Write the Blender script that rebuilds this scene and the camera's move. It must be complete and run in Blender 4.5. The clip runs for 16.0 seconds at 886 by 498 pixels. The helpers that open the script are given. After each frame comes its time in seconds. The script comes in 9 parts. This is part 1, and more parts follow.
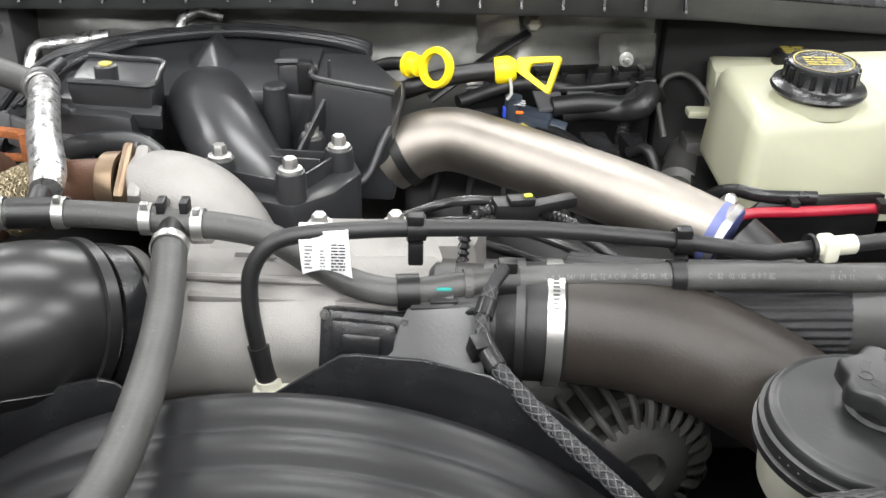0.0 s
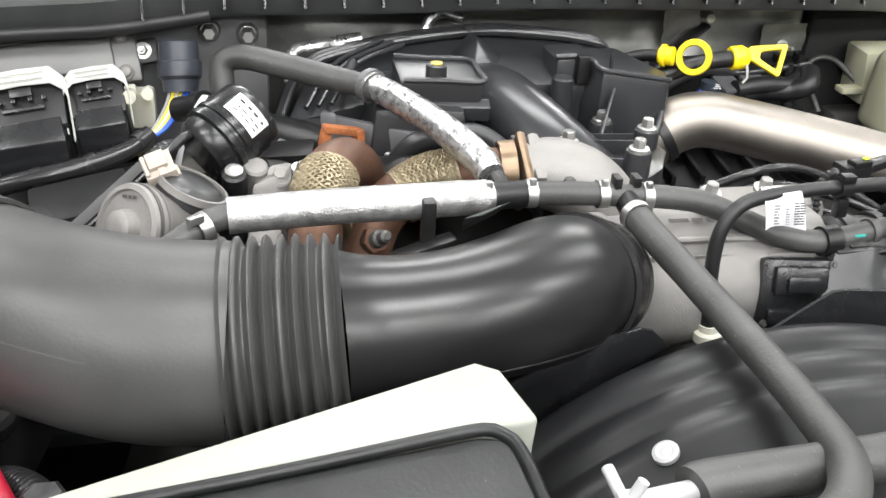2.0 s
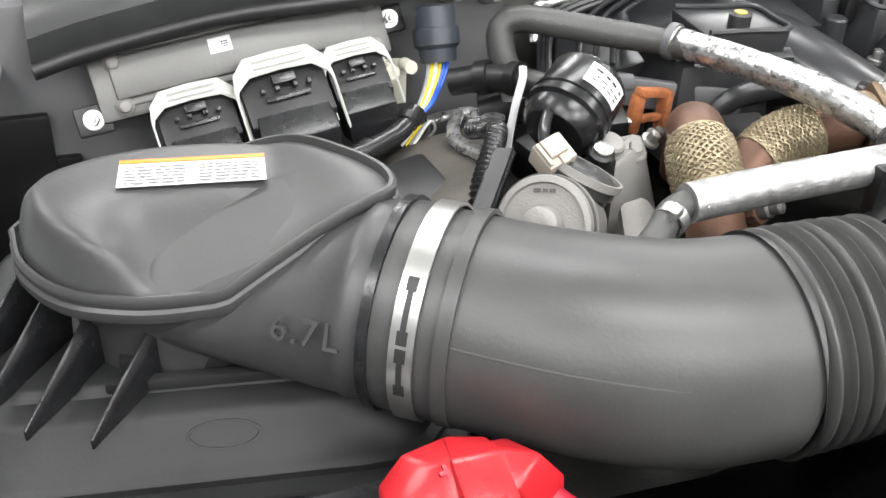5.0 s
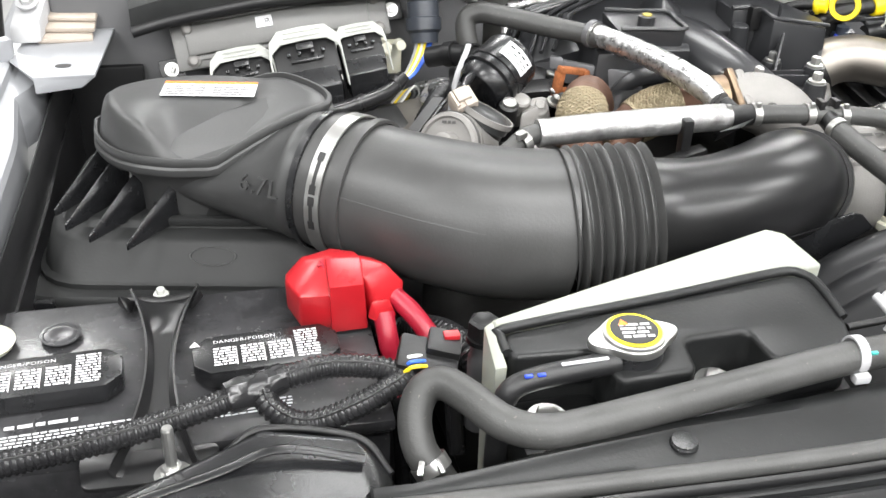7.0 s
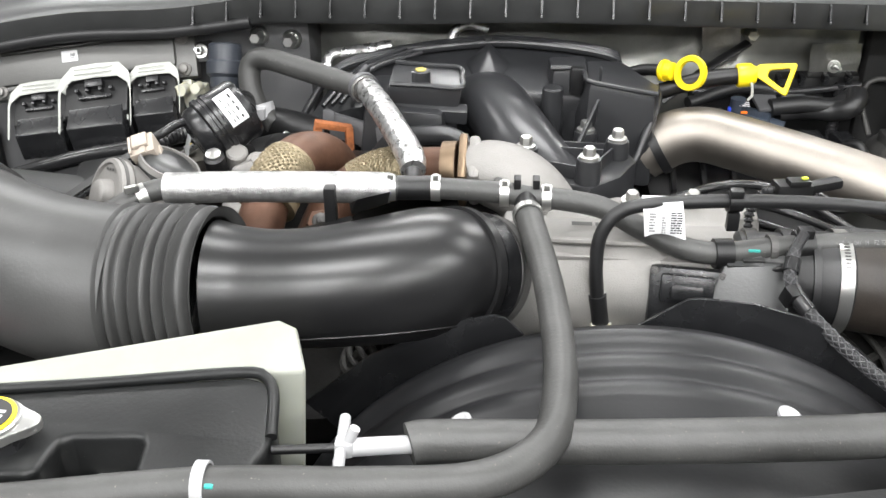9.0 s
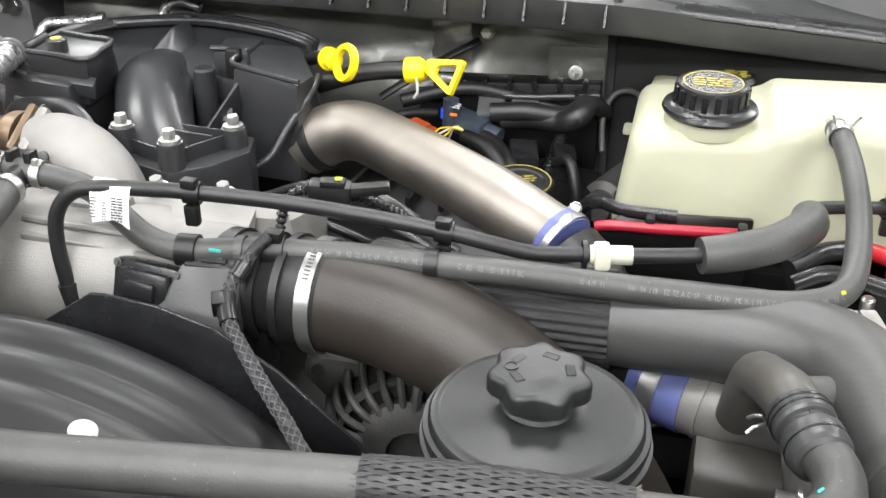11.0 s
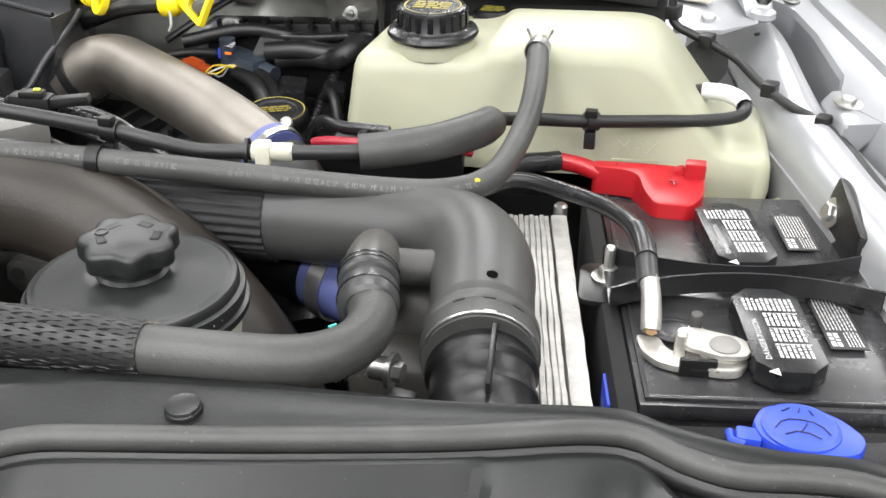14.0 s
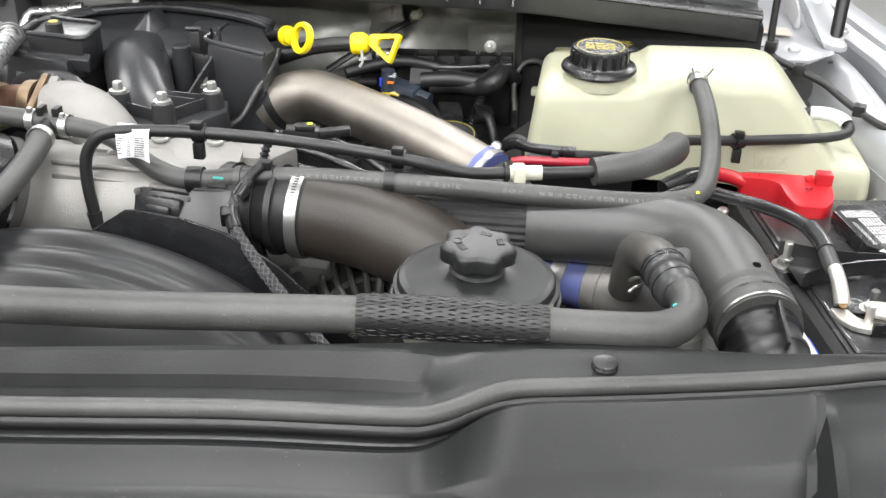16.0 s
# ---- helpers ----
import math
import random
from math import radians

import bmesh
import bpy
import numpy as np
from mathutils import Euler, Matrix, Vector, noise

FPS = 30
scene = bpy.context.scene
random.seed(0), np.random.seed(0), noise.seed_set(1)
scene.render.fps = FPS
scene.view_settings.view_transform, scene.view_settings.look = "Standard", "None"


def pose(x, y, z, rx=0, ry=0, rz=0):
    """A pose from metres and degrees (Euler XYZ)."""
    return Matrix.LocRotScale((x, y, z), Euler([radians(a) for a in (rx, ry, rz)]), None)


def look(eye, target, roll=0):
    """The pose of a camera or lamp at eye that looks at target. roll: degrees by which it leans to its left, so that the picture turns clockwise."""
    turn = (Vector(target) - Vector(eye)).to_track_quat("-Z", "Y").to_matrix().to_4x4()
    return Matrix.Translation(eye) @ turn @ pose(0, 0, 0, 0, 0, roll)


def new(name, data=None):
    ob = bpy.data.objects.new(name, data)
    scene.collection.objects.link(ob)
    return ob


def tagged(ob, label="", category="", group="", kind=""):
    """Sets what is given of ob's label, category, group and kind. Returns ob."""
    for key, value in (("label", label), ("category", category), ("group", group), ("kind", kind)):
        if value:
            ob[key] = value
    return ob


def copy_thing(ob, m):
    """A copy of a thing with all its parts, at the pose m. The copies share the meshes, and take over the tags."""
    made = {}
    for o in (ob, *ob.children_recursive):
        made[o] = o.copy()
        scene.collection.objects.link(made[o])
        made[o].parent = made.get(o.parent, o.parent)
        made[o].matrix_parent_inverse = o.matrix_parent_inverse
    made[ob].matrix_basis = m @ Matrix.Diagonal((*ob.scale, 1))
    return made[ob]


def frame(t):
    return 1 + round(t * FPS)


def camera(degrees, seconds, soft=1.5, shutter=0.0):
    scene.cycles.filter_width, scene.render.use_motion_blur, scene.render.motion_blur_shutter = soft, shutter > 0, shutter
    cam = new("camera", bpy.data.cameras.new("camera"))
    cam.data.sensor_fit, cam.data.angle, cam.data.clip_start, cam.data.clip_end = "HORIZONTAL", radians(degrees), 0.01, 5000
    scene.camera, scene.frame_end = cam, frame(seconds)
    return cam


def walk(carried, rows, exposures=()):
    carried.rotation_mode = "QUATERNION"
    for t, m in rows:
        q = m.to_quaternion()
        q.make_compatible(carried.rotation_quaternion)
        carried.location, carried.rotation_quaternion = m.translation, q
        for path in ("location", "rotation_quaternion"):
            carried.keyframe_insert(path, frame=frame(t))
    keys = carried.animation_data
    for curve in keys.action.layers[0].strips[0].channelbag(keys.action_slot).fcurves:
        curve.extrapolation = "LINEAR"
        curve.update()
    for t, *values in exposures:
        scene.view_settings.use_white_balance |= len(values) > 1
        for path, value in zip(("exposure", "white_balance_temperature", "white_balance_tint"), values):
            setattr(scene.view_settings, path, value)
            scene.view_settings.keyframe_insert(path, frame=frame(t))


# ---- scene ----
cam = camera(47.8, 16.0)
PATH = [
    (0, (0.0013, -0.0045, 1.5962), (0.0120, 1.7348, 0.6089), 1.21),
    (0.5, (-0.0827, 0.0101, 1.5991), (-0.0141, 1.7478, 0.6112), 1.63),
    (1, (-0.1817, -0.0117, 1.6061), (-0.0137, 1.7164, 0.6135), 2.42),
    (1.5, (-0.3294, -0.0587, 1.6229), (-0.0471, 1.6555, 0.6320), 2.93),
    (2, (-0.4838, -0.0653, 1.6159), (-0.0831, 1.6301, 0.6335), 3.58),
    (2.5, (-0.6225, 0.0022, 1.5848), (-0.1267, 1.6859, 0.6260), 2.95),
    (3, (-0.7172, 0.0990, 1.5437), (-0.2186, 1.7803, 0.5821), 2.47),
    (3.2, (-0.7501, 0.1230, 1.5275), (-0.2410, 1.8083, 0.5786), 2.32),
    (5.3, (-0.8463, 0.1200, 1.6038), (-0.2171, 1.6722, 0.5107), 2.84),
    (5.5, (-0.8440, 0.1015, 1.6056), (-0.2144, 1.6550, 0.5146), 2.83),
    (6, (-0.8524, 0.0329, 1.5880), (-0.2015, 1.5954, 0.5226), 3.50),
    (6.5, (-0.8160, -0.0999, 1.6073), (-0.2680, 1.5077, 0.5514), 2.79),
    (7, (-0.7624, -0.2362, 1.6771), (-0.3897, 1.4224, 0.6236), 2.26),
    (7.5, (-0.6870, -0.2785, 1.6972), (-0.4638, 1.4216, 0.6676), 1.58),
    (8, (-0.5262, -0.2406, 1.6805), (-0.4173, 1.4871, 0.6788), 0.89),
    (8.2, (-0.4488, -0.2175, 1.6719), (-0.3870, 1.5171, 0.6782), 0.70),
    (10.3, (0.1141, -0.1207, 1.6374), (-0.2171, 1.5998, 0.6730), -0.31),
    (10.5, (0.1682, -0.0975, 1.6366), (-0.1836, 1.6161, 0.6673), -0.00),
    (11, (0.3182, -0.0231, 1.5983), (-0.1005, 1.6822, 0.6409), 0.66),
    (11.5, (0.4344, 0.0189, 1.5751), (-0.0211, 1.7177, 0.6229), 0.57),
    (12, (0.4984, 0.0397, 1.5598), (0.0139, 1.7320, 0.6103), 0.11),
    (12.5, (0.5355, 0.0246, 1.5510), (0.0280, 1.7113, 0.6037), -0.40),
    (13, (0.5551, 0.0221, 1.5482), (0.0763, 1.7184, 0.6029), -0.16),
    (13.5, (0.5697, 0.0191, 1.5394), (0.1140, 1.7229, 0.5962), -0.05),
    (14, (0.5746, -0.0285, 1.5399), (0.1586, 1.6871, 0.5999), 0.27),
    (14.5, (0.5635, -0.0778, 1.5675), (0.1937, 1.6485, 0.6278), 0.58),
    (15, (0.5053, -0.1443, 1.6140), (0.1838, 1.5888, 0.6689), 0.86),
    (15.5, (0.4252, -0.2094, 1.6377), (0.1414, 1.5291, 0.6906), 1.13),
    (16, (0.3316, -0.2493, 1.6316), (0.0837, 1.4955, 0.6860), 1.43),
]
EXPOSURES = [(0.0, 0.05), (3.0, 0.06), (5.5, 0.16), (6.5, 0.24), (7.5, 0.0), (8.0, 0.0), (10.5, 0.13), (12.0, 0.0), (14.5, -0.18), (15.5, -0.06), (16.0, 0.02)]
walk(cam, [(t, look(eye, target, roll)) for t, eye, target, roll in PATH], EXPOSURES)

# ---- world and lamps: a bright workshop with rows of ceiling lights ----
world = bpy.data.worlds.new("workshop_world")
world.use_nodes = True
world.node_tree.nodes["Background"].inputs[0].default_value = (0.9, 0.95, 1.0, 1)
world.node_tree.nodes["Background"].inputs[1].default_value = 0.05
scene.world = world
scene.view_settings.exposure = 0.0


def ceiling_lamp_light(x, y, z, sx, sy, watts):
    d = bpy.data.lights.new("ceiling_lamp_light", "AREA")
    d.shape, d.size, d.size_y, d.energy, d.color = "RECTANGLE", sx, sy, watts, (0.99, 0.99, 0.985)
    ob = new("ceiling_lamp_light", d)
    ob.matrix_world = pose(x, y, z)
    return ob


LAMPS = [(x, y) for x in (-2.4, 0.0, 2.4) for y in (-4.2, -2.3, -0.5, 1.5, 4.2)]
for lx, ly in LAMPS:
    ceiling_lamp_light(lx, ly, 3.42, 1.3, 0.5, 94 if ly < -1 else (60 if ly < 1 else 42) if ly < 2 else 96)

# ---- materials ----


def mat(name, col, rough=0.5, metal=0.0, var=0.2, vs=18.0, bump=0.15, bs=350.0, spec=0.5, coat=0.0, rvar=0.07,
        emit=0.0, trans=0.0, sub=0.0, stretch=(1, 1, 1), speck=None, dust=0.0):
    m = bpy.data.materials.new(name)
    m.use_nodes = True
    nt = m.node_tree
    b = nt.nodes["Principled BSDF"]

    def node(kind, **kw):
        n = nt.nodes.new(kind)
        for k, v in kw.items():
            n.inputs[k].default_value = v
        return n
    co = node("ShaderNodeTexCoord")
    mp = node("ShaderNodeMapping")
    mp.inputs["Scale"].default_value = stretch
    nt.links.new(co.outputs["Object"], mp.inputs["Vector"])
    big = node("ShaderNodeTexNoise", Scale=vs, Detail=5.0, Roughness=0.6)
    fine = node("ShaderNodeTexNoise", Scale=bs, Detail=3.0, Roughness=0.6)
    for n in (big, fine):
        nt.links.new(mp.outputs[0], n.inputs["Vector"])
    ramp = node("ShaderNodeValToRGB")
    lo, hi = ramp.color_ramp.elements
    lo.position, hi.position = 0.3, 0.7
    lo.color = tuple(c * (1 - var) for c in col) + (1,)
    hi.color = tuple(min(1, c * (1 + var) + dust) for c in col) + (1,)
    nt.links.new(big.outputs[0], ramp.inputs[0])
    colour = ramp.outputs[0]
    if speck:
        sp = node("ShaderNodeTexNoise", Scale=speck[1], Detail=2.0)
        nt.links.new(mp.outputs[0], sp.inputs["Vector"])
        sr = node("ShaderNodeValToRGB")
        sr.color_ramp.elements[0].position, sr.color_ramp.elements[1].position = speck[2], speck[2] + 0.06
        nt.links.new(sp.outputs[0], sr.inputs[0])
        mx = node("ShaderNodeMix")
        mx.data_type = "RGBA"
        nt.links.new(sr.outputs[0], mx.inputs[0])
        nt.links.new(colour, mx.inputs[6])
        mx.inputs[7].default_value = (*speck[0], 1)
        colour = mx.outputs[2]
    nt.links.new(colour, b.inputs["Base Color"])
    rm = node("ShaderNodeMapRange")
    rm.inputs[3].default_value, rm.inputs[4].default_value = max(0.03, rough - rvar), min(1, rough + rvar)
    nt.links.new(big.outputs[0], rm.inputs[0])
    nt.links.new(rm.outputs[0], b.inputs["Roughness"])
    b.inputs["Metallic"].default_value = metal
    b.inputs["Specular IOR Level"].default_value = spec
    b.inputs["Coat Weight"].default_value = coat
    b.inputs["Coat Roughness"].default_value = 0.2
    b.inputs["Transmission Weight"].default_value = trans
    if sub:
        b.inputs["Subsurface Weight"].default_value = sub
        b.inputs["Subsurface Radius"].default_value = (0.02, 0.018, 0.01)
    if emit:
        b.inputs["Emission Color"].default_value = (*col, 1)
        b.inputs["Emission Strength"].default_value = emit
    if bump:
        bn = node("ShaderNodeBump", Strength=bump, Distance=0.0012)
        nt.links.new(fine.outputs[0], bn.inputs["Height"])
        nt.links.new(bn.outputs[0], b.inputs["Normal"])
    return m


PLASTIC = mat("black_plastic", (0.010, 0.0103, 0.0113), 0.27, var=0.25, dust=0.004)
PLASTIC_GREY = mat("worn_grey_black_plastic", (0.034, 0.035, 0.035), 0.35, var=0.2, dust=0.005)
COVER = mat("dusty_black_cover_plastic", (0.0105, 0.011, 0.0112), 0.36, spec=0.30, var=0.22, dust=0.004, speck=((0.08, 0.08, 0.075), 500, 0.74))
AIRBOX = mat("grey_filled_air_box_plastic", (0.043, 0.0435, 0.0435), 0.42, var=0.15, vs=9, dust=0.005, bump=0.10)
# real dark plastic, also put on gaps and recesses in place of shade
PLASTIC_AND_SHADE = mat("dark_plastic_and_shade", (0.006, 0.006, 0.0065), 0.42, var=0.3)
GLOSS = mat("glossy_black_plastic", (0.0105, 0.0105, 0.011), 0.31, rvar=0.03, bump=0.03, vs=5, var=0.35, speck=((0.07, 0.068, 0.062), 500, 0.73))
RUBBER = mat("dusty_black_rubber", (0.042, 0.042, 0.0405), 0.47, var=0.28, vs=12, dust=0.014, bump=0.25, speck=((0.13, 0.12, 0.105), 380, 0.70))
RUBBER_DUCT = mat("matt_rubber_duct", (0.046, 0.046, 0.0455), 0.42, var=0.2, dust=0.006, bump=0.12, vs=9, speck=((0.10, 0.098, 0.09), 650, 0.72))
RUBBER_DARK = mat("black_rubber", (0.012, 0.012, 0.0127), 0.44, var=0.2)
BROWN_RUBBER = mat("brown_charge_pipe_plastic", (0.026, 0.0215, 0.018), 0.45, var=0.3, bump=0.2, spec=0.42)
PANEL = mat("satin_black_panel", (0.015, 0.0155, 0.016), 0.36, spec=0.28, rvar=0.03, bump=0.06, var=0.25, vs=6, speck=((0.09, 0.09, 0.085), 600, 0.73))
PLENUM = mat("moulded_black_nylon", (0.023, 0.0236, 0.0255), 0.32, rvar=0.03, var=0.15, bump=0.12, bs=500)
TRAY = mat("matt_filled_plastic", (0.018, 0.0185, 0.0185), 0.50, var=0.2, spec=0.3, bump=0.12)
SHROUD = mat("satin_shroud_plastic", (0.013, 0.0132, 0.0142), 0.38, rvar=0.04, var=0.2, vs=8, bump=0.08, spec=0.32)
RUNNER = mat("smooth_moulded_nylon", (0.026, 0.0265, 0.0285), 0.28, rvar=0.02, var=0.1, bump=0.05)
LOOM = mat("glossy_black_loom", (0.017, 0.017, 0.018), 0.26, rvar=0.05, bump=0.05)
BRAID = mat("woven_nylon_sleeve", (0.014, 0.014, 0.0155), 0.40, bump=0.9, bs=1100, var=0.35, speck=((0.06, 0.06, 0.062), 900, 0.62))
ALU = mat("cast_aluminium", (0.245, 0.236, 0.226), 0.52, metal=0.35, var=0.12, bump=0.5, bs=700)
ALU_DARK = mat("grimy_cast_aluminium", (0.10, 0.098, 0.095), 0.55, metal=0.5, var=0.3, bump=0.5, bs=500)
# near black casting colour, standing in for the shade of deep gaps
GAP_BLACK = mat("gap_black_casting", (0.012, 0.0115, 0.011), 0.6, metal=0.2, var=0.5, vs=25, bump=0.5, bs=200)
STEEL = mat("zinc_plated_steel", (0.50, 0.50, 0.485), 0.3, metal=0.9, var=0.12, bump=0.15)
STAINLESS = mat("stainless_pipe", (0.30, 0.274, 0.246), 0.48, metal=1.0, var=0.14, vs=14, bump=0.10, bs=260, stretch=(1, 1, 1), rvar=0.10, speck=((0.27, 0.24, 0.21), 120, 0.70))
RUSTY = mat("heat_stained_brown_steel", (0.12, 0.062, 0.04), 0.5, metal=0.5, var=0.35, vs=30, bump=0.3)
GOLD = mat("heat_tinted_steel", (0.29, 0.243, 0.160), 0.44, metal=0.6, var=0.25, bump=0.4)
COPPER = mat("browned_steel_clamp", (0.22, 0.158, 0.105), 0.40, metal=0.8, var=0.3)
RUST = mat("orange_rust", (0.28, 0.09, 0.028), 0.85, var=0.5, vs=80, bump=0.7)
FOIL = mat("crinkled_aluminium_foil", (0.55, 0.55, 0.55), 0.30, metal=0.85, var=0.42, vs=110, bump=0.8, bs=190, rvar=0.14, speck=((0.28, 0.28, 0.27), 150, 0.60))
FOIL_SLEEVE = mat("woven_foil_sleeve", (0.40, 0.40, 0.397), 0.34, metal=0.8, var=0.34, vs=90, bump=0.7, bs=700, rvar=0.1)
FIREWALL_FOIL = mat("grey_heat_shield_foil", (0.25, 0.25, 0.235), 0.36, metal=0.35, var=0.35, vs=7, bump=1.0, bs=60)
YELLOW = mat("yellow_plastic", (0.86, 0.66, 0.01), 0.4, var=0.06, bump=0.05)
RED = mat("red_plastic", (0.40, 0.012, 0.018), 0.30, var=0.12, vs=25, bump=0.1, rvar=0.08)
RED_SLEEVE = mat("red_heat_shrink", (0.30, 0.010, 0.026), 0.36, var=0.2, bump=0.2)
BLUE = mat("blue_plastic", (0.03, 0.07, 0.62), 0.4, var=0.08, bump=0.05)
BLUE_SIL = mat("blue_silicone", (0.10, 0.12, 0.30), 0.45, var=0.1)
TANK = mat("milky_translucent_plastic", (0.385, 0.385, 0.285), 0.46, var=0.06, vs=6, bump=0.06, sub=0.35)
CREAM = mat("cream_plastic", (0.55, 0.54, 0.45), 0.45, var=0.06, bump=0.05, sub=0.15)
WHITE = mat("white_plastic", (0.42, 0.43, 0.40), 0.45, var=0.05, bump=0.05)
WHITE_EDGE = mat("white_green_translucent_plastic", (0.27, 0.279, 0.243), 0.4, var=0.08, bump=0.05, sub=0.2)
BEIGE = mat("beige_connector_plastic", (0.38, 0.33, 0.28), 0.5, var=0.08)
PAPER = mat("white_label", (0.66, 0.66, 0.67), 0.45, var=0.04, bump=0.0)
INK = mat("black_ink", (0.02, 0.02, 0.02), 0.5, var=0.1, bump=0.0)
WHITE_INK = mat("white_print", (0.55, 0.55, 0.56), 0.5, var=0.1, bump=0.0)
GREY_INK = mat("grey_print", (0.15, 0.15, 0.147), 0.6, var=0.25, vs=400, bump=0.0)
ORANGE = mat("orange_print", (0.85, 0.20, 0.02), 0.45, var=0.1, bump=0.0)
TEAL = mat("teal_paint_mark", (0.04, 0.36, 0.32), 0.5, var=0.1, bump=0.0)
CAP_YELLOW = mat("dull_yellow_print", (0.36, 0.30, 0.06), 0.5, var=0.15, bump=0.0)
PAINT = mat("silver_white_car_paint", (0.345, 0.352, 0.368), 0.32, metal=0.25, var=0.04, vs=5, bump=0.02, coat=0.5, rvar=0.05)
PRIMER_DARK = mat("grey_undercoated_steel", (0.105, 0.105, 0.108), 0.5, var=0.1, vs=8, bump=0.05)
APRON = mat("dull_grey_apron_paint", (0.24, 0.24, 0.243), 0.5, var=0.16, vs=9, bump=0.1, speck=((0.10, 0.10, 0.095), 90, 0.74))
TIN = mat("tinned_terminal_metal", (0.62, 0.60, 0.56), 0.36, metal=0.75, var=0.2, vs=70, bump=0.3, speck=((0.30, 0.24, 0.17), 160, 0.72))
PRIMER = mat("grey_painted_body_steel", (0.41, 0.41, 0.418), 0.45, var=0.06, vs=8, bump=0.05)
LID = mat("dusty_black_lid_plastic", (0.014, 0.0147, 0.015), 0.40, var=0.2, bump=0.1, speck=((0.10, 0.10, 0.095), 500, 0.74))
ELBOW_GREY = mat("dusty_brown_grey_plastic", (0.060, 0.056, 0.050), 0.45, var=0.2, dust=0.01, bump=0.1)
ALU_BRIGHT = mat("stained_bright_aluminium", (0.44, 0.428, 0.408), 0.55, metal=0.2, var=0.22, vs=60, bump=0.4, bs=300, speck=((0.22, 0.20, 0.18), 260, 0.72))
BRACKET_GREY = mat("grey_coated_steel", (0.13, 0.13, 0.135), 0.42, metal=0.3, var=0.2)
BATTERY = mat("black_battery_case", (0.026, 0.026, 0.028), 0.26, var=0.4, vs=14, bump=0.06, bs=700, dust=0.02, rvar=0.1, speck=((0.12, 0.12, 0.11), 330, 0.70))
FELT = mat("black_battery_blanket", (0.016, 0.016, 0.016), 0.9, var=0.3, bump=1.0, bs=1100)
EPOXY = mat("grey_epoxy_floor", (0.36, 0.36, 0.352), 0.3, var=0.06, vs=1.5, bump=0.03)
WALLPAINT = mat("white_wall_paint", (0.40, 0.40, 0.396), 0.7, var=0.03, vs=2, bump=0.05)
CEILING = mat("off_white_ceiling_paint", (0.52, 0.52, 0.52), 0.8, var=0.03, vs=2, bump=0.05)
WIRES = [mat("wire_" + n, c, 0.4, bump=0.0, var=0.1) for n, c in (("yellow", (0.8, 0.6, 0.02)), ("blue", (0.03, 0.12, 0.6)), ("white", (0.75, 0.75, 0.72)), ("grey", (0.25, 0.25, 0.26)), ("green", (0.05, 0.35, 0.1)))]

# ---- shape helpers ----
PLACE = {}


def vec(p):
    return Vector((p[0], p[1], p[2]))


def catmull(points, step):
    """A smooth line through the points (of any width), in even steps."""
    p = np.array([tuple(q) for q in points], float)
    p = np.vstack([2 * p[0] - p[1], p, 2 * p[-1] - p[-2]])
    out = []
    for k in range(1, len(p) - 2):
        a, b, c, d = p[k - 1:k + 3]
        for s in np.linspace(0, 1, 16, endpoint=False):
            out.append(0.5 * (2 * b + (c - a) * s + (2 * a - 5 * b + 4 * c - d) * s * s + (3 * b - a - 3 * c + d) * s ** 3))
    out = np.array(out + [p[-2]])
    run = np.r_[0, np.cumsum(np.linalg.norm(np.diff(out[:, :3], axis=0), axis=1))]
    n = max(2, int(run[-1] / step) + 1)
    at = np.linspace(0, run[-1], n)
    return np.stack([np.interp(at, run, col) for col in out.T], 1), at


def frames(line):
    tang = np.gradient(line[:, :3], axis=0)
    tang /= np.linalg.norm(tang, axis=1)[:, None] + 1e-12
    up = np.cross(tang[0], (0.0, 0.0, 1.0))
    if np.linalg.norm(up) < 0.1:
        up = np.cross(tang[0], (0.0, 1.0, 0.0))
    side = []
    for t in tang:
        up = up - t * (up @ t)
        up /= np.linalg.norm(up) + 1e-12
        side.append(up)
    side = np.array(side)
    return tang, side, np.cross(side, tang)


def skin(rings, close=True, caps=True):
    """Joins rings of points, each of the same count."""
    bm = bmesh.new()
    vs = [[bm.verts.new(p) for p in ring] for ring in rings]
    n = len(rings[0])
    for a, b in zip(vs, vs[1:]):
        for k in range(n if close else n - 1):
            bm.faces.new((a[k], a[(k + 1) % n], b[(k + 1) % n], b[k]))
    if caps and close:
        bm.faces.new(vs[0][::-1])
        bm.faces.new(vs[-1])
    bmesh.ops.recalc_face_normals(bm, faces=bm.faces)
    return bm


def tube(path, r=0.01, n=18, step=0.006, caps=True, wave=None, ridges=0, ridge=0.03, rough=0.0, flat=1.0, wave_part=(0, 1), grain=1.0):
    """A hose along a smooth line; points may carry their own radius as a fourth number."""
    pts = [tuple(p) if len(p) > 3 else (*p, r) for p in path]
    if wave:
        step = wave[0] / 4
    line, run = catmull(pts, step)
    tang, side, top = frames(line)
    rings = []
    for i in range(len(line)):
        rad = line[i, 3]
        if wave and wave_part[0] <= run[i] / run[-1] <= wave_part[1]:
            rad += wave[1] * math.cos(2 * math.pi * run[i] / wave[0])
        ring = []
        for k in range(n):
            a = 2 * math.pi * k / n
            q = rad * (1 + (ridge * math.cos(ridges * a) if ridges else 0))
            if rough:
                q *= 1 + rough * noise.noise(Vector((math.cos(a) * 3 * grain, math.sin(a) * 3 * grain, run[i] * 90 * grain)))
            ring.append(tuple(line[i, :3] + q * (math.cos(a) * side[i] + flat * math.sin(a) * top[i])))
        rings.append(ring)
    return skin(rings, True, caps)


def axes_to(axis):
    return Vector(axis).to_track_quat("Z", "Y").to_matrix().to_4x4()


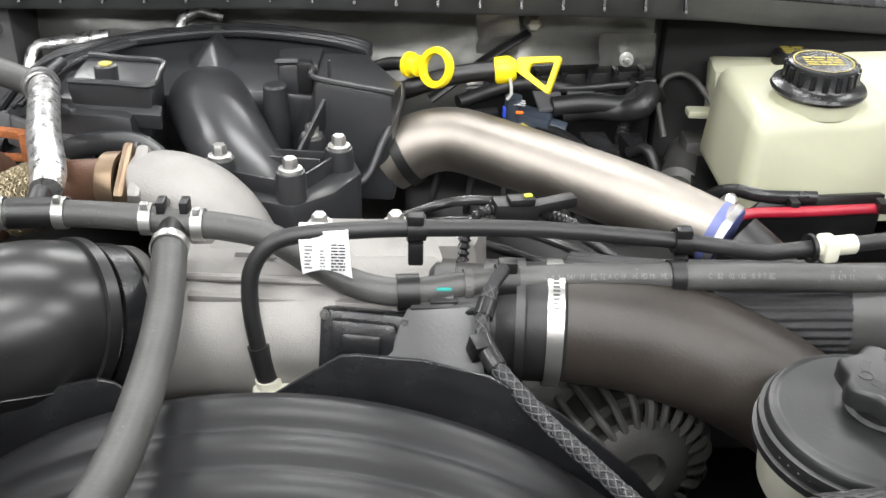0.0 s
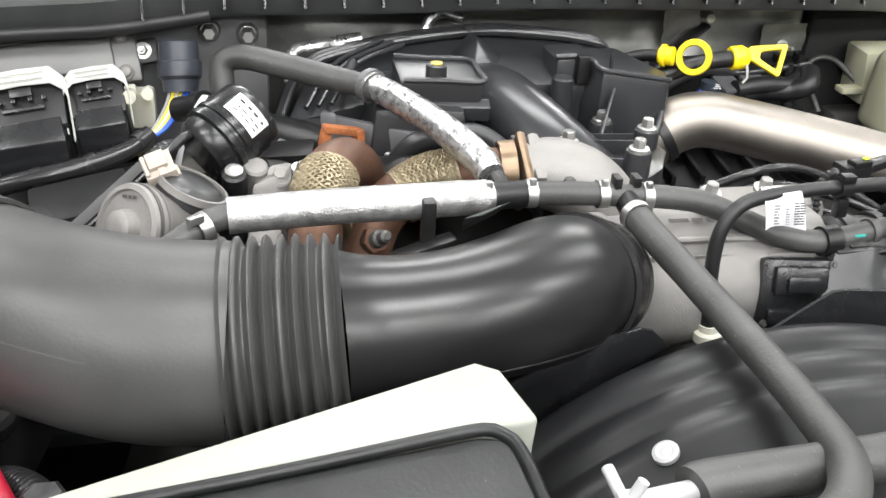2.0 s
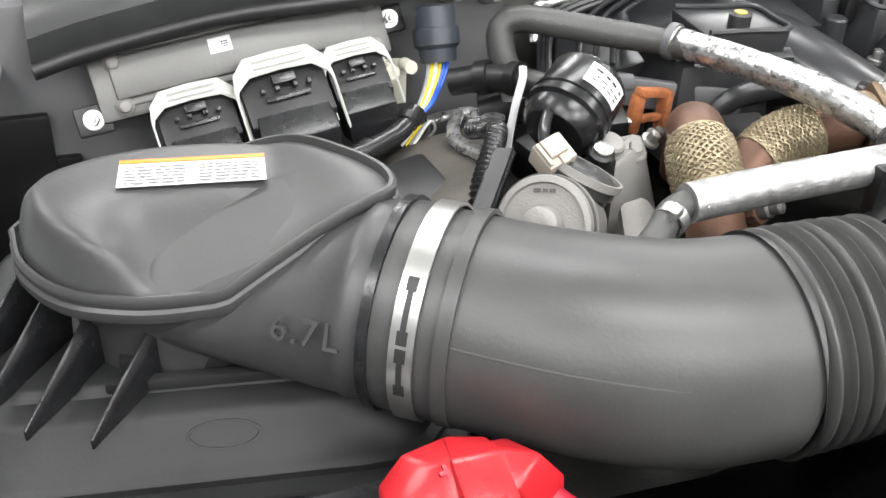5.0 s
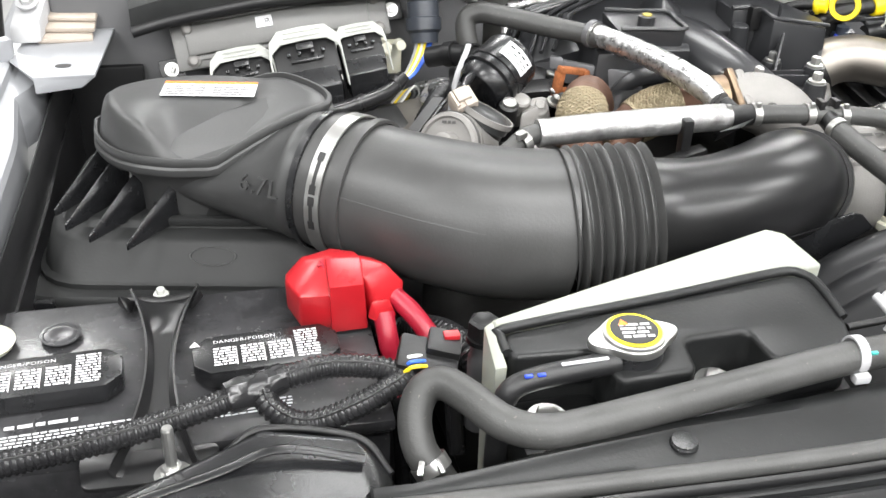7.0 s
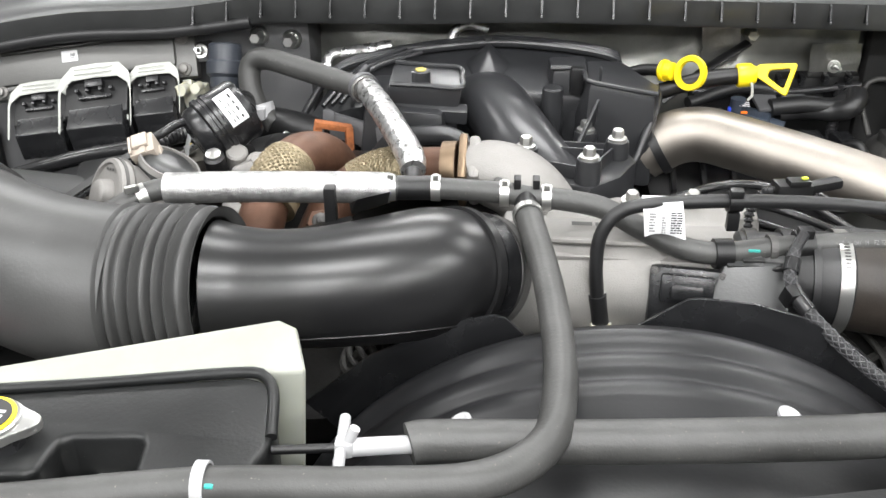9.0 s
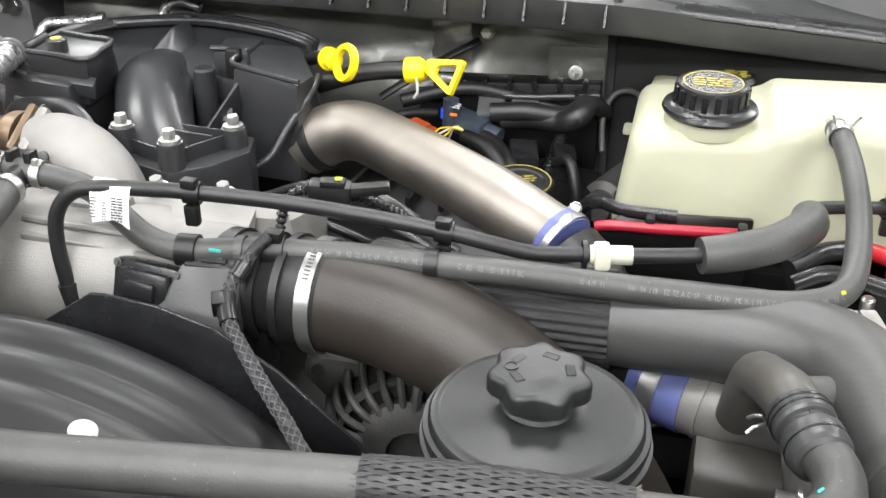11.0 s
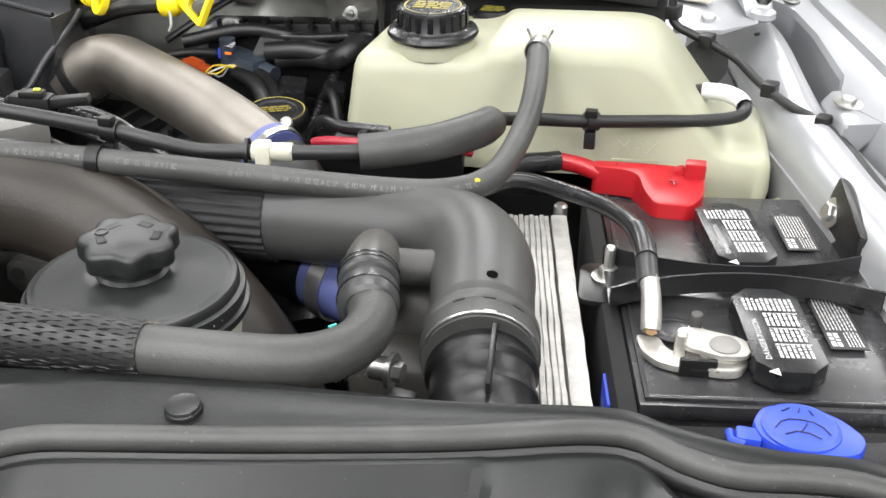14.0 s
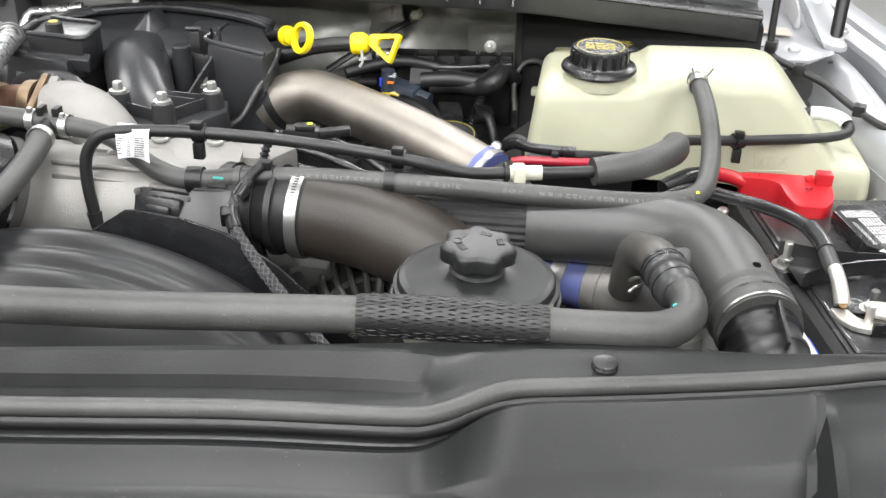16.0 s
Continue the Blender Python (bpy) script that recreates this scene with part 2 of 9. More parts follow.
def lathe(profile, at=(0, 0, 0), axis=(0, 0, 1), n=32, caps=True, lobes=0, lobe=0.0, lobe_from=0.0):
    """Turns (radius, height) pairs about an axis."""
    m = Matrix.Translation(at) @ axes_to(axis)
    rings = []
    for r, h in profile:
        ring = []
        for k in range(n):
            a = 2 * math.pi * k / n
            q = r * (1 + lobe * math.cos(lobes * a)) if lobes and r >= lobe_from else r
            ring.append(tuple(m @ Vector((q * math.cos(a), q * math.sin(a), h))))
        rings.append(ring)
    return skin(rings, True, caps)


def ring_band(at, axis, r, width, thick=0.0015, n=40):
    return lathe([(r, -width / 2), (r + thick, -width / 2), (r + thick, width / 2), (r, width / 2), (r, -width / 2)], at, axis, n, caps=False)


def bevelled(bm, size, seg=2, angle=25):
    if size > 0:
        edges = [e for e in bm.edges if len(e.link_faces) == 2 and e.calc_face_angle(0) > radians(angle)]
        bmesh.ops.bevel(bm, geom=edges, offset=size, segments=seg, profile=0.6, affect="EDGES", clamp_overlap=True)
    return bm


def block(centre, size, bevel=0.003, turn=(0, 0, 0), seg=2, taper=1.0):
    bm = bmesh.new()
    bmesh.ops.create_cube(bm, size=1.0)
    for v in bm.verts:
        k = taper if v.co.z > 0 else 1.0
        v.co = Vector((v.co.x * size[0] * k, v.co.y * size[1] * k, v.co.z * size[2]))
    bevelled(bm, bevel, seg)
    bmesh.ops.transform(bm, matrix=pose(*centre, *turn), verts=bm.verts)
    return bm


def prism(outline, z0, z1, bevel=0.003, m=None, seg=2):
    """Pulls a flat outline up from z0 to z1, then places it by m."""
    bm = bmesh.new()
    a = [bm.verts.new((x, y, z0)) for x, y in outline]
    b = [bm.verts.new((x, y, z1)) for x, y in outline]
    bm.faces.new(a[::-1])
    bm.faces.new(b)
    for k in range(len(a)):
        bm.faces.new((a[k], a[(k + 1) % len(a)], b[(k + 1) % len(a)], b[k]))
    bmesh.ops.recalc_face_normals(bm, faces=bm.faces)
    bevelled(bm, bevel, seg)
    if m is not None:
        bmesh.ops.transform(bm, matrix=m, verts=bm.verts)
    return bm


def hull(points, bevel=0.004, seg=2):
    bm = bmesh.new()
    for p in points:
        bm.verts.new(p)
    res = bmesh.ops.convex_hull(bm, input=bm.verts)
    bmesh.ops.delete(bm, geom=[g for g in res["geom_interior"] if isinstance(g, bmesh.types.BMVert)], context="VERTS")
    bmesh.ops.dissolve_limit(bm, angle_limit=radians(4), verts=bm.verts, edges=bm.edges)
    bmesh.ops.recalc_face_normals(bm, faces=bm.faces)
    return bevelled(bm, bevel, seg)


def merge(*parts):
    bm = bmesh.new()
    for p in parts:
        me = bpy.data.meshes.new("joined")
        p.to_mesh(me)
        p.free()
        bm.from_mesh(me)
        bpy.data.meshes.remove(me)
    return bm


def moved(bm, m):
    bmesh.ops.transform(bm, matrix=m, verts=bm.verts)
    return bm


def rounded(outline, r, seg=4):
    """A closed outline with its corners rounded."""
    out = []
    n = len(outline)
    for k in range(n):
        a, b, c = (Vector(outline[(k + j) % n]) for j in (-1, 0, 1))
        q = min(r, (a - b).length * 0.45, (c - b).length * 0.45)
        p0, p1 = b + (a - b).normalized() * q, b + (c - b).normalized() * q
        for s in np.linspace(0, 1, seg + 1):
            out.append(tuple((1 - s) ** 2 * p0 + 2 * s * (1 - s) * b + s * s * p1))
    return out


def part(name, bm, material, parent=None, label="", sharp=38):
    """Links a bmesh as one mesh object, under a thing or a part, with its origin at its foot."""
    me = bpy.data.meshes.new(name)
    co = [v.co for v in bm.verts]
    lo = Vector([min(c[k] for c in co) for k in range(3)])
    hi = Vector([max(c[k] for c in co) for k in range(3)])
    foot = Vector(((lo.x + hi.x) / 2, (lo.y + hi.y) / 2, lo.z))
    bmesh.ops.translate(bm, vec=-foot, verts=bm.verts)
    bm.to_mesh(me)
    bm.free()
    me.shade_smooth()
    me.set_sharp_from_angle(angle=radians(sharp))
    me.materials.append(material)
    ob = new(name, me)
    PLACE[ob.name] = foot
    if parent is not None:
        ob.parent = parent
        ob.location = foot - PLACE[parent.name]
    else:
        ob.location = foot
    if label:
        ob["label"] = label
    return ob


def solid(name, bm, material, label, category, group="", kind="", sharp=38):
    return tagged(part(name, bm, material, sharp=sharp), label, category, group, kind)


def thing(name, foot, label, category, group="", kind=""):
    ob = new(name)
    ob.empty_display_size = 0.02
    ob.location = foot
    PLACE[ob.name] = Vector(foot)
    return tagged(ob, label, category, group, kind)


def glyph_shapes(chars):
    """The built-in font's letters at size one, with their widths."""
    made = {}
    for ch in chars:
        cu = bpy.data.curves.new("writing", "FONT")
        cu.body, cu.size, cu.resolution_u, cu.align_y = ch, 1.0, 2, "CENTER"
        ob = bpy.data.objects.new("writing", cu)
        scene.collection.objects.link(ob)
        me = bpy.data.meshes.new_from_object(ob.evaluated_get(bpy.context.evaluated_depsgraph_get()))
        made[ch] = ([tuple(v.co) for v in me.vertices], [tuple(p.vertices) for p in me.polygons])
        bpy.data.objects.remove(ob)
        bpy.data.curves.remove(cu)
        bpy.data.meshes.remove(me)
    return made


GLYPHS = glyph_shapes("0123456789ABCDEFGIJLMNOPRSTXZaegtil./:><()+")


def letters(text, size, m, depth=0.0):
    """A mesh of writing with the built-in font; m places its middle, x along the line and z out of the page."""
    bm = bmesh.new()
    x = 0.0
    spans = []
    for ch in text:
        vs, fs = GLYPHS.get(ch, ([], []))
        wide = max((v[0] for v in vs), default=0.25)
        made = [bm.verts.new((x + v[0], v[1], 0.0)) for v in vs]
        for f in fs:
            bm.faces.new([made[k] for k in f])
        x += wide + 0.09
    if depth:
        res = bmesh.ops.extrude_face_region(bm, geom=list(bm.faces))
        bmesh.ops.translate(bm, vec=(0, 0, depth / size), verts=[g for g in res["geom"] if isinstance(g, bmesh.types.BMVert)])
    bmesh.ops.transform(bm, matrix=m @ Matrix.Diagonal((size, size, size, 1)) @ Matrix.Translation((-x / 2, 0, 0)), verts=bm.verts)
    return bm


def letters_along(text, size, line, start, angle, lift):
    """Writing bent along a hose: line carries points and radius."""
    pts, run = catmull(line, 0.002)
    tang, side, top = frames(pts)
    out = []
    s = start
    for ch in text:
        if ch != " ":
            i = min(len(run) - 1, int(np.searchsorted(run, s)))
            nrm = Vector(math.cos(angle) * side[i] + math.sin(angle) * top[i])
            t = Vector(tang[i])
            up = nrm.cross(t)
            at = Vector(pts[i, :3]) + nrm * (pts[i, 3] + lift)
            m = Matrix(((t.x, up.x, nrm.x, at.x), (t.y, up.y, nrm.y, at.y), (t.z, up.z, nrm.z, at.z), (0, 0, 0, 1)))
            out.append(letters(ch, size, m @ Matrix.Diagonal((0.72, 1, 1, 1))))
        s += size * 0.50
    return merge(*out)


def bars(rows, width, height, m, seed=1, fill=0.62):
    """Short strokes in rows that stand for writing too small to read."""
    rnd = random.Random(seed)
    bm = bmesh.new()
    for r in range(rows):
        y = height / 2 - (r + 0.5) * height / rows
        x = -width / 2
        while x < width / 2 - height / rows * 0.4:
            w = min(rnd.uniform(0.5, 2.6) * height / rows, width / 2 - x)
            h = height / rows * fill / 2
            vs = [bm.verts.new(p) for p in ((x, y - h, 0), (x + w, y - h, 0), (x + w, y + h, 0), (x, y + h, 0))]
            bm.faces.new(vs)
            x += w + 0.35 * height / rows
    return moved(bm, m)


def bolt(parent, at, axis=(0, 0, 1), r=0.006, h=0.006, material=None, washer=1.6, stud=0.0, name="bolt"):
    prof_w = [(r * washer, 0), (r * washer, h * 0.25), (r * 1.05, h * 0.3)]
    bm = merge(lathe(prof_w, at, axis, 20), lathe([(r, h * 0.2), (r, h * 0.85), (r * 0.85, h)], at, axis, 6))
    if stud:
        bm = merge(bm, lathe([(r * 0.5, h), (r * 0.5, stud), (r * 0.4, stud + r * 0.2)], at, axis, 12))
    return part(name, bm, material or STEEL, parent, sharp=25)


def hose_clamp(parent, at, axis, r, width=0.008, name="hose_clamp"):
    c = part(name, merge(ring_band(at, axis, r + 0.0003, width, 0.0012, 28)), STEEL, parent)
    a = Vector(axis).normalized()
    out = (Vector((0, -0.35, 1)) - a * a.dot(Vector((0, -0.35, 1)))).normalized()
    p = Vector(at) + out * (r + 0.003)
    part("clamp_ear", block(p, (0.005, 0.005, 0.005), 0.001), STEEL, c)
    return c


def wrap_label(name, at, axis, r, h0, h1, a0, a1, material, parent, label="", turn=0.0):
    """A thin label bent round a turned body."""
    m = Matrix.Translation(at) @ axes_to(axis)
    rings = [[tuple(m @ Vector((q * math.cos(a), q * math.sin(a), h))) for q, h in ((r, h0), (r + 0.0006, h0), (r + 0.0006, h1), (r, h1))] for a in np.radians(np.linspace(a0, a1, 14))]
    return part(name, skin(rings), material, parent, label)


def facing(axis, direction):
    """The angle, in degrees, at which a turned body looks in a direction."""
    d = axes_to(axis).inverted().to_3x3() @ Vector(direction)
    return math.degrees(math.atan2(d.y, d.x))


def braid_part(name, path, r, parent, strands=26, material=None, core_material=None, width=0.0042, label="braided gold-coloured wire", lift=0.0007, pitch=0.85):
    """A barrel of flat wires that cross over and under one another."""
    line, run = catmull([(*p, r) for p in path], 0.0016)
    tang, side, top = frames(line)
    n = len(line)
    turn = run[-1] / r * pitch
    out = []
    for hand in (-1, 1):
        for k in range(strands):
            rings = []
            for i in range(n):
                u = i / (n - 1)
                a0 = 2 * math.pi * k / strands + hand * turn * (u - 0.5)
                barrel = r * (0.90 + 0.10 * math.sin(math.pi * u) ** 0.6)
                cross = turn * u * 2 * strands / (2 * math.pi) + 0.5
                q = barrel + hand * lift * math.cos(math.pi * cross + math.pi * k)
                w = width / r
                ring = []
                for da, dr in ((-w / 2, -0.0006), (w / 2, -0.0006), (w / 3, 0.0005), (-w / 3, 0.0005)):
                    ring.append(tuple(line[i, :3] + (q + dr) * (math.cos(a0 + da) * side[i] + math.sin(a0 + da) * top[i])))
                rings.append(ring)
            out.append(skin(rings))
    core = part(name, tube([(*p, r * 0.93) for p in path], n=24), core_material or material or GOLD, parent, label)
    for bm in out:
        part("wire", bm, material or GOLD, core, sharp=30)
    return core

# ---- the workshop ----
def slab(name, lo, hi, material, label, category, kind="structure", bevel=0.0):
    c = [(a + b) / 2 for a, b in zip(lo, hi)]
    return solid(name, block(c, [b - a for a, b in zip(lo, hi)], bevel), material, label, category, kind=kind)


slab("floor", (-7, -7, -0.1), (7, 7, 0), EPOXY, "smooth grey epoxy workshop floor", "floor")
slab("wall_north", (-7, 7.0, 0), (7, 7.2, 3.6), WALLPAINT, "plain white workshop wall", "wall")
slab("wall_south", (-7, -7.2, 0), (7, -7.0, 3.6), WALLPAINT, "plain white workshop wall", "wall")
slab("wall_east", (7.0, -7.2, 0), (7.2, 7.2, 3.6), WALLPAINT, "plain white workshop wall", "wall")
slab("wall_west", (-7.2, -7.2, 0), (-7.0, 7.2, 3.6), WALLPAINT, "plain white workshop wall", "wall")
slab("ceiling", (-7, -7, 3.6), (7, 7, 3.7), CEILING, "plain white workshop ceiling", "ceiling")
first = None
for lx, ly in LAMPS:
    if first is None:
        first = thing("ceiling_lamp", (lx, ly, 3.45), "white rectangular ceiling light fitting", "ceiling lamp", "ceiling lamps")
        part("housing", block((lx, ly, 3.53), (1.4, 0.6, 0.13), 0.01), CEILING, first)
    else:
        copy_thing(first, pose(lx, ly, 3.45))

# ---- the truck's body round the engine bay ----


def right_edge(y):
    """The gap between apron and fender flange beside the battery."""
    return float(np.interp(y, (0.0, 0.6, 0.745, 0.854, 0.941, 1.178, 1.5), (0.93, 0.80, 0.768, 0.741, 0.718, 0.686, 0.64)))


def left_edge(y):
    return float(np.interp(y, (0.1, 0.4, 0.7, 0.95, 1.3), (-0.985, -0.978, -0.975, -0.978, -0.985)))


def outer_edge(y):
    """The rolled outer edge of the fender beside the battery."""
    return float(np.interp(y, (0.0, 0.6, 0.8, 1.03, 1.22, 1.5), (1.0, 0.882, 0.846, 0.806, 0.768, 0.722)))


def fender(name, edge, sign, label, inset=1.0):
    ob = thing(name, (edge(0.6), 0.6, 0.5), label, "fender", "fenders")
    ys = np.linspace(0.0, 1.5, 61)

    def strip(offsets, nm, material, lab="", sharp=38):
        rings = [[(edge(y) + sign * dx, y, z) for dx, z in offsets(y)] for y in ys]
        bm = skin(rings, False, False)
        bmesh.ops.solidify(bm, geom=list(bm.faces), thickness=0.0025)
        return part(nm, bm, material, ob, lab, sharp)

    def gap(y):
        return float(np.interp(y, (0.5, 0.74, 0.86, 0.882, 0.92, 0.945, 1.0, 1.15, 1.26, 1.3), (0.006, 0.010, 0.026, 0.006, 0.003, 0.006, 0.022, 0.028, 0.024, 0.006)))

    def hump(y):
        return 0.024 * math.exp(-((y - 1.12) / 0.17) ** 2) * inset

    def width(y):
        return outer_edge(y) - edge(y) if inset == 1 else 0.066

    # on the left, apron and ledge are coloured dark in place of shade
    strip(lambda y: [(-0.075 * inset - 0.004, 0.70), (-0.06 * inset - 0.004, 0.95), (-0.054 * inset - 0.004, 1.08), (-0.052 * inset - 0.004, 1.13), (-0.050 * inset - 0.004, 1.170)], "apron_wall", APRON if inset == 1 else PLASTIC_AND_SHADE, "dull grey inner apron" if inset == 1 else "inner apron coloured dark for shade")
    strip(lambda y: [(-0.050 * inset - 0.004, 1.170), (-0.049 * inset - 0.003, 1.184 + 0.2 * hump(y)), (-0.044 * inset - 0.003, 1.196 + 0.5 * hump(y)), (-0.034 * inset, 1.204 + 0.8 * hump(y)), (-0.022 * inset, 1.207 + hump(y)), (-0.010 * inset, 1.206 + 0.9 * hump(y)), (-0.003, 1.202 + 0.5 * hump(y)), (-0.002, 1.192)], "apron_ledge", PAINT if inset == 1 else PLASTIC_AND_SHADE, "smooth painted bulge beside the gap", 70)
    strip(lambda y: [(gap(y), 1.165), (gap(y) + 0.001, 1.220), (gap(y) + 0.004, 1.226), (0.5 * width(y), 1.230), (0.56 * width(y), 1.233), (0.60 * width(y), 1.240), (0.66 * width(y), 1.243), (0.90 * width(y), 1.246), (0.97 * width(y), 1.243), (width(y), 1.235), (width(y) + 0.012, 1.15), (width(y) + 0.022, 0.9), (width(y) + 0.022, 0.5)], "outer_panel", PAINT, "", 24)
    # the strip that closes the gap carries its shade as a dark colour
    strip(lambda y: [(-0.002, 1.192), (-0.001, 1.13), (gap(y) + 0.002, 1.13)], "gap_shade", PLASTIC_AND_SHADE, "strip closing the gap between apron and panel, coloured dark for shade")
    if inset == 1:
        part("bridge", hull([(edge(0.875) - 0.014, 0.880, 1.203), (edge(0.875) + 0.03, 0.87, 1.2265), (edge(0.95) - 0.006, 0.955, 1.212), (edge(0.95) + 0.022, 0.95, 1.2275), (edge(0.915) - 0.002, 0.866, 1.222), (edge(0.93) + 0.000, 0.958, 1.224), (edge(0.88) - 0.012, 0.876, 1.17), (edge(0.95) + 0.015, 0.95, 1.2)], 0.004), PAINT, ob, "painted bridge piece over the gap")
        bolt(ob, (edge(0.911) + 0.004, 0.911, 1.2265), (0.1, -0.1, 1), 0.0070, 0.007, washer=1.9)
        part("drain_hole", lathe([(0.0035, 0), (0.0035, 0.0012)], (0.655, 1.112, 1.2305), (-0.2, -0.1, 1), 14), INK, ob, "small dark hole")
    for y in (0.5, 1.28):
        bolt(ob, (edge(y) + sign * 0.03, y, 1.2295), (0, 0, 1), 0.0065, 0.006)
    return ob


fender_r = fender("fender", right_edge, 1, "silver white painted truck fender with bolted flange beside the battery")
fender_l = fender("fender", left_edge, -1, "silver white painted truck fender beside the air filter box", 0.15)

# firewall: bare grey steel behind the control unit, foil-covered insulation elsewhere
fw = slab("firewall", (-0.93, 1.09, 0.6), (0.545, 1.12, 1.36), PRIMER_DARK, "grey painted steel firewall", "firewall")
steps = slab("firewall_shelf", (-0.98, 1.0, 0.75), (-0.44, 1.088, 1.30), PRIMER_DARK, "light grey painted firewall section behind the control unit", "firewall", bevel=0.01)

# flat dark sheets stand for the shade inside the firewall opening
slab("firewall_recess_shade", (-1.0, 0.986, 0.75), (-0.878, 0.997, 1.204), PLASTIC_AND_SHADE, "dark sheet standing for the shaded firewall opening beside the hinge", "opening", bevel=0.004)
slab("firewall_recess_side_shade", (-0.880, 0.988, 0.75), (-0.856, 0.998, 1.160), PLASTIC_AND_SHADE, "dark sheet standing for the shaded edge of the firewall opening", "opening", bevel=0.004)


def insulation():
    xs, zs = np.linspace(-0.44, 0.235, 70), np.linspace(0.75, 1.31, 44)
    rings = [[(x, 1.072 + 0.022 * noise.noise(Vector((x * 9, z * 14, 0))) - 0.010 * abs(noise.noise(Vector((x * 22 + z * 30, z * 12, 8)))) + 0.006 * abs(noise.noise(Vector((x * 30, z * 20, 4)))) - 0.012 * math.exp(-((z - 1.2) / 0.03) ** 2), z) for z in zs] for x in xs]
    bm = skin(rings, False, False)
    bmesh.ops.solidify(bm, geom=list(bm.faces), thickness=-0.008)
    ob = solid("heat_shield", bm, FIREWALL_FOIL, "crinkled grey foil heat shield on the firewall", "heat shield", sharp=60)
    for x, z, w in ((0.204, 1.245, 0.06), (0.062, 1.268, 0.045)):
        rings = [[(x - w / 2 + w * u + 0.004 * noise.noise(Vector((u * 5, v * 5, x))), 1.052 - 0.004 * noise.noise(Vector((u * 7, v * 7, 3 + x))), z - 0.024 + 0.048 * v) for v in np.linspace(0, 1, 7)] for u in np.linspace(0, 1, 8)]
        bm = skin(rings, False, False)
        bmesh.ops.solidify(bm, geom=list(bm.faces), thickness=0.001)
        part("patch", bm, mat("dull_foil", (0.26, 0.26, 0.25), 0.3, metal=0.8, bump=0.8, bs=120), ob, "lighter foil patch")
    part("strap", tube([(0.095, 1.05, 1.268, 0.008), (0.06, 1.035, 1.25, 0.008), (0.02, 1.02, 1.225, 0.008), (-0.01, 1.01, 1.205, 0.008)], n=10, flat=0.5), RUBBER_DARK, ob, "black strap across the shield")
    bolt(ob, (0.204, 1.05, 1.240), (0, -1, 0.2), 0.005, 0.006, stud=0.025)
    return ob


insulation()
for k, (x, y, z) in enumerate(((0.101, 1.078, 1.272), (-0.462, 0.998, 1.279), (-0.502, 0.998, 1.283))):
    s = solid("firewall_stud", merge(lathe([(0.012, -0.02), (0.012, 0.0), (0.009, 0.004)], (x, y, z), (0, -1, 0.15), 16), lathe([(0.009, 0.0), (0.0085, 0.02), (0.006, 0.026)], (x, y, z), (0, -1, 0.15), 6)), CREAM if k == 0 else STEEL, "capped round stud on the firewall", "stud", "firewall studs")
slab("firewall_pad", (0.245, 1.06, 0.75), (0.555, 1.088, 1.29), FELT, "black felt pad on the firewall", "insulation pad", bevel=0.01)


def cowl():
    """The black plastic panel under the windscreen, with its lip and ribs."""
    ob = thing("cowl_panel", (-0.1, 1.0, 1.28), "black plastic cowl panel with ribbed front lip", "cowl panel")
    key = [(-0.882, 0.945, 1.269), (-0.83, 0.955, 1.279), (-0.72, 0.958, 1.297), (-0.6, 0.955, 1.305), (-0.5, 0.957, 1.318), (-0.45, 0.96, 1.319), (-0.3, 0.958, 1.321), (-0.17, 0.957, 1.325), (0.0, 0.962, 1.322), (0.24, 0.97, 1.318), (0.33, 1.0, 1.305), (0.46, 1.035, 1.288), (0.545, 1.055, 1.277)]
    line, run = catmull(key, 0.02)
    prof = [(0.0, -0.009), (-0.003, -0.005), (-0.004, 0.022), (0.004, 0.028), (0.03, 0.030), (0.05, 0.034), (0.09, 0.05), (0.16, 0.07), (0.32, 0.095)]
    bm = skin([[(x, y + dy, z + dz) for dy, dz in prof] for x, y, z in line], False, False)
    bmesh.ops.solidify(bm, geom=list(bm.faces), thickness=0.003)
    part("panel", bm, PLASTIC_GREY, ob)
    for k, (x, y, z) in enumerate(line):
        if -0.58 < x < 0.26 and k % 2 == 0:
            part("rib", hull([(x - 0.0012, y - 0.006, z + 0.002), (x + 0.0012, y - 0.006, z + 0.002), (x - 0.0012, y - 0.006, z + 0.022), (x + 0.0012, y - 0.006, z + 0.022), (x - 0.0012, y - 0.016, z + 0.002), (x + 0.0012, y - 0.016, z + 0.002)], 0), PLASTIC, ob)
    seal = [(x, y - 0.004, z - 0.006, 0.0055) for x, y, z in key[:5]]
    part("weather_strip", tube(seal, n=12, flat=1.3), RUBBER_DARK, ob)
    right = [(x, y + 0.012, z + 0.020, 0.016) for x, y, z in key[9:]]
    part("trim_strip", tube(right, n=12, flat=0.7), PLASTIC, ob, "thick black trim strip")
    part("grommet", ring_band((-0.62, 1.07, 1.345), (0, -0.25, 1), 0.05, 0.012, 0.006), RUBBER_DARK, ob)
    return ob


cowl()
# unseen undertray and front panel, added to block light and keep the depths dark
slab("undertray", (-0.95, 0.08, 0.62), (0.80, 1.09, 0.66), PLASTIC_AND_SHADE, "unseen dark tray added below the engine to block light", "undertray")
slab("bay_front_blocker", (-0.95, 0.03, 0.62), (0.80, 0.10, 1.12), PLASTIC_AND_SHADE, "unseen dark panel added at the front of the bay to block light", "radiator support")
slab("windscreen_base", (-0.93, 1.26, 1.30), (0.52, 1.30, 1.46), PLASTIC_AND_SHADE, "dark lower edge of the windscreen", "windscreen")


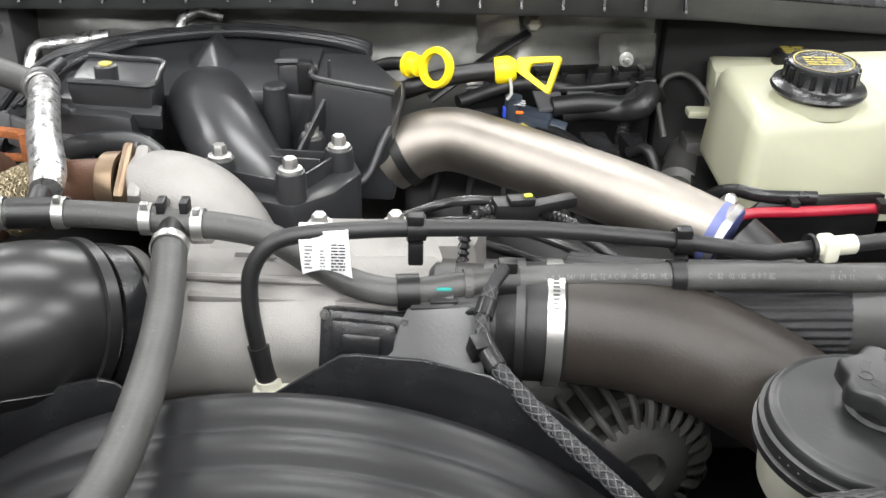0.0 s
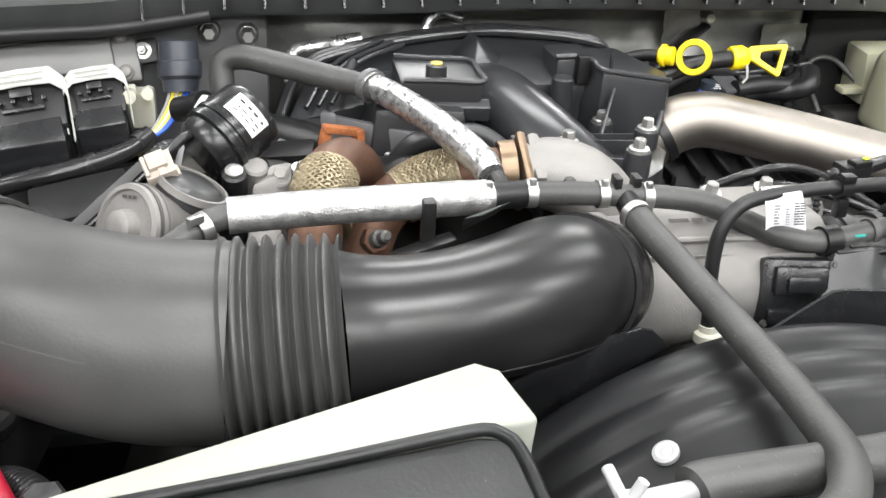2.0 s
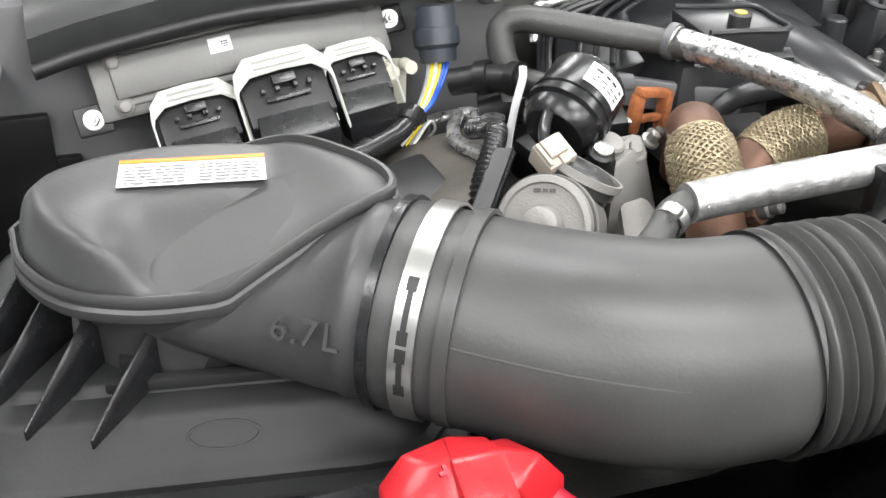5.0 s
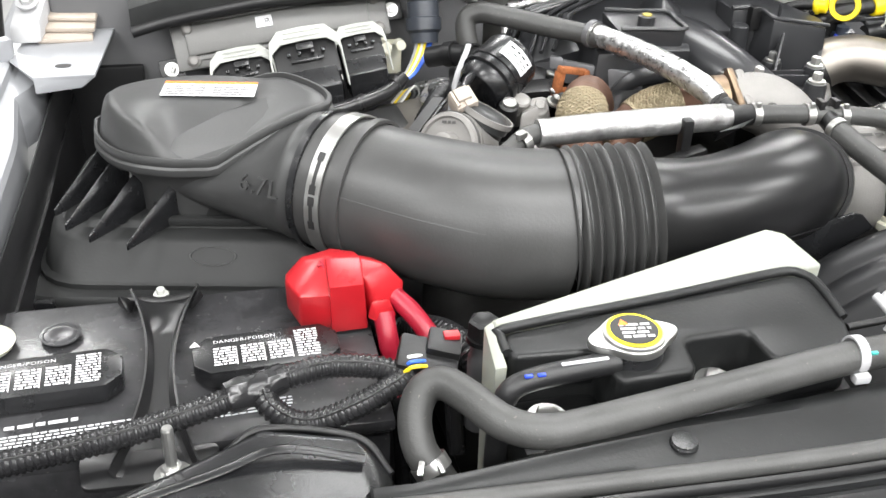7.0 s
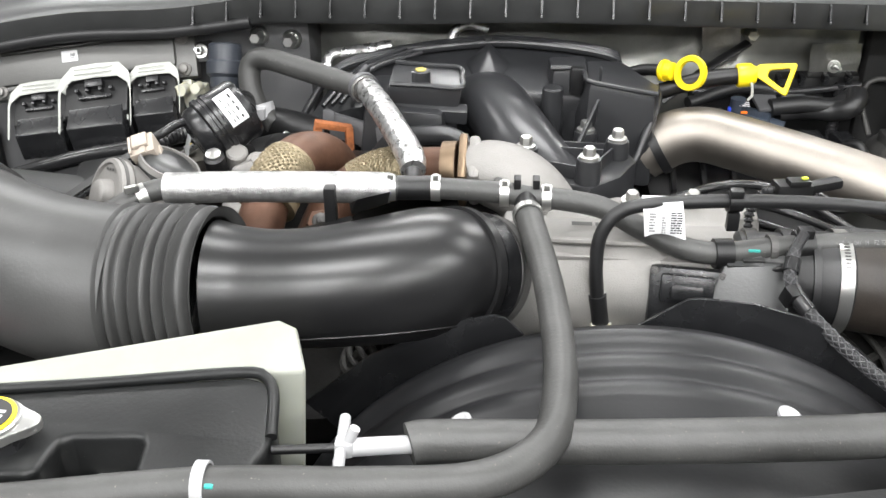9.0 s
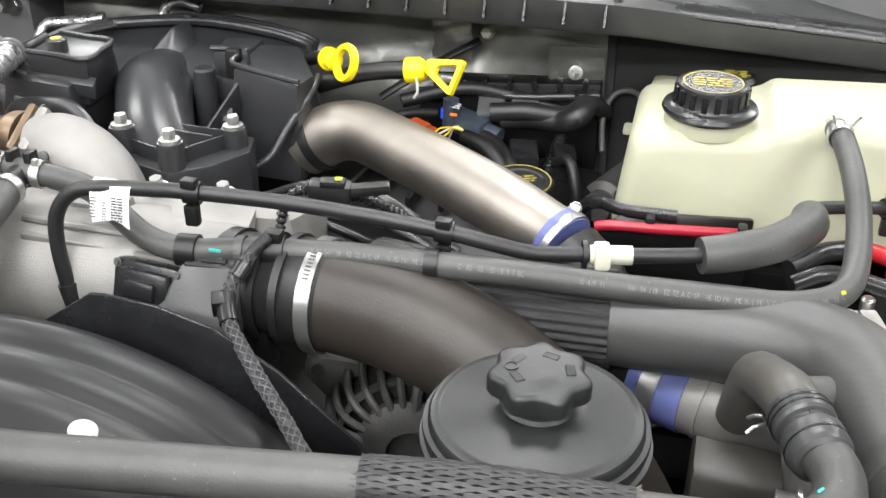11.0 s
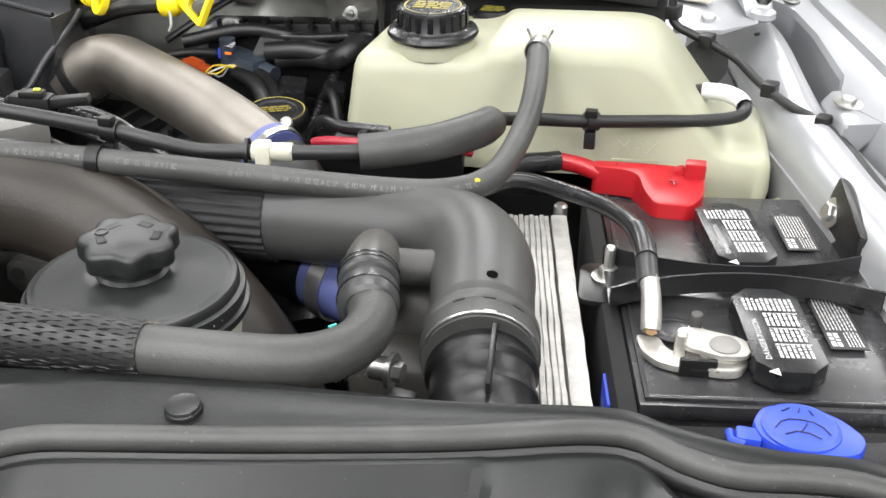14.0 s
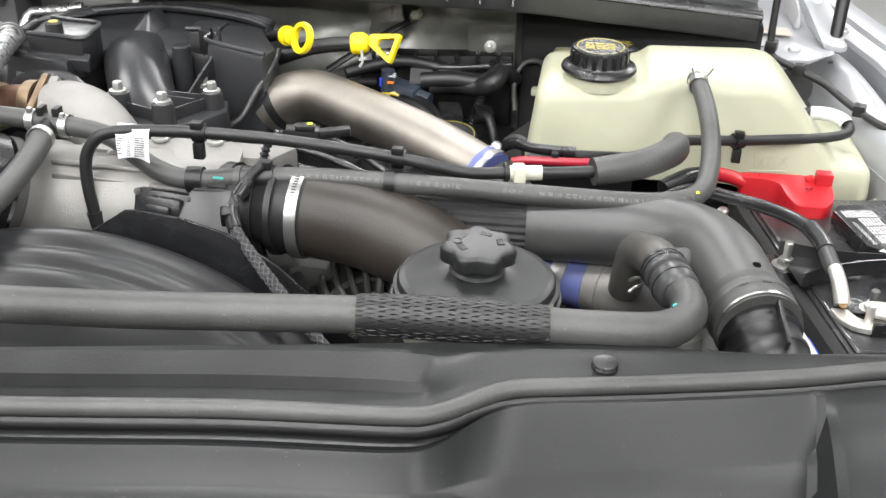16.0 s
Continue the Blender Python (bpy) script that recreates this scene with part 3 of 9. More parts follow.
def front_cover():
    """The black sight shield over the radiator, with its rubber bulb seal."""
    ob = thing("radiator_cover", (-0.05, 0.2, 1.15), "long black plastic radiator cover with rubber seal and push clips", "radiator cover")
    seal = [(-0.705, 0.184, 1.242), (-0.69, 0.178, 1.246), (-0.56, 0.173, 1.25), (-0.385, 0.173, 1.25), (-0.2, 0.185, 1.25), (0.0, 0.213, 1.25), (0.13, 0.234, 1.25), (0.235, 0.247, 1.249), (0.262, 0.257, 1.248), (0.285, 0.277, 1.248), (0.305, 0.290, 1.248), (0.335, 0.298, 1.248), (0.40, 0.313, 1.248), (0.49, 0.338, 1.247), (0.55, 0.358, 1.247), (0.575, 0.361, 1.246), (0.598, 0.351, 1.245), (0.622, 0.346, 1.245), (0.652, 0.351, 1.245), (0.676, 0.352, 1.245), (0.697, 0.346, 1.244), (0.722, 0.333, 1.242), (0.80, 0.29, 1.23)]
    line, run = catmull(seal, 0.006)
    back = lambda x: float(np.interp(x, (-0.84, -0.68, -0.60, -0.50, -0.42, -0.36, -0.045, 0.155, 0.265, 0.343, 0.43, 0.48, 0.56, 0.8), (0.20, 0.19, 0.202, 0.217, 0.223, 0.229, 0.268, 0.309, 0.335, 0.348, 0.357, 0.362, 0.372, 0.34)))
    rings = []
    for x, y, z in line:
        yb = max(back(x), y + 0.011)
        w = yb - y
        pad = 0.0075 * (0.5 + 0.5 * math.tanh((0.25 - x) * 40)) * (0.5 + 0.5 * math.tanh((x + 0.30) * 40))
        rings.append([(x, y - 0.004, z - 0.008), (x, y, z - 0.004), (x, y + 0.22 * w, z - 0.003), (x, y + 0.27 * w, z - 0.003 + pad), (x, y + 0.63 * w, z - 0.001 + pad), (x, y + 0.68 * w, z), (x, yb - 0.003, z - 0.004), (x, yb, z - 0.008), (x, yb + 0.002, z - 0.045)])
    bm = skin(rings, False, False)
    bmesh.ops.solidify(bm, geom=list(bm.faces), thickness=0.003)
    part("top_panel", bm, COVER, ob)
    part("bulb_seal", tube([(x, y - 0.006, z - 0.004, 0.0062) for x, y, z in seal], n=14, step=0.01), RUBBER, ob)
    # strip coloured dark to read as the shaded groove below the seal
    part("seal_groove_shade", tube([(x, y - 0.011, z - 0.013, 0.0035) for x, y, z in seal], n=10, step=0.01, flat=1.4), PLASTIC_AND_SHADE, ob)
    rings = []
    for x, y, z in line:
        q = 0.5 + 0.5 * math.tanh((x - 0.278) * 45) if x < 0.45 else 0.5 - 0.5 * math.tanh((x - 0.585) * 60)
        pad_w = (0.5 + 0.5 * math.tanh((x - 0.506) * 260)) * (0.5 - 0.5 * math.tanh((x - 0.586) * 70))
        pad_y = (-0.007, -0.0085, -0.010, -0.012, -0.016, -0.020, -0.030, -0.040, -0.050, -0.066, -0.095, -0.13, -0.21, -0.27)
        pad_z = (-0.014, -0.0115, -0.0105, -0.0105, -0.0108, -0.0112, -0.0125, -0.014, -0.0155, -0.019, -0.03, -0.05, -0.09, -0.16)

        def mix(k, a, b):
            my, mz = a[0] + q * (b[0] - a[0]), a[1] + q * (b[1] - a[1])
            return (x, y + my + pad_w * (pad_y[k] - my), z + mz + pad_w * (pad_z[k] - mz))
        rings.append([mix(k, a, b) for k, (a, b) in enumerate((((-0.008, -0.018), (-0.007, -0.016)), ((-0.014, -0.022), (-0.010, -0.014)), ((-0.019, -0.021), (-0.012, -0.011)), ((-0.023, -0.018), (-0.015, -0.009)), ((-0.026, -0.0175), (-0.018, -0.0095)), ((-0.028, -0.020), (-0.0195, -0.0115)), ((-0.038, -0.037), (-0.048, -0.040)), ((-0.040, -0.0385), (-0.050, -0.042)), ((-0.046, -0.041), (-0.055, -0.045)), ((-0.060, -0.060), (-0.068, -0.060)), ((-0.10, -0.070), (-0.10, -0.072)), ((-0.16, -0.078), (-0.16, -0.080)), ((-0.22, -0.09), (-0.22, -0.09)), ((-0.27, -0.16), (-0.27, -0.16))))])
    bm = skin(rings, False, False)
    bmesh.ops.solidify(bm, geom=list(bm.faces), thickness=0.003)
    part("front_panel", bm, PANEL, ob, sharp=24)
    for x, y, z in ((0.363, 0.318, 1.2455), (-0.507, 0.190, 1.2475), (-0.05, 0.226, 1.252)):
        c = part("push_clip", lathe([(0.009, -0.002), (0.0092, 0.0015), (0.0086, 0.0024), (0.0082, 0.0026), (0.0088, 0.0030), (0.0082, 0.0042), (0.0035, 0.0046)], (x, y, z), (0, -0.06, 1), 28), PLASTIC, ob)
    return ob


front_cover()

# ---- air intake: filter housing, rubber duct, glossy elbow ----


def air_filter_housing():
    ob = thing("air_filter_housing", (-0.82, 0.65, 1.12), "grey-black plastic air filter housing with bolted lid and warning label", "air filter box")
    m = Matrix.Translation((-0.972, 0.583, 0)) @ pose(0, 0, 0, 0, 0, -9.5)

    def ring(u0, u1, v0, v1, z, r=0.03):
        return [tuple(m @ Vector((x, y, z))) for x, y in rounded([(u0, v0), (u1, v0), (u1, v1), (u0, v1)], r, 6)]
    part("tray", skin([ring(0.000, 0.315, 0.006, 0.25, 1.05), ring(0.000, 0.315, 0.006, 0.25, 1.150, 0.06), ring(0.004, 0.31, 0.011, 0.25, 1.153, 0.06), ring(0.012, 0.305, 0.024, 0.245, 1.184, 0.06), ring(0.016, 0.30, 0.029, 0.24, 1.188, 0.06), ring(0.025, 0.30, 0.044, 0.24, 1.190), ring(0.027, 0.30, 0.048, 0.24, 1.195), ring(0.03, 0.30, 0.05, 0.24, 1.196)]), TRAY, ob, "black plastic lower tray")
    part("tray_flange", skin([ring(-0.004, 0.325, -0.006, 0.26, 1.128), ring(-0.006, 0.327, -0.008, 0.262, 1.132), ring(-0.006, 0.327, -0.008, 0.262, 1.140), ring(-0.003, 0.324, -0.005, 0.259, 1.144), ring(0.004, 0.318, 0.004, 0.255, 1.145)]), TRAY, ob)
    part("ledge_bar", block(m @ Vector((0.175, 0.062, 1.202)), (0.125, 0.016, 0.014), 0.003, (0, 0, -9.5)), TRAY, ob)
    part("ledge_bar", block(m @ Vector((0.20, 0.045, 1.198)), (0.19, 0.008, 0.008), 0.002, (0, 0, -9.5)), TRAY, ob)

    def flange_z(x):
        return 1.262 + 0.05 * math.tanh(max(0.0, x + 0.79) * 0.62 / 0.05)
    outline = [(-0.902, 0.69), (-0.897, 0.65), (-0.875, 0.614), (-0.838, 0.594), (-0.80, 0.588), (-0.765, 0.588), (-0.735, 0.592), (-0.705, 0.598), (-0.684, 0.604), (-0.682, 0.628), (-0.698, 0.665), (-0.725, 0.705), (-0.775, 0.728), (-0.838, 0.730), (-0.884, 0.714)]
    loop, _ = catmull(outline + outline[:1], 0.008)
    loop = loop[:-1]
    mid = np.array((-0.80, 0.66))

    def lid_ring(scale, lift):
        out = []
        for x, y in loop[:, :2]:
            p = mid + (np.array((x, y)) - mid) * scale
            out.append((p[0], p[1], flange_z(p[0]) + lift))
        return out
    part("lid_flange", skin([lid_ring(0.93, -0.012), lid_ring(0.995, -0.012), lid_ring(1.01, -0.009), lid_ring(1.01, -0.005), lid_ring(0.985, -0.003), lid_ring(1.0, -0.001), lid_ring(1.0, 0.004), lid_ring(0.985, 0.006), lid_ring(0.965, 0.006), lid_ring(0.955, 0.001), lid_ring(0.90, 0.0)]), AIRBOX, ob, "double-lipped rubbery rim")
    rings = []
    for s in (0.945, 0.94, 0.93, 0.915, 0.895, 0.87, 0.84, 0.80, 0.75, 0.7, 0.6, 0.5, 0.4, 0.3, 0.2, 0.1, 0.03):
        ring_pts = []
        k = min(1.0, (0.945 - s) / 0.15)
        k = 1 - (1 - k) ** 2.4
        for x, y in loop[:, :2]:
            p = mid + (np.array((x, y)) - mid) * s
            base = flange_z(p[0]) + 0.002
            facet = 0.5 + 0.5 * math.tanh((p[0] + 0.838) / 0.012)
            slope = 0.5 * ((0.655 - p[1]) + math.sqrt((0.655 - p[1]) ** 2 + 0.008 ** 2))
            top = 1.2960 + 0.003 * math.exp(-(((p[0] + 0.868) / 0.022) ** 2 + ((p[1] - 0.652) / 0.026) ** 2)) - facet * 0.62 * slope + 0.25 * max(0.0, p[0] + 0.735)
            ring_pts.append((p[0], p[1], base + (max(top, base + 0.004) - base) * k))
        rings.append(ring_pts)
    part("lid", skin(rings), AIRBOX, ob, "domed matt plastic lid", sharp=70)
    # tapering outlet under the lid towards the clamp
    axis = Vector((0.79, -0.61, 0.0)).normalized()
    c0 = Vector((-0.683, 0.571, 1.246))
    side = Vector((0.61, 0.79, 0))
    rings = []
    for d, w, h, dz in ((0.0, 0.060, 0.060, 0), (-0.018, 0.060, 0.060, 0), (-0.022, 0.0612, 0.0605, 0), (-0.028, 0.0612, 0.0600, -0.001), (-0.032, 0.0585, 0.0570, -0.003), (-0.048, 0.0580, 0.0530, -0.006), (-0.067, 0.0580, 0.047, -0.010), (-0.10, 0.059, 0.040, -0.014), (-0.14, 0.062, 0.032, -0.016), (-0.19, 0.06, 0.028, -0.014), (-0.225, 0.045, 0.022, -0.016)):
        c = c0 + axis * d + Vector((0, 0, dz)) + side * max(0.0, -d - 0.05) * 0.06
        rings.append([tuple(c + side * (w * math.cos(a)) + Vector((0, 0, h * math.sin(a)))) for a in np.linspace(0, 2 * math.pi, 48, endpoint=False)])
    part("outlet", skin(rings), AIRBOX, ob, "tapered outlet with moulded engine size", sharp=50)
    skirt = []
    for z, s in ((1.19, 0.70), (1.224, 0.72), (1.236, 0.80), (1.258, 0.95)):
        skirt.append([(p[0], p[1], min(z, flange_z(p[0]) - 0.008) if z > 1.25 else z) for p in (mid + (q - mid) * s for q in loop[:, :2])])
    part("upper_body", skin(skirt), AIRBOX, ob)
    nrm = Vector((-0.57, -0.74, 0.34)).normalized()
    t = (axis - nrm * axis.dot(nrm)).normalized()
    up = nrm.cross(t)
    at = Vector((-0.7500, 0.5525, 1.2555)) + nrm * 0.0035
    mm = Matrix(((t.x, up.x, nrm.x, at.x), (t.y, up.y, nrm.y, at.y), (t.z, up.z, nrm.z, at.z), (0, 0, 0, 1)))
    part("moulded_text", letters("6.7L", 0.022, mm, 0.0030), AIRBOX, ob, "raised moulded engine size")
    # warning label: orange head over small print
    lab = pose(-0.791, 0.677, 1.2975, 0.0, 0.0, -9.2)
    part("warning_label", moved(block((0, 0, 0), (0.088, 0.032, 0.0008), 0), lab), PAPER, ob, "white warning label with orange head")
    part("label_head", moved(block((0, 0.0140, 0.0008), (0.088, 0.0042, 0.0006), 0), lab), ORANGE, ob)
    part("small_print", bars(6, 0.036, 0.024, lab @ pose(-0.022, -0.004, 0.0010), 3, 0.46), GREY_INK, ob)
    part("small_print", bars(6, 0.036, 0.024, lab @ pose(0.022, -0.004, 0.0010), 4, 0.46), GREY_INK, ob)
    # emblem oval on the tray's face
    f = m @ Vector((0.172, 0.0195, 1.1745))
    fm = Matrix.Translation(f) @ pose(0, 0, 0, 67, 0, -9.5) @ Matrix.Diagonal((1, 0.42, 1, 1))
    ring_bm = moved(lathe([(0.0198, -0.001), (0.0203, 0.0007), (0.0218, 0.0007), (0.0222, -0.001)], (0, 0, 0), (0, 0, 1), 40, caps=False), fm)
    part("oval_emblem", ring_bm, AIRBOX, ob, "plain moulded oval")
    for tx, ty, tz in ((-0.832, 0.614, 1.232), (-0.866, 0.632, 1.235), (-0.889, 0.656, 1.236), (-0.902, 0.686, 1.237)):
        d = Vector((0.0007, -0.0007, 0))
        corners = [Vector((tx, ty, tz)), Vector((tx - 0.040, ty - 0.054, 1.203)), Vector((tx - 0.040, ty - 0.054, 1.196)), Vector((tx + 0.012, ty + 0.012, 1.192)), Vector((tx + 0.016, ty + 0.016, tz))]
        part("fin", hull([tuple(c + k * d) for c in corners for k in (-1, 1)], 0.0005, 1), PLASTIC, ob)
    for u in (0.02, 0.11, 0.21, 0.3):
        part("clip", block(m @ Vector((u, -0.010, 1.128)), (0.02, 0.008, 0.03), 0.002, (0, 0, -9.5)), PLASTIC, ob)
    part("clip", block((-0.975, 0.60, 1.15), (0.02, 0.05, 0.03), 0.003, (0, 0, -9.5)), PLASTIC_AND_SHADE, ob)
    return ob


air_filter_housing()

duct_path = [(-0.690, 0.577, 1.246, 0.0625), (-0.645, 0.544, 1.243, 0.063), (-0.598, 0.516, 1.239, 0.065), (-0.545, 0.498, 1.233, 0.067), (-0.492, 0.493, 1.230, 0.067)]
duct_end = [(-0.492, 0.493, 1.230, 0.065), (-0.455, 0.490, 1.233, 0.064), (-0.415, 0.486, 1.237, 0.061)]
duct = solid("intake_duct", tube(duct_path, n=56, step=0.006, caps=False), RUBBER_DUCT, "matt black rubber intake duct with bellows and steel clamp", "intake duct", sharp=60)


def bellows():
    line, run = catmull(duct_end, 0.0017)
    tang, side, top = frames(line)
    rings = []
    for i in range(len(line)):
        w = math.cos(2 * math.pi * run[i] / run[-1] * 8)
        rad = line[i, 3] + 0.0042 * (abs(w) ** 0.7 * (1 if w > 0 else -1)) + 0.001
        rings.append([tuple(line[i, :3] + rad * (math.cos(a) * side[i] + math.sin(a) * top[i])) for a in np.linspace(0, 2 * math.pi, 56, endpoint=False)])
    return part("bellows", skin(rings, True, False), RUBBER_DUCT, duct, "ribbed rubber bellows", sharp=80)


bellows()
axis = Vector((0.79, -0.61, 0.0))
band = part("band_clamp", ring_band((-0.672, 0.563, 1.246), axis, 0.0638, 0.0138, 0.0016, 64), STEEL, duct, "wide bright steel band clamp")
part("duct_lip", ring_band((-0.655, 0.550, 1.246), axis, 0.0622, 0.008, 0.003, 64), RUBBER_DUCT, duct)
part("duct_lip", ring_band((-0.690, 0.577, 1.246), axis, 0.0622, 0.006, 0.003, 64), PLASTIC, duct)
slot_at = facing(axis, (-0.61, -0.79, 0))
slot_up = 1 if abs(facing(axis, (-0.61, -0.79, 0.3)) - slot_at - 20) < 30 else -1
for mid_a, span in ((34, 13), (2, 10)):
    c = slot_at + slot_up * mid_a
    s_part = wrap_label("slot", (-0.672, 0.563, 1.246), axis, 0.0654, -0.0016, 0.0016, c - span, c + span, INK, band, "dark tension slot")
    for e in (-1, 1):
        wrap_label("slot_end", (-0.672, 0.563, 1.246), axis, 0.0655, -0.0030, 0.0030, c + e * span - 3.5, c + e * span + 3.5, INK, band)
seam_line, _ = catmull(duct_path, 0.02)
_, seam_side, _ = frames(seam_line)
part("mould_seam", tube([tuple(p[:3] + (p[3] - 0.0001) * (math.cos(radians(22)) * np.sign(-s_[1]) * s_ + np.array((0, 0, math.sin(radians(22)))))) for p, s_ in zip(seam_line[2:], seam_side[2:])], 0.0008, n=6), RUBBER_DUCT, duct)

gl = [(-0.420, 0.486, 1.237, 0.0555), (-0.400, 0.486, 1.238, 0.050), (-0.375, 0.486, 1.239, 0.0475), (-0.340, 0.490, 1.240, 0.0475), (-0.300, 0.503, 1.239, 0.0505), (-0.262, 0.524, 1.235, 0.0535), (-0.245, 0.537, 1.230, 0.0525), (-0.233, 0.547, 1.225, 0.0505)]
elbow = solid("intake_elbow", tube(gl, n=56, step=0.006, caps=False), GLOSS, "glossy black plastic intake elbow between bellows and throttle", "intake elbow", sharp=60)
ax2 = Vector((0.62, 0.62, -0.35)).normalized()
part("elbow_rim", ring_band((-0.238, 0.541, 1.2275), ax2, 0.0508, 0.008, 0.004, 56), GLOSS, elbow)
part("elbow_rim", ring_band((-0.226, 0.552, 1.2215), ax2, 0.047, 0.016, 0.004, 56), PLASTIC, elbow)
part("band_clamp", ring_band((-0.214, 0.564, 1.2155), ax2, 0.047, 0.009, 0.002, 56), ALU_DARK, elbow)
el_line, _ = catmull(gl, 0.02)
_, el_side, _ = frames(el_line)
part("mould_seam", tube([tuple(p[:3] + (p[3] + 0.0001) * (math.cos(radians(-24)) * np.sign(-s_[1]) * s_ + np.array((0, 0, math.sin(radians(-24)))))) for p, s_ in zip(el_line[1:-1], el_side[1:-1])], 0.0008, n=6), GLOSS, elbow)
part("mount_tab", hull([(-0.325, 0.548, 1.285), (-0.315, 0.525, 1.300), (-0.29, 0.55, 1.296), (-0.295, 0.57, 1.275), (-0.325, 0.556, 1.27)], 0.002), PLASTIC_AND_SHADE, elbow)
sens = solid("exhaust_sensor", lathe([(0.007, -0.03), (0.007, -0.012), (0.0105, -0.011), (0.0105, -0.003), (0.0075, -0.002), (0.0075, 0.006), (0.0055, 0.008), (0.0055, 0.016), (0.003, 0.018)], (-0.371, 0.650, 1.214), (0.35, -0.75, 0.55), 12), ALU_DARK, "stained metal gas sensor screwed into the exhaust", "sensor")
part("hex", lathe([(0.0115, -0.010), (0.012, -0.008), (0.012, -0.004), (0.0115, -0.002)], (-0.371, 0.650, 1.214), (0.35, -0.75, 0.55), 6), RUSTY, sens)

# ---- hoses over the engine's exhaust side ----


def hose(name, path, r, material, label, category="hose", **kw):
    return solid(name, tube([p if len(p) > 3 else (*p, r) for p in path], **kw), material, label, category)


crank = hose("vent_hose", [(-0.545, 0.555, 1.256), (-0.52, 0.570, 1.268), (-0.492, 0.588, 1.274), (-0.42, 0.590, 1.277), (-0.34, 0.590, 1.279), (-0.295, 0.596, 1.277), (-0.275, 0.604, 1.274), (-0.235, 0.606, 1.272), (-0.195, 0.605, 1.270), (-0.181, 0.602, 1.269), (-0.15, 0.600, 1.268), (-0.115, 0.594, 1.264), (-0.085, 0.580, 1.254), (-0.055, 0.566, 1.245), (-0.02, 0.560, 1.242), (0.03, 0.566, 1.246), (0.10, 0.572, 1.249), (0.20, 0.580, 1.247), (0.30, 0.588, 1.243), (0.385, 0.596, 1.240), (0.425, 0.606, 1.240), (0.448, 0.626, 1.242), (0.458, 0.660, 1.247), (0.463, 0.715, 1.259), (0.461, 0.765, 1.273), (0.456, 0.803, 1.283), (0.452, 0.832, 1.284)], 0.0096, RUBBER, "long dusty rubber vent hose with printed date code", n=20)
part("foil_sleeve", tube([(-0.490, 0.588, 1.2745, 0.0135), (-0.42, 0.590, 1.277, 0.0135), (-0.34, 0.590, 1.279, 0.0135), (-0.297, 0.596, 1.277, 0.0132)], n=32, rough=0.02, step=0.003, grain=1.5), FOIL_SLEEVE, crank, "woven silver foil sleeve")
part("spring_clip", ring_band((-0.508, 0.577, 1.2715), (0.8, 0.5, 0.2), 0.0098, 0.009, 0.0015, 20), STEEL, crank)
part("spring_clip", block((-0.512, 0.567, 1.283), (0.012, 0.005, 0.006), 0.001, (0, 0, 35)), STEEL, crank)
part("steel_nipple", tube([(-0.56, 0.548, 1.25), (-0.53, 0.563, 1.263)], 0.006, n=14), STEEL, crank)
for at, axd in (((-0.296, 0.596, 1.277), (1, 0.1, 0)), ((-0.258, 0.606, 1.273), (1, 0, 0)), ((-0.199, 0.605, 1.270), (1, 0, 0)), ((-0.163, 0.601, 1.2685), (1, 0, 0))):
    hose_clamp(crank, at, axd, 0.0100)
part("tee_fitting", merge(tube([(-0.292, 0.598, 1.276), (-0.262, 0.606, 1.273)], 0.0108, n=18), tube([(-0.278, 0.604, 1.274), (-0.280, 0.628, 1.276)], 0.008, n=14)), PLASTIC_AND_SHADE, crank)
part("tee_fitting", merge(block((-0.188, 0.604, 1.280), (0.006, 0.012, 0.012), 0.001), block((-0.172, 0.604, 1.280), (0.006, 0.012, 0.012), 0.001), tube([(-0.180, 0.603, 1.268), (-0.1795, 0.58, 1.264)], 0.010, n=14)), PLASTIC_AND_SHADE, crank)
part("paint_mark", block((-0.297, 0.5850, 1.277), (0.004, 0.002, 0.003), 0.0005), BLUE_SIL, crank)
part("hose_bracket", merge(block((-0.345, 0.575, 1.268), (0.010, 0.012, 0.038), 0.002), block((-0.35, 0.565, 1.252), (0.05, 0.014, 0.006), 0.002, (0, -12, 10))), PLASTIC_AND_SHADE, crank)
code_line = [(0.02, 0.565, 1.2455, 0.0096), (0.06, 0.569, 1.2475, 0.0096), (0.10, 0.572, 1.249, 0.0096), (0.20, 0.580, 1.247, 0.0096), (0.30, 0.588, 1.243, 0.0096), (0.385, 0.596, 1.240, 0.0096), (0.425, 0.606, 1.240, 0.0096), (0.448, 0.626, 1.242, 0.0096), (0.458, 0.660, 1.247, 0.0096)]
part("printed_code", letters_along("04/04/19 FZTZA CIP >EPDM< MEX", 0.0056, code_line, 0.058, 0.55, 0.0002), GREY_INK, crank)
part("printed_code", letters_along("C B2 02:32:09 TEC", 0.0056, code_line, 0.163, 0.55, 0.0002), GREY_INK, crank)
part("printed_code", letters_along("1041911     04/04/19 FZTZA CIP >EPDM< MEX JM/S C B2 02:32:09 TEC", 0.0056, code_line, 0.247, 0.55, 0.0002), GREY_INK, crank)
part("paint_dot", lathe([(0.003, 0), (0.002, 0.0008)], (0.4445, 0.6115, 1.2465), (0.55, -0.75, 0.35), 10), YELLOW, crank)
part("clip_band", ring_band((-0.018, 0.560, 1.2425), (1, 0.1, 0), 0.0098, 0.015, 0.0025, 20), PLASTIC_AND_SHADE, crank)
part("clip_band", ring_band((0.048, 0.568, 1.247), (1, 0.1, 0), 0.0098, 0.015, 0.0025, 20), PLASTIC_AND_SHADE, crank)
part("clip_block", block((0.048, 0.566, 1.260), (0.013, 0.010, 0.010), 0.002), PLASTIC_AND_SHADE, crank)
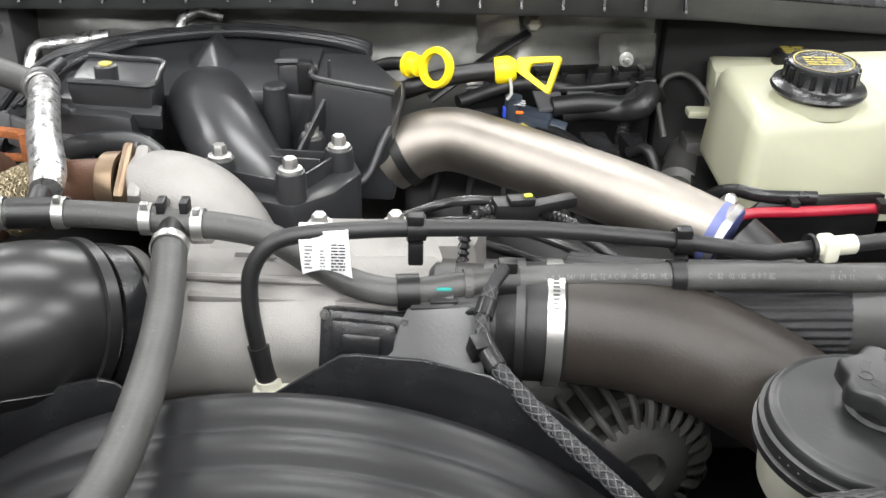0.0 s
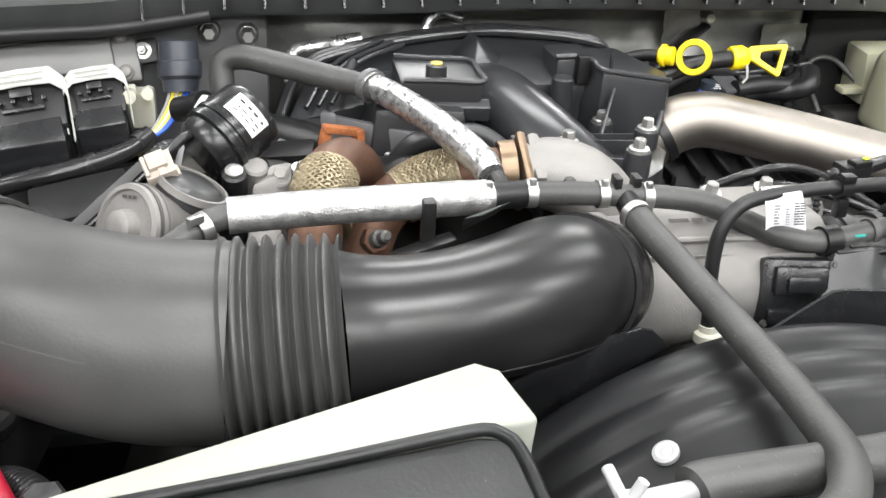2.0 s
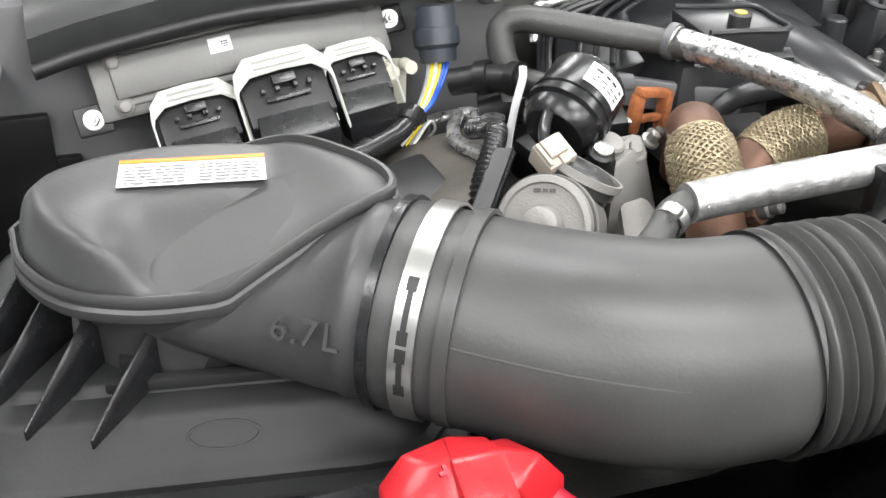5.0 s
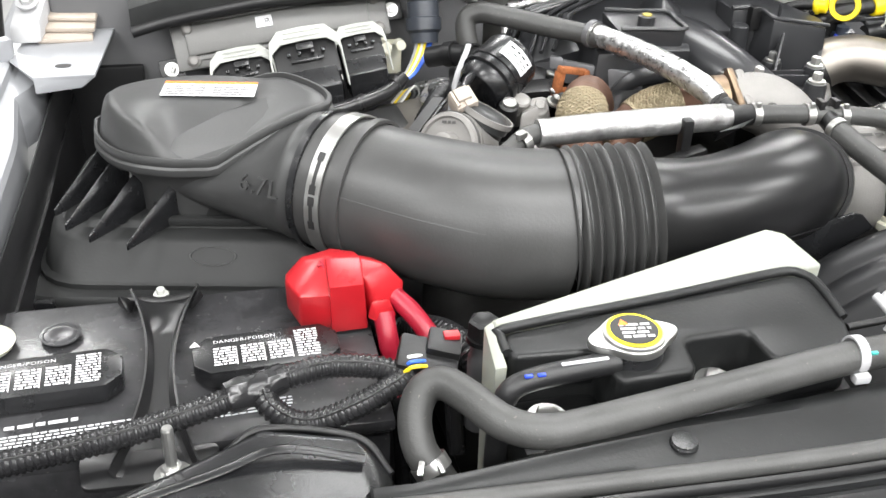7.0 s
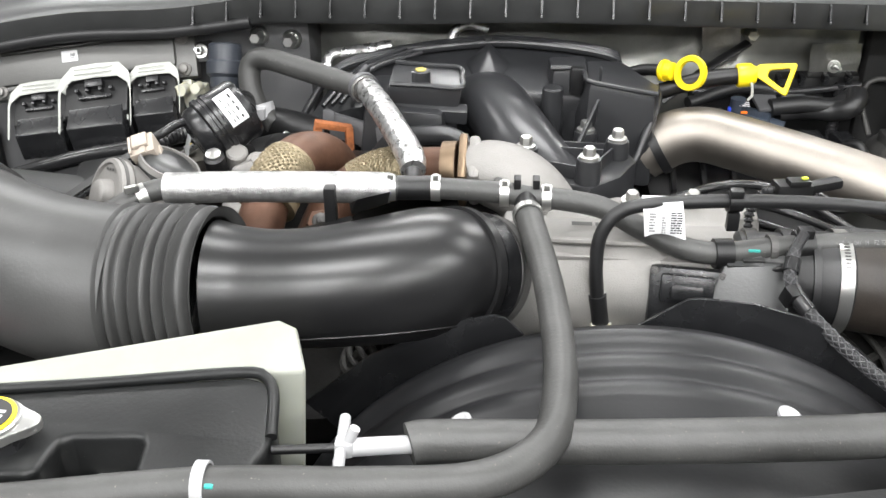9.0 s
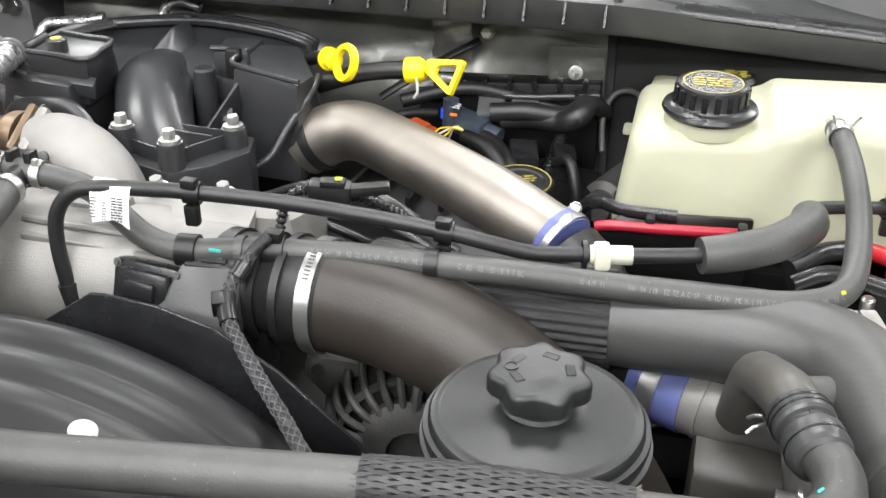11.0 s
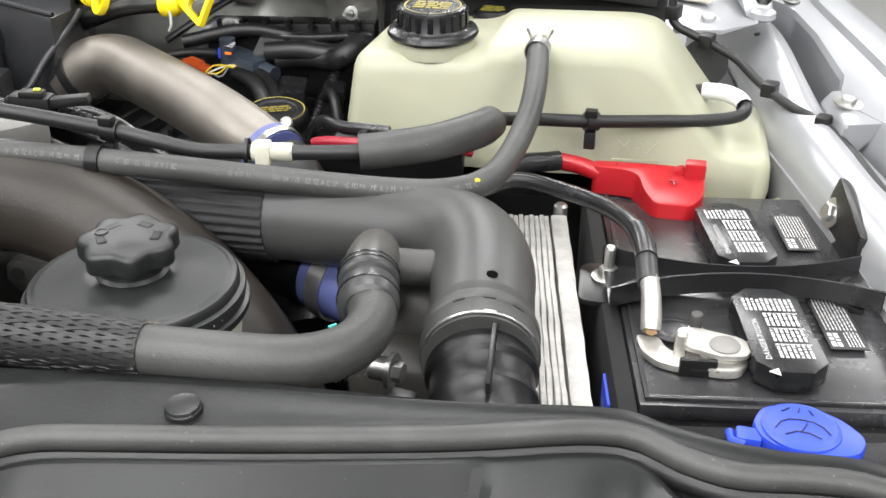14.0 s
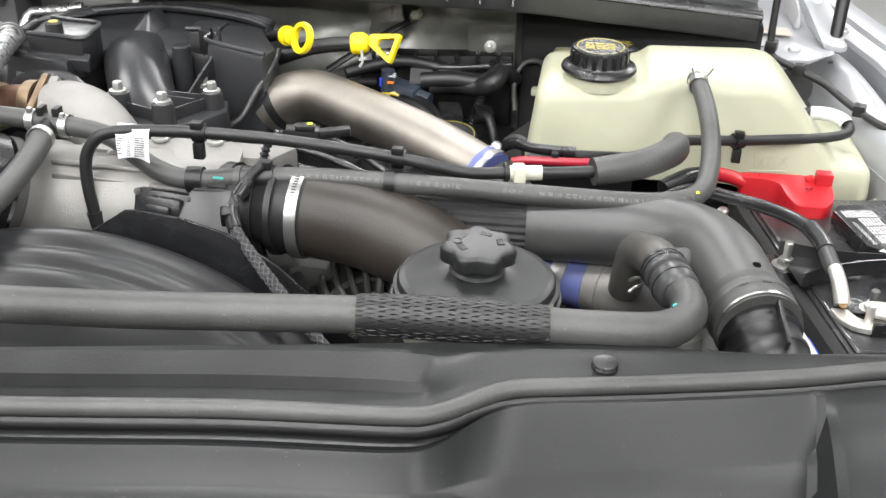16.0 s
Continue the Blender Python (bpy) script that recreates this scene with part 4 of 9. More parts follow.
part("paint_mark", block((0.006, 0.5545, 1.2485), (0.010, 0.0022, 0.0022), 0.0008), TEAL, crank)
part("pinch_clip", ring_band((0.022, 0.565, 1.2455), (1, 0.1, 0), 0.0098, 0.006, 0.0015, 20), ALU_DARK, crank)
part("clip_band", ring_band((0.163, 0.577, 1.248), (1, 0.1, 0), 0.0098, 0.010, 0.002, 20), PLASTIC_AND_SHADE, crank)
part("pinch_clip", ring_band((0.454, 0.815, 1.2845), (0, 1, 0.1), 0.0098, 0.012, 0.0012, 20), STEEL, crank)
for dx in (-0.006, 0.008):
    part("clip_ear", tube([(0.454 + dx, 0.817, 1.294), (0.454 + dx * 1.6, 0.812, 1.304)], 0.0012, n=8), STEEL, crank)

longh = hose("overflow_hose", [(-0.1795, 0.585, 1.264), (-0.172, 0.545, 1.258), (-0.163, 0.48, 1.253), (-0.158, 0.40, 1.252), (-0.160, 0.34, 1.256), (-0.170, 0.287, 1.262), (-0.205, 0.250, 1.266), (-0.27, 0.240, 1.266), (-0.36, 0.239, 1.262), (-0.47, 0.225, 1.256), (-0.560, 0.213, 1.252), (-0.592, 0.212, 1.251), (-0.615, 0.224, 1.2515), (-0.632, 0.248, 1.254), (-0.646, 0.264, 1.255), (-0.659, 0.266, 1.249), (-0.6665, 0.256, 1.235), (-0.665, 0.243, 1.219), (-0.657, 0.234, 1.207), (-0.645, 0.229, 1.185), (-0.635, 0.228, 1.15)], 0.0115, RUBBER, "dusty grey-black rubber overflow hose lying across the fan shroud", n=22)
part("pinch_clip", ring_band((-0.362, 0.240, 1.263), (1, 0, 0), 0.0117, 0.007, 0.0016, 22), PRIMER, longh)
part("pinch_foot", block((-0.362, 0.228, 1.252), (0.012, 0.008, 0.007), 0.002), PRIMER, longh)
part("paint_mark", block((-0.355, 0.231, 1.270), (0.005, 0.003, 0.002), 0.0005), TEAL, longh)
part("spring_clip", ring_band((-0.6585, 0.2355, 1.2095), (0.5, -0.55, -0.75), 0.0117, 0.009, 0.0015, 22), STEEL, longh, "bright spring clip")
for e_ in (-1, 1):
    part("clip_ear", block((-0.661 + 0.006 * e_, 0.2265, 1.2165), (0.004, 0.010, 0.007), 0.001, (30, 0, 20 * e_)), STEEL, longh)
part("hose_clamp", ring_band((-0.1785, 0.578, 1.263), (0.1, -1, 0), 0.0117, 0.008, 0.0012, 22), STEEL, longh)

heater = hose("breather_hose", [(-0.335, 0.80, 1.279, 0.0105), (-0.36, 0.838, 1.278, 0.0115), (-0.40, 0.865, 1.280), (-0.44, 0.884, 1.285), (-0.472, 0.897, 1.288), (-0.489, 0.899, 1.280), (-0.490, 0.890, 1.258), (-0.480, 0.880, 1.235), (-0.46, 0.87, 1.22)], 0.0125, RUBBER, "grey rubber breather hose with foil-wrapped end", n=20)
part("foil_sleeve", tube([(-0.347, 0.828, 1.279, 0.0130), (-0.328, 0.775, 1.283, 0.0130), (-0.305, 0.71, 1.284, 0.0130), (-0.286, 0.662, 1.278, 0.0130), (-0.281, 0.64, 1.273, 0.0115)], n=56, rough=0.035, step=0.002, grain=1.4), FOIL, heater, "crinkled foil sleeve", sharp=30)
part("ring_clip", ring_band((-0.352, 0.832, 1.279), (0.5, -0.85, 0), 0.013, 0.008, 0.002, 22), STEEL, heater)
part("grey_clamp", merge(ring_band((-0.478, 0.878, 1.232), (0.3, -0.3, -1), 0.013, 0.016, 0.004, 22), block((-0.475, 0.862, 1.236), (0.014, 0.012, 0.014), 0.003)), PRIMER, heater)

# ---- turbo and exhaust recirculation parts ----


def flex_pipe():
    ob = thing("exhaust_flex_pipe", (-0.41, 0.68, 1.15), "heat-stained brown exhaust pipe with braided gold section", "exhaust pipe")
    part("lower_pipe", tube([(-0.43, 0.585, 1.13), (-0.428, 0.61, 1.18), (-0.424, 0.635, 1.215), (-0.418, 0.66, 1.238)], 0.022, n=24), RUSTY, ob)
    part("upper_elbow", tube([(-0.406, 0.697, 1.250), (-0.398, 0.714, 1.251), (-0.385, 0.736, 1.243), (-0.373, 0.752, 1.225), (-0.366, 0.760, 1.19)], 0.0235, n=24), RUSTY, ob)
    braid_part("braid", [(-0.4185, 0.654, 1.230), (-0.413, 0.677, 1.243), (-0.405, 0.700, 1.251)], 0.0275, ob, width=0.0034, pitch=1.5)
    part("end_ring", ring_band((-0.4195, 0.652, 1.231), (0.2, 0.85, 0.5), 0.022, 0.008, 0.006, 30), GOLD, ob)
    return ob


flex_pipe()
p2 = thing("exhaust_crossover_pipe", (-0.29, 0.71, 1.15), "brown heat-stained exhaust pipe with braided section and clamp flange", "exhaust pipe")
part("pipe", tube([(-0.246, 0.699, 1.248), (-0.275, 0.705, 1.245), (-0.30, 0.708, 1.240), (-0.335, 0.705, 1.232), (-0.365, 0.69, 1.21), (-0.385, 0.66, 1.17)], 0.0215, n=24), RUSTY, p2)
braid_part("braid", [(-0.291, 0.707, 1.243), (-0.318, 0.708, 1.235), (-0.345, 0.702, 1.225)], 0.026, p2, width=0.0034, pitch=1.5)
part("clamp_ring", ring_band((-0.250, 0.700, 1.248), (1, -0.1, 0.1), 0.023, 0.014, 0.004, 32), COPPER, p2)
part("flange", block((-0.239, 0.698, 1.248), (0.009, 0.052, 0.052), 0.006, (30, 0, 0)), COPPER, p2)
el = solid("recirculation_elbow", merge(tube([(-0.236, 0.698, 1.247, 0.026), (-0.212, 0.697, 1.246, 0.032), (-0.185, 0.692, 1.237, 0.034), (-0.162, 0.684, 1.215, 0.034), (-0.150, 0.675, 1.18, 0.034), (-0.148, 0.668, 1.14, 0.034)], n=32), block((-0.228, 0.698, 1.248), (0.012, 0.05, 0.05), 0.006, (30, 0, 0))), ALU, "rough cast aluminium elbow", "casting", sharp=50)
part("boss", lathe([(0.005, 0), (0.005, 0.006), (0.0035, 0.007)], (-0.205, 0.666, 1.252), (0.1, -0.9, 0.3), 14), ALU_DARK, el)
bolt(el, (-0.236, 0.716, 1.268), (-1, 0, 0.1), 0.006, 0.008, ALU_DARK)

rb = solid("rusty_bracket", merge(block((-0.382, 0.806, 1.246), (0.04, 0.012, 0.007), 0.002, (0, 15, 20)), block((-0.400, 0.802, 1.23), (0.008, 0.012, 0.035), 0.002, (0, 8, 20)), block((-0.366, 0.81, 1.225), (0.008, 0.012, 0.04), 0.002, (0, 0, 20)), block((-0.383, 0.806, 1.222), (0.03, 0.008, 0.006), 0.002, (0, 10, 20))), RUST, "rusted orange steel lifting bracket", "bracket")

lb = solid("lifting_bar", merge(hull([(-0.392, 0.838, 1.248), (-0.300, 0.790, 1.243), (-0.300, 0.786, 1.215), (-0.392, 0.834, 1.222), (-0.392, 0.846, 1.248), (-0.300, 0.798, 1.243), (-0.300, 0.794, 1.215), (-0.392, 0.842, 1.222)], 0.002), hull([(-0.40, 0.842, 1.25), (-0.385, 0.834, 1.252), (-0.385, 0.83, 1.238), (-0.40, 0.838, 1.236), (-0.395, 0.85, 1.25)], 0.002)), BRACKET_GREY, "dark coated steel bar between plenum and exhaust", "bracket")
bolt(lb, (-0.335, 0.835, 1.252), (0.1, -0.5, 0.8), 0.007, 0.006)
hc = solid("hose_support", merge(ring_band((-0.352, 0.834, 1.279), (0.5, -0.85, 0), 0.0135, 0.007, 0.003, 24), hull([(-0.350, 0.83, 1.268), (-0.325, 0.82, 1.268), (-0.322, 0.81, 1.25), (-0.345, 0.82, 1.24), (-0.34, 0.84, 1.245)], 0.002)), BRACKET_GREY, "grey steel support clip under the breather hose", "bracket")
for k, (p0, p1) in enumerate((((-0.395, 0.86, 1.222), (-0.33, 0.80, 1.218)), ((-0.44, 0.83, 1.225), (-0.40, 0.80, 1.222)))):
    solid("steel_rod", tube([p0, p1], 0.004, n=10), STEEL, "thin steel rod below the lifting bar", "rod")

act = thing("turbo_actuator", (-0.489, 0.76, 1.2), "black round turbo actuator with white label", "actuator")
axa = Vector((-0.72, -0.52, -0.40)).normalized()
a_at = Vector((-0.478, 0.764, 1.272))
part("housing", lathe([(0.018, -0.020), (0.030, -0.018), (0.0325, -0.014), (0.033, 0.012), (0.0345, 0.013), (0.0345, 0.017), (0.033, 0.018), (0.033, 0.021), (0.0345, 0.022), (0.0345, 0.027), (0.031, 0.029), (0.030, 0.038), (0.025, 0.044), (0.010, 0.045)], a_at, axa, 48), PLASTIC, act)
la = facing(axa, (0.40, -0.62, 0.67))
lab_a = wrap_label("label", a_at, axa, 0.0331, -0.010, 0.0095, la - 32, la + 32, PAPER, act, "white label with printed bars")
for k, (h0, h1) in enumerate(((-0.006, -0.004), (0.0, 0.001), (0.004, 0.005))):
    for j in range(4):
        wrap_label("label_print", a_at, axa, 0.0334, h0, h1, la - 26 + 13 * j, la - 26 + 13 * j + (5, 9, 7, 10)[(j + k) % 4], INK, lab_a)
part("strap_tie", tube([(-0.506, 0.814, 1.280, 0.0032), (-0.512, 0.800, 1.276, 0.0032), (-0.524, 0.785, 1.258, 0.0032), (-0.532, 0.775, 1.232, 0.0032), (-0.534, 0.770, 1.21, 0.0032)], n=8, flat=0.25), PRIMER, act, "light grey cable tie")
part("rear_pipe", merge(tube([(-0.535, 0.895, 1.235), (-0.51, 0.875, 1.245), (-0.49, 0.85, 1.250), (-0.478, 0.815, 1.255)], 0.0125, n=22), ring_band((-0.512, 0.877, 1.245), (0.7, -0.6, 0.3), 0.0122, 0.012, 0.003, 24), ring_band((-0.492, 0.853, 1.251), (0.5, -0.8, 0.2), 0.0122, 0.010, 0.003, 24)), PLASTIC_AND_SHADE, act, "black ribbed pipe")
part("bracket", hull([(-0.50, 0.74, 1.235), (-0.455, 0.75, 1.25), (-0.445, 0.76, 1.21), (-0.51, 0.75, 1.19), (-0.47, 0.79, 1.21)], 0.004), PLASTIC_AND_SHADE, act)
part("mount_casting", merge(hull([(-0.470, 0.712, 1.238), (-0.440, 0.722, 1.246), (-0.432, 0.742, 1.246), (-0.455, 0.752, 1.238), (-0.475, 0.70, 1.16), (-0.42, 0.70, 1.16), (-0.43, 0.75, 1.17)], 0.005),
                            lathe([(0.011, -0.03), (0.011, 0.002), (0.009, 0.004)], (-0.466, 0.728, 1.246), (0.1, -0.4, 0.9), 18),
                            lathe([(0.012, -0.03), (0.012, 0.0), (0.010, 0.002)], (-0.446, 0.725, 1.238), (0.1, -0.6, 0.8), 18),
                            hull([(-0.475, 0.69, 1.215), (-0.45, 0.69, 1.22), (-0.44, 0.66, 1.19), (-0.48, 0.655, 1.18), (-0.47, 0.70, 1.15), (-0.44, 0.67, 1.14)], 0.005)), ALU, act)
bolt(act, (-0.446, 0.725, 1.240), (0.1, -0.6, 0.8), 0.0062, 0.005, ALU)
bolt(act, (-0.428, 0.733, 1.240), (0.3, -0.4, 0.8), 0.005, 0.010)
bolt(act, (-0.418, 0.742, 1.238), (0.3, -0.4, 0.8), 0.005, 0.010, ALU_DARK)

egr = thing("recirculation_valve", (-0.56, 0.65, 1.18), "cast aluminium recirculation valve with beige connector", "valve")
axe = Vector((-0.68, -0.58, 0.45)).normalized()
e_at = Vector((-0.568, 0.636, 1.243))
part("disc", lathe([(0.030, -0.016), (0.0345, -0.013), (0.035, -0.004), (0.034, -0.001), (0.030, 0.0), (0.029, -0.003), (0.015, -0.003), (0.013, 0.007), (0.010, 0.009), (0.004, 0.009)], e_at, axe, 52), ALU, egr, "round cast cover with raised hub")
part("disc_edge", ring_band(tuple(e_at - axe * 0.006), axe, 0.0348, 0.003, 0.0012, 52), ALU_DARK, egr)
part("hub_rib", moved(block((0.018, 0, 0.001), (0.03, 0.009, 0.006), 0.002), Matrix.Translation(e_at) @ axes_to(axe) @ pose(0, 0, 0, 0, 0, facing(axe, (0.6, -0.5, -0.4)))), ALU, egr)
part("raised_mark", bars(1, 0.016, 0.004, Matrix.Translation(e_at) @ axes_to(axe) @ pose(0, 0, 0, 0, 0, facing(axe, (0.9, -0.35, 0))) @ pose(0, 0.024, -0.0012), 88), ALU_DARK, egr)
part("rear_casting", lathe([(0.030, -0.055), (0.032, -0.02), (0.036, -0.014)], e_at, axe, 36), ALU, egr)
axm = Vector((0.45, 0.05, 0.9)).normalized()
part("motor", lathe([(0.024, -0.05), (0.025, -0.012), (0.0275, -0.010), (0.0275, -0.002), (0.025, 0.0), (0.020, 0.004), (0.008, 0.005)], (-0.517, 0.676, 1.256), axm, 40), PLASTIC_GREY, egr, "dark grey motor can")
part("motor_band", ring_band((-0.517, 0.676, 1.256), axm, 0.0272, 0.006, 0.0022, 40), ALU, egr)
cm = pose(-0.541, 0.682, 1.268, 28, -16, 12) @ Matrix.Diagonal((0.75, 0.75, 0.9, 1))
part("connector", moved(merge(block((0, 0, 0), (0.032, 0.030, 0.022), 0.002), block((0, 0.003, 0.012), (0.020, 0.020, 0.008), 0.0015), block((0.002, -0.012, 0.011), (0.008, 0.010, 0.005), 0.001), block((-0.013, 0.0, 0.006), (0.004, 0.026, 0.018), 0.001), block((0.013, -0.004, -0.012), (0.012, 0.02, 0.016), 0.002)), cm), BEIGE, egr, "beige plastic connector")
part("connector_lead", tube([tuple(cm @ Vector((0, 0.012, 0.004))), (-0.535, 0.71, 1.272), (-0.52, 0.735, 1.275), (-0.50, 0.755, 1.262)], 0.0045, n=12), LOOM, egr)
part("valve_boss", merge(lathe([(0.0105, -0.045), (0.0105, 0.0), (0.008, 0.002)], (-0.484, 0.710, 1.250), (0.0, -0.35, 0.93), 20)), PLASTIC_AND_SHADE, egr, "black sensor with steel top")
part("sensor_top", lathe([(0.0075, 0), (0.0075, 0.003), (0.004, 0.004)], (-0.484, 0.709, 1.252), (0.0, -0.35, 0.93), 18), STEEL, egr)
part("base", hull([(-0.60, 0.60, 1.14), (-0.48, 0.60, 1.14), (-0.48, 0.70, 1.14), (-0.60, 0.70, 1.14), (-0.58, 0.64, 1.215), (-0.51, 0.63, 1.21), (-0.50, 0.69, 1.215), (-0.56, 0.69, 1.22)], 0.01), ALU, egr)


def lattice_strip():
    """A black wire channel with a zigzag of openings."""
    ob = thing("wire_channel", (-0.575, 0.70, 1.2), "black plastic wire channel with zigzag openings", "wire channel")
    a, b = Vector((-0.612, 0.655, 1.226)), Vector((-0.556, 0.730, 1.250))
    along_d = (b - a).normalized()
    across = Vector((0.86, -0.45, 0.10)).normalized()
    w = 0.013
    for s in (-0.5, 0.5):
        part("rail", tube([tuple(a + across * w * s), tuple(b + across * w * s)], 0.0024, n=8), PLASTIC, ob)
    n = 9
    ln = (b - a).length
    for k in range(n):
        p = a + along_d * (ln * k / n) + across * w * (0.5 if k % 2 else -0.5)
        q = a + along_d * (ln * (k + 1) / n) + across * w * (-0.5 if k % 2 else 0.5)
        part("zigzag", tube([tuple(p), tuple(q)], 0.0016, n=6), PLASTIC, ob)
    nrm = along_d.cross(across)
    part("backing", hull([tuple(a + across * w * s + nrm * d) for s in (-0.5, 0.5) for d in (-0.003, -0.005)] + [tuple(b + across * w * s + nrm * d) for s in (-0.5, 0.5) for d in (-0.003, -0.005)], 0.0005), INK, ob)
    return ob


lattice_strip()
bl = thing("heat_blanket", (-0.57, 0.85, 1.18), "dull brown-grey heat blanket with foil edging", "heat blanket")
part("blanket", hull([(-0.68, 0.75, 1.165), (-0.60, 0.93, 1.160), (-0.50, 0.90, 1.192), (-0.50, 0.82, 1.205), (-0.54, 0.755, 1.22), (-0.60, 0.72, 1.20), (-0.6, 0.8, 1.12), (-0.5, 0.85, 1.12)], 0.012), mat("dull_brown_blanket", (0.085, 0.078, 0.068), 0.7, var=0.3, bump=0.5, bs=120), bl)
part("foil_edge", tube([(-0.545, 0.925, 1.185), (-0.522, 0.91, 1.196), (-0.535, 0.885, 1.200), (-0.545, 0.86, 1.200), (-0.548, 0.83, 1.205), (-0.545, 0.79, 1.215), (-0.552, 0.765, 1.222)], 0.0065, n=12, rough=0.28, step=0.003, flat=0.6), FOIL, bl, "crumpled bright foil edge", sharp=12)
part("foil_edge", tube([(-0.522, 0.91, 1.196), (-0.505, 0.895, 1.200), (-0.498, 0.87, 1.205)], 0.008, n=12, rough=0.28, step=0.003, flat=0.6), FOIL, bl, sharp=12)

# ---- control unit on the firewall ----


def control_unit():
    ob = thing("engine_control_unit", (-0.71, 0.96, 1.17), "flat silver engine control unit with three large black connectors", "control unit")
    m = pose(-0.705, 0.968, 1.242, 62, -7.5, 3.0)
    grey = mat("grey_painted_aluminium", (0.125, 0.124, 0.12), 0.42, metal=0.4, var=0.08, bump=0.2)
    case = part("case", moved(block((0, 0.006, 0), (0.266, 0.056, 0.018), 0.004), m), grey, ob)
    part("cover_step", moved(block((-0.004, 0.012, 0.010), (0.225, 0.036, 0.010), 0.003), m), grey, case)
    part("cover_lip", moved(block((0, -0.010, 0.008), (0.24, 0.005, 0.008), 0.001), m), grey, case)
    part("cover_edge", moved(block((0, 0.033, 0.012), (0.21, 0.003, 0.006), 0.001), m), grey, case)
    for x in (-0.112, 0.118):
        for y in (-0.012, 0.026):
            part("mount", moved(lathe([(0.008, -0.006), (0.008, 0.008), (0.0055, 0.010), (0.005, 0.014), (0.003, 0.015)], (x, y, 0.004), (0, 0, 1), 18), m), ALU, ob)
    for x, y in ((-0.140, -0.016), (0.138, 0.008)):
        bolt(ob, m @ Vector((x, y, 0.004)), (-0.1, -1, 0.5), 0.0055, 0.009, stud=0.016)
        part("mount_ear", moved(block((x, y, 0.0), (0.03, 0.026, 0.006), 0.003), m), PLASTIC_AND_SHADE, ob)
    part("label", moved(block((-0.02, 0.020, 0.0155), (0.020, 0.013, 0.0006), 0), m), PAPER, ob, "small white code label")
    part("label_code", bars(3, 0.006, 0.006, m @ pose(-0.016, 0.020, 0.0160), 8), INK, ob)
    for cx, cy, cz, w, tall in ((-0.760, 0.938, 1.232, 0.070, 0.9), (-0.685, 0.930, 1.256, 0.080, 1.05), (-0.617, 0.936, 1.258, 0.056, 0.85)):
        q = Matrix.Translation((cx, cy, cz)) @ pose(0, 0, 0, 0, -7.5, 3) @ Matrix.Diagonal((1, tall, tall, 1))
        con = part("connector", moved(hull([(sx * w / 2 * k, y, z) for sx in (-1, 1) for k, y, z in ((0.72, 0.0, -0.004), (0.95, -0.008, -0.012), (0.95, -0.034, -0.036), (0.95, -0.030, -0.075), (0.9, 0.01, -0.05))], 0.002), q), PLASTIC_AND_SHADE, ob, "black multi-pin connector")
        part("lower_box", moved(hull([(sx * w * k, y, z) for sx in (-1, 1) for k, y, z in ((0.40, -0.030, -0.030), (0.43, -0.048, -0.046), (0.40, -0.050, -0.080), (0.43, -0.020, -0.085), (0.43, -0.02, -0.035))], 0.002), q), PLASTIC, con)
        for dx in (-0.26, -0.1, 0.1, 0.26):
            part("guide_rib", moved(block((dx * w, -0.016, -0.016), (0.004, 0.012, 0.004), 0.0006, (-42, 0, 0)), q), PLASTIC, con)
        part("latch", moved(merge(block((0, -0.012, -0.010), (w * 0.26, 0.010, 0.008), 0.001, (-42, 0, 0)), block((0, -0.022, -0.021), (w * 0.5, 0.004, 0.004), 0.0008, (-42, 0, 0))), q), PLASTIC, con)
        hw = w / 2 + 0.004
        arch = [(-hw, -0.046, -0.046), (-hw, -0.030, -0.028), (-hw, -0.016, -0.012), (-hw * 0.94, -0.008, -0.004), (-hw * 0.66, 0.0, 0.004), (0, 0.001, 0.005), (hw * 0.66, 0.0, 0.004), (hw * 0.94, -0.008, -0.004), (hw, -0.016, -0.012), (hw, -0.030, -0.028), (hw, -0.046, -0.046)]
        rings = []
        for x0, y0, z0 in arch:
            k = 0.0085 if abs(x0) < hw * 0.7 else 0.0065 if abs(x0) < hw * 0.97 else 0.0035
            rings.append([tuple(q @ Vector(p)) for p in ((x0, y0 - k, z0 - k * 0.75), (x0, y0 + k * 0.6, z0 + k * 0.45), (x0 * 0.95, y0 + k * 0.6 - 0.001, z0 + k * 0.45 - 0.003), (x0 * 0.95, y0 - k, z0 - k * 0.75 - 0.0025))])
        lev = part("locking_lever", bevelled(skin(rings), 0.0007, 1), WHITE, con, "white plastic locking lever")
        for dz in (-0.004, 0.0):
            part("lever_groove", moved(block((0, -0.003 + dz * 1.2, 0.0062 + dz), (w * 0.58, 0.0012, 0.0012), 0.0003), q), WHITE, lev)
    part("grey_cap", moved(block((0.118, -0.03, 0.0), (0.012, 0.012, 0.02), 0.003), m), CREAM, ob)
    return ob


control_unit()

# ---- throttle casting and intake plenum ----
tb = thing("throttle_body", (-0.08, 0.6, 1.1), "rough cast aluminium throttle body", "throttle body")
tax = (1, -0.05, 0.05)
part("barrel", lathe([(0.052, -0.115), (0.060, -0.11), (0.060, -0.10), (0.056, -0.095), (0.057, 0.02), (0.050, 0.03), (0.048, 0.085), (0.040, 0.10), (0.040, 0.115)], (-0.085, 0.602, 1.190), tax, 48), ALU, tb, sharp=45)
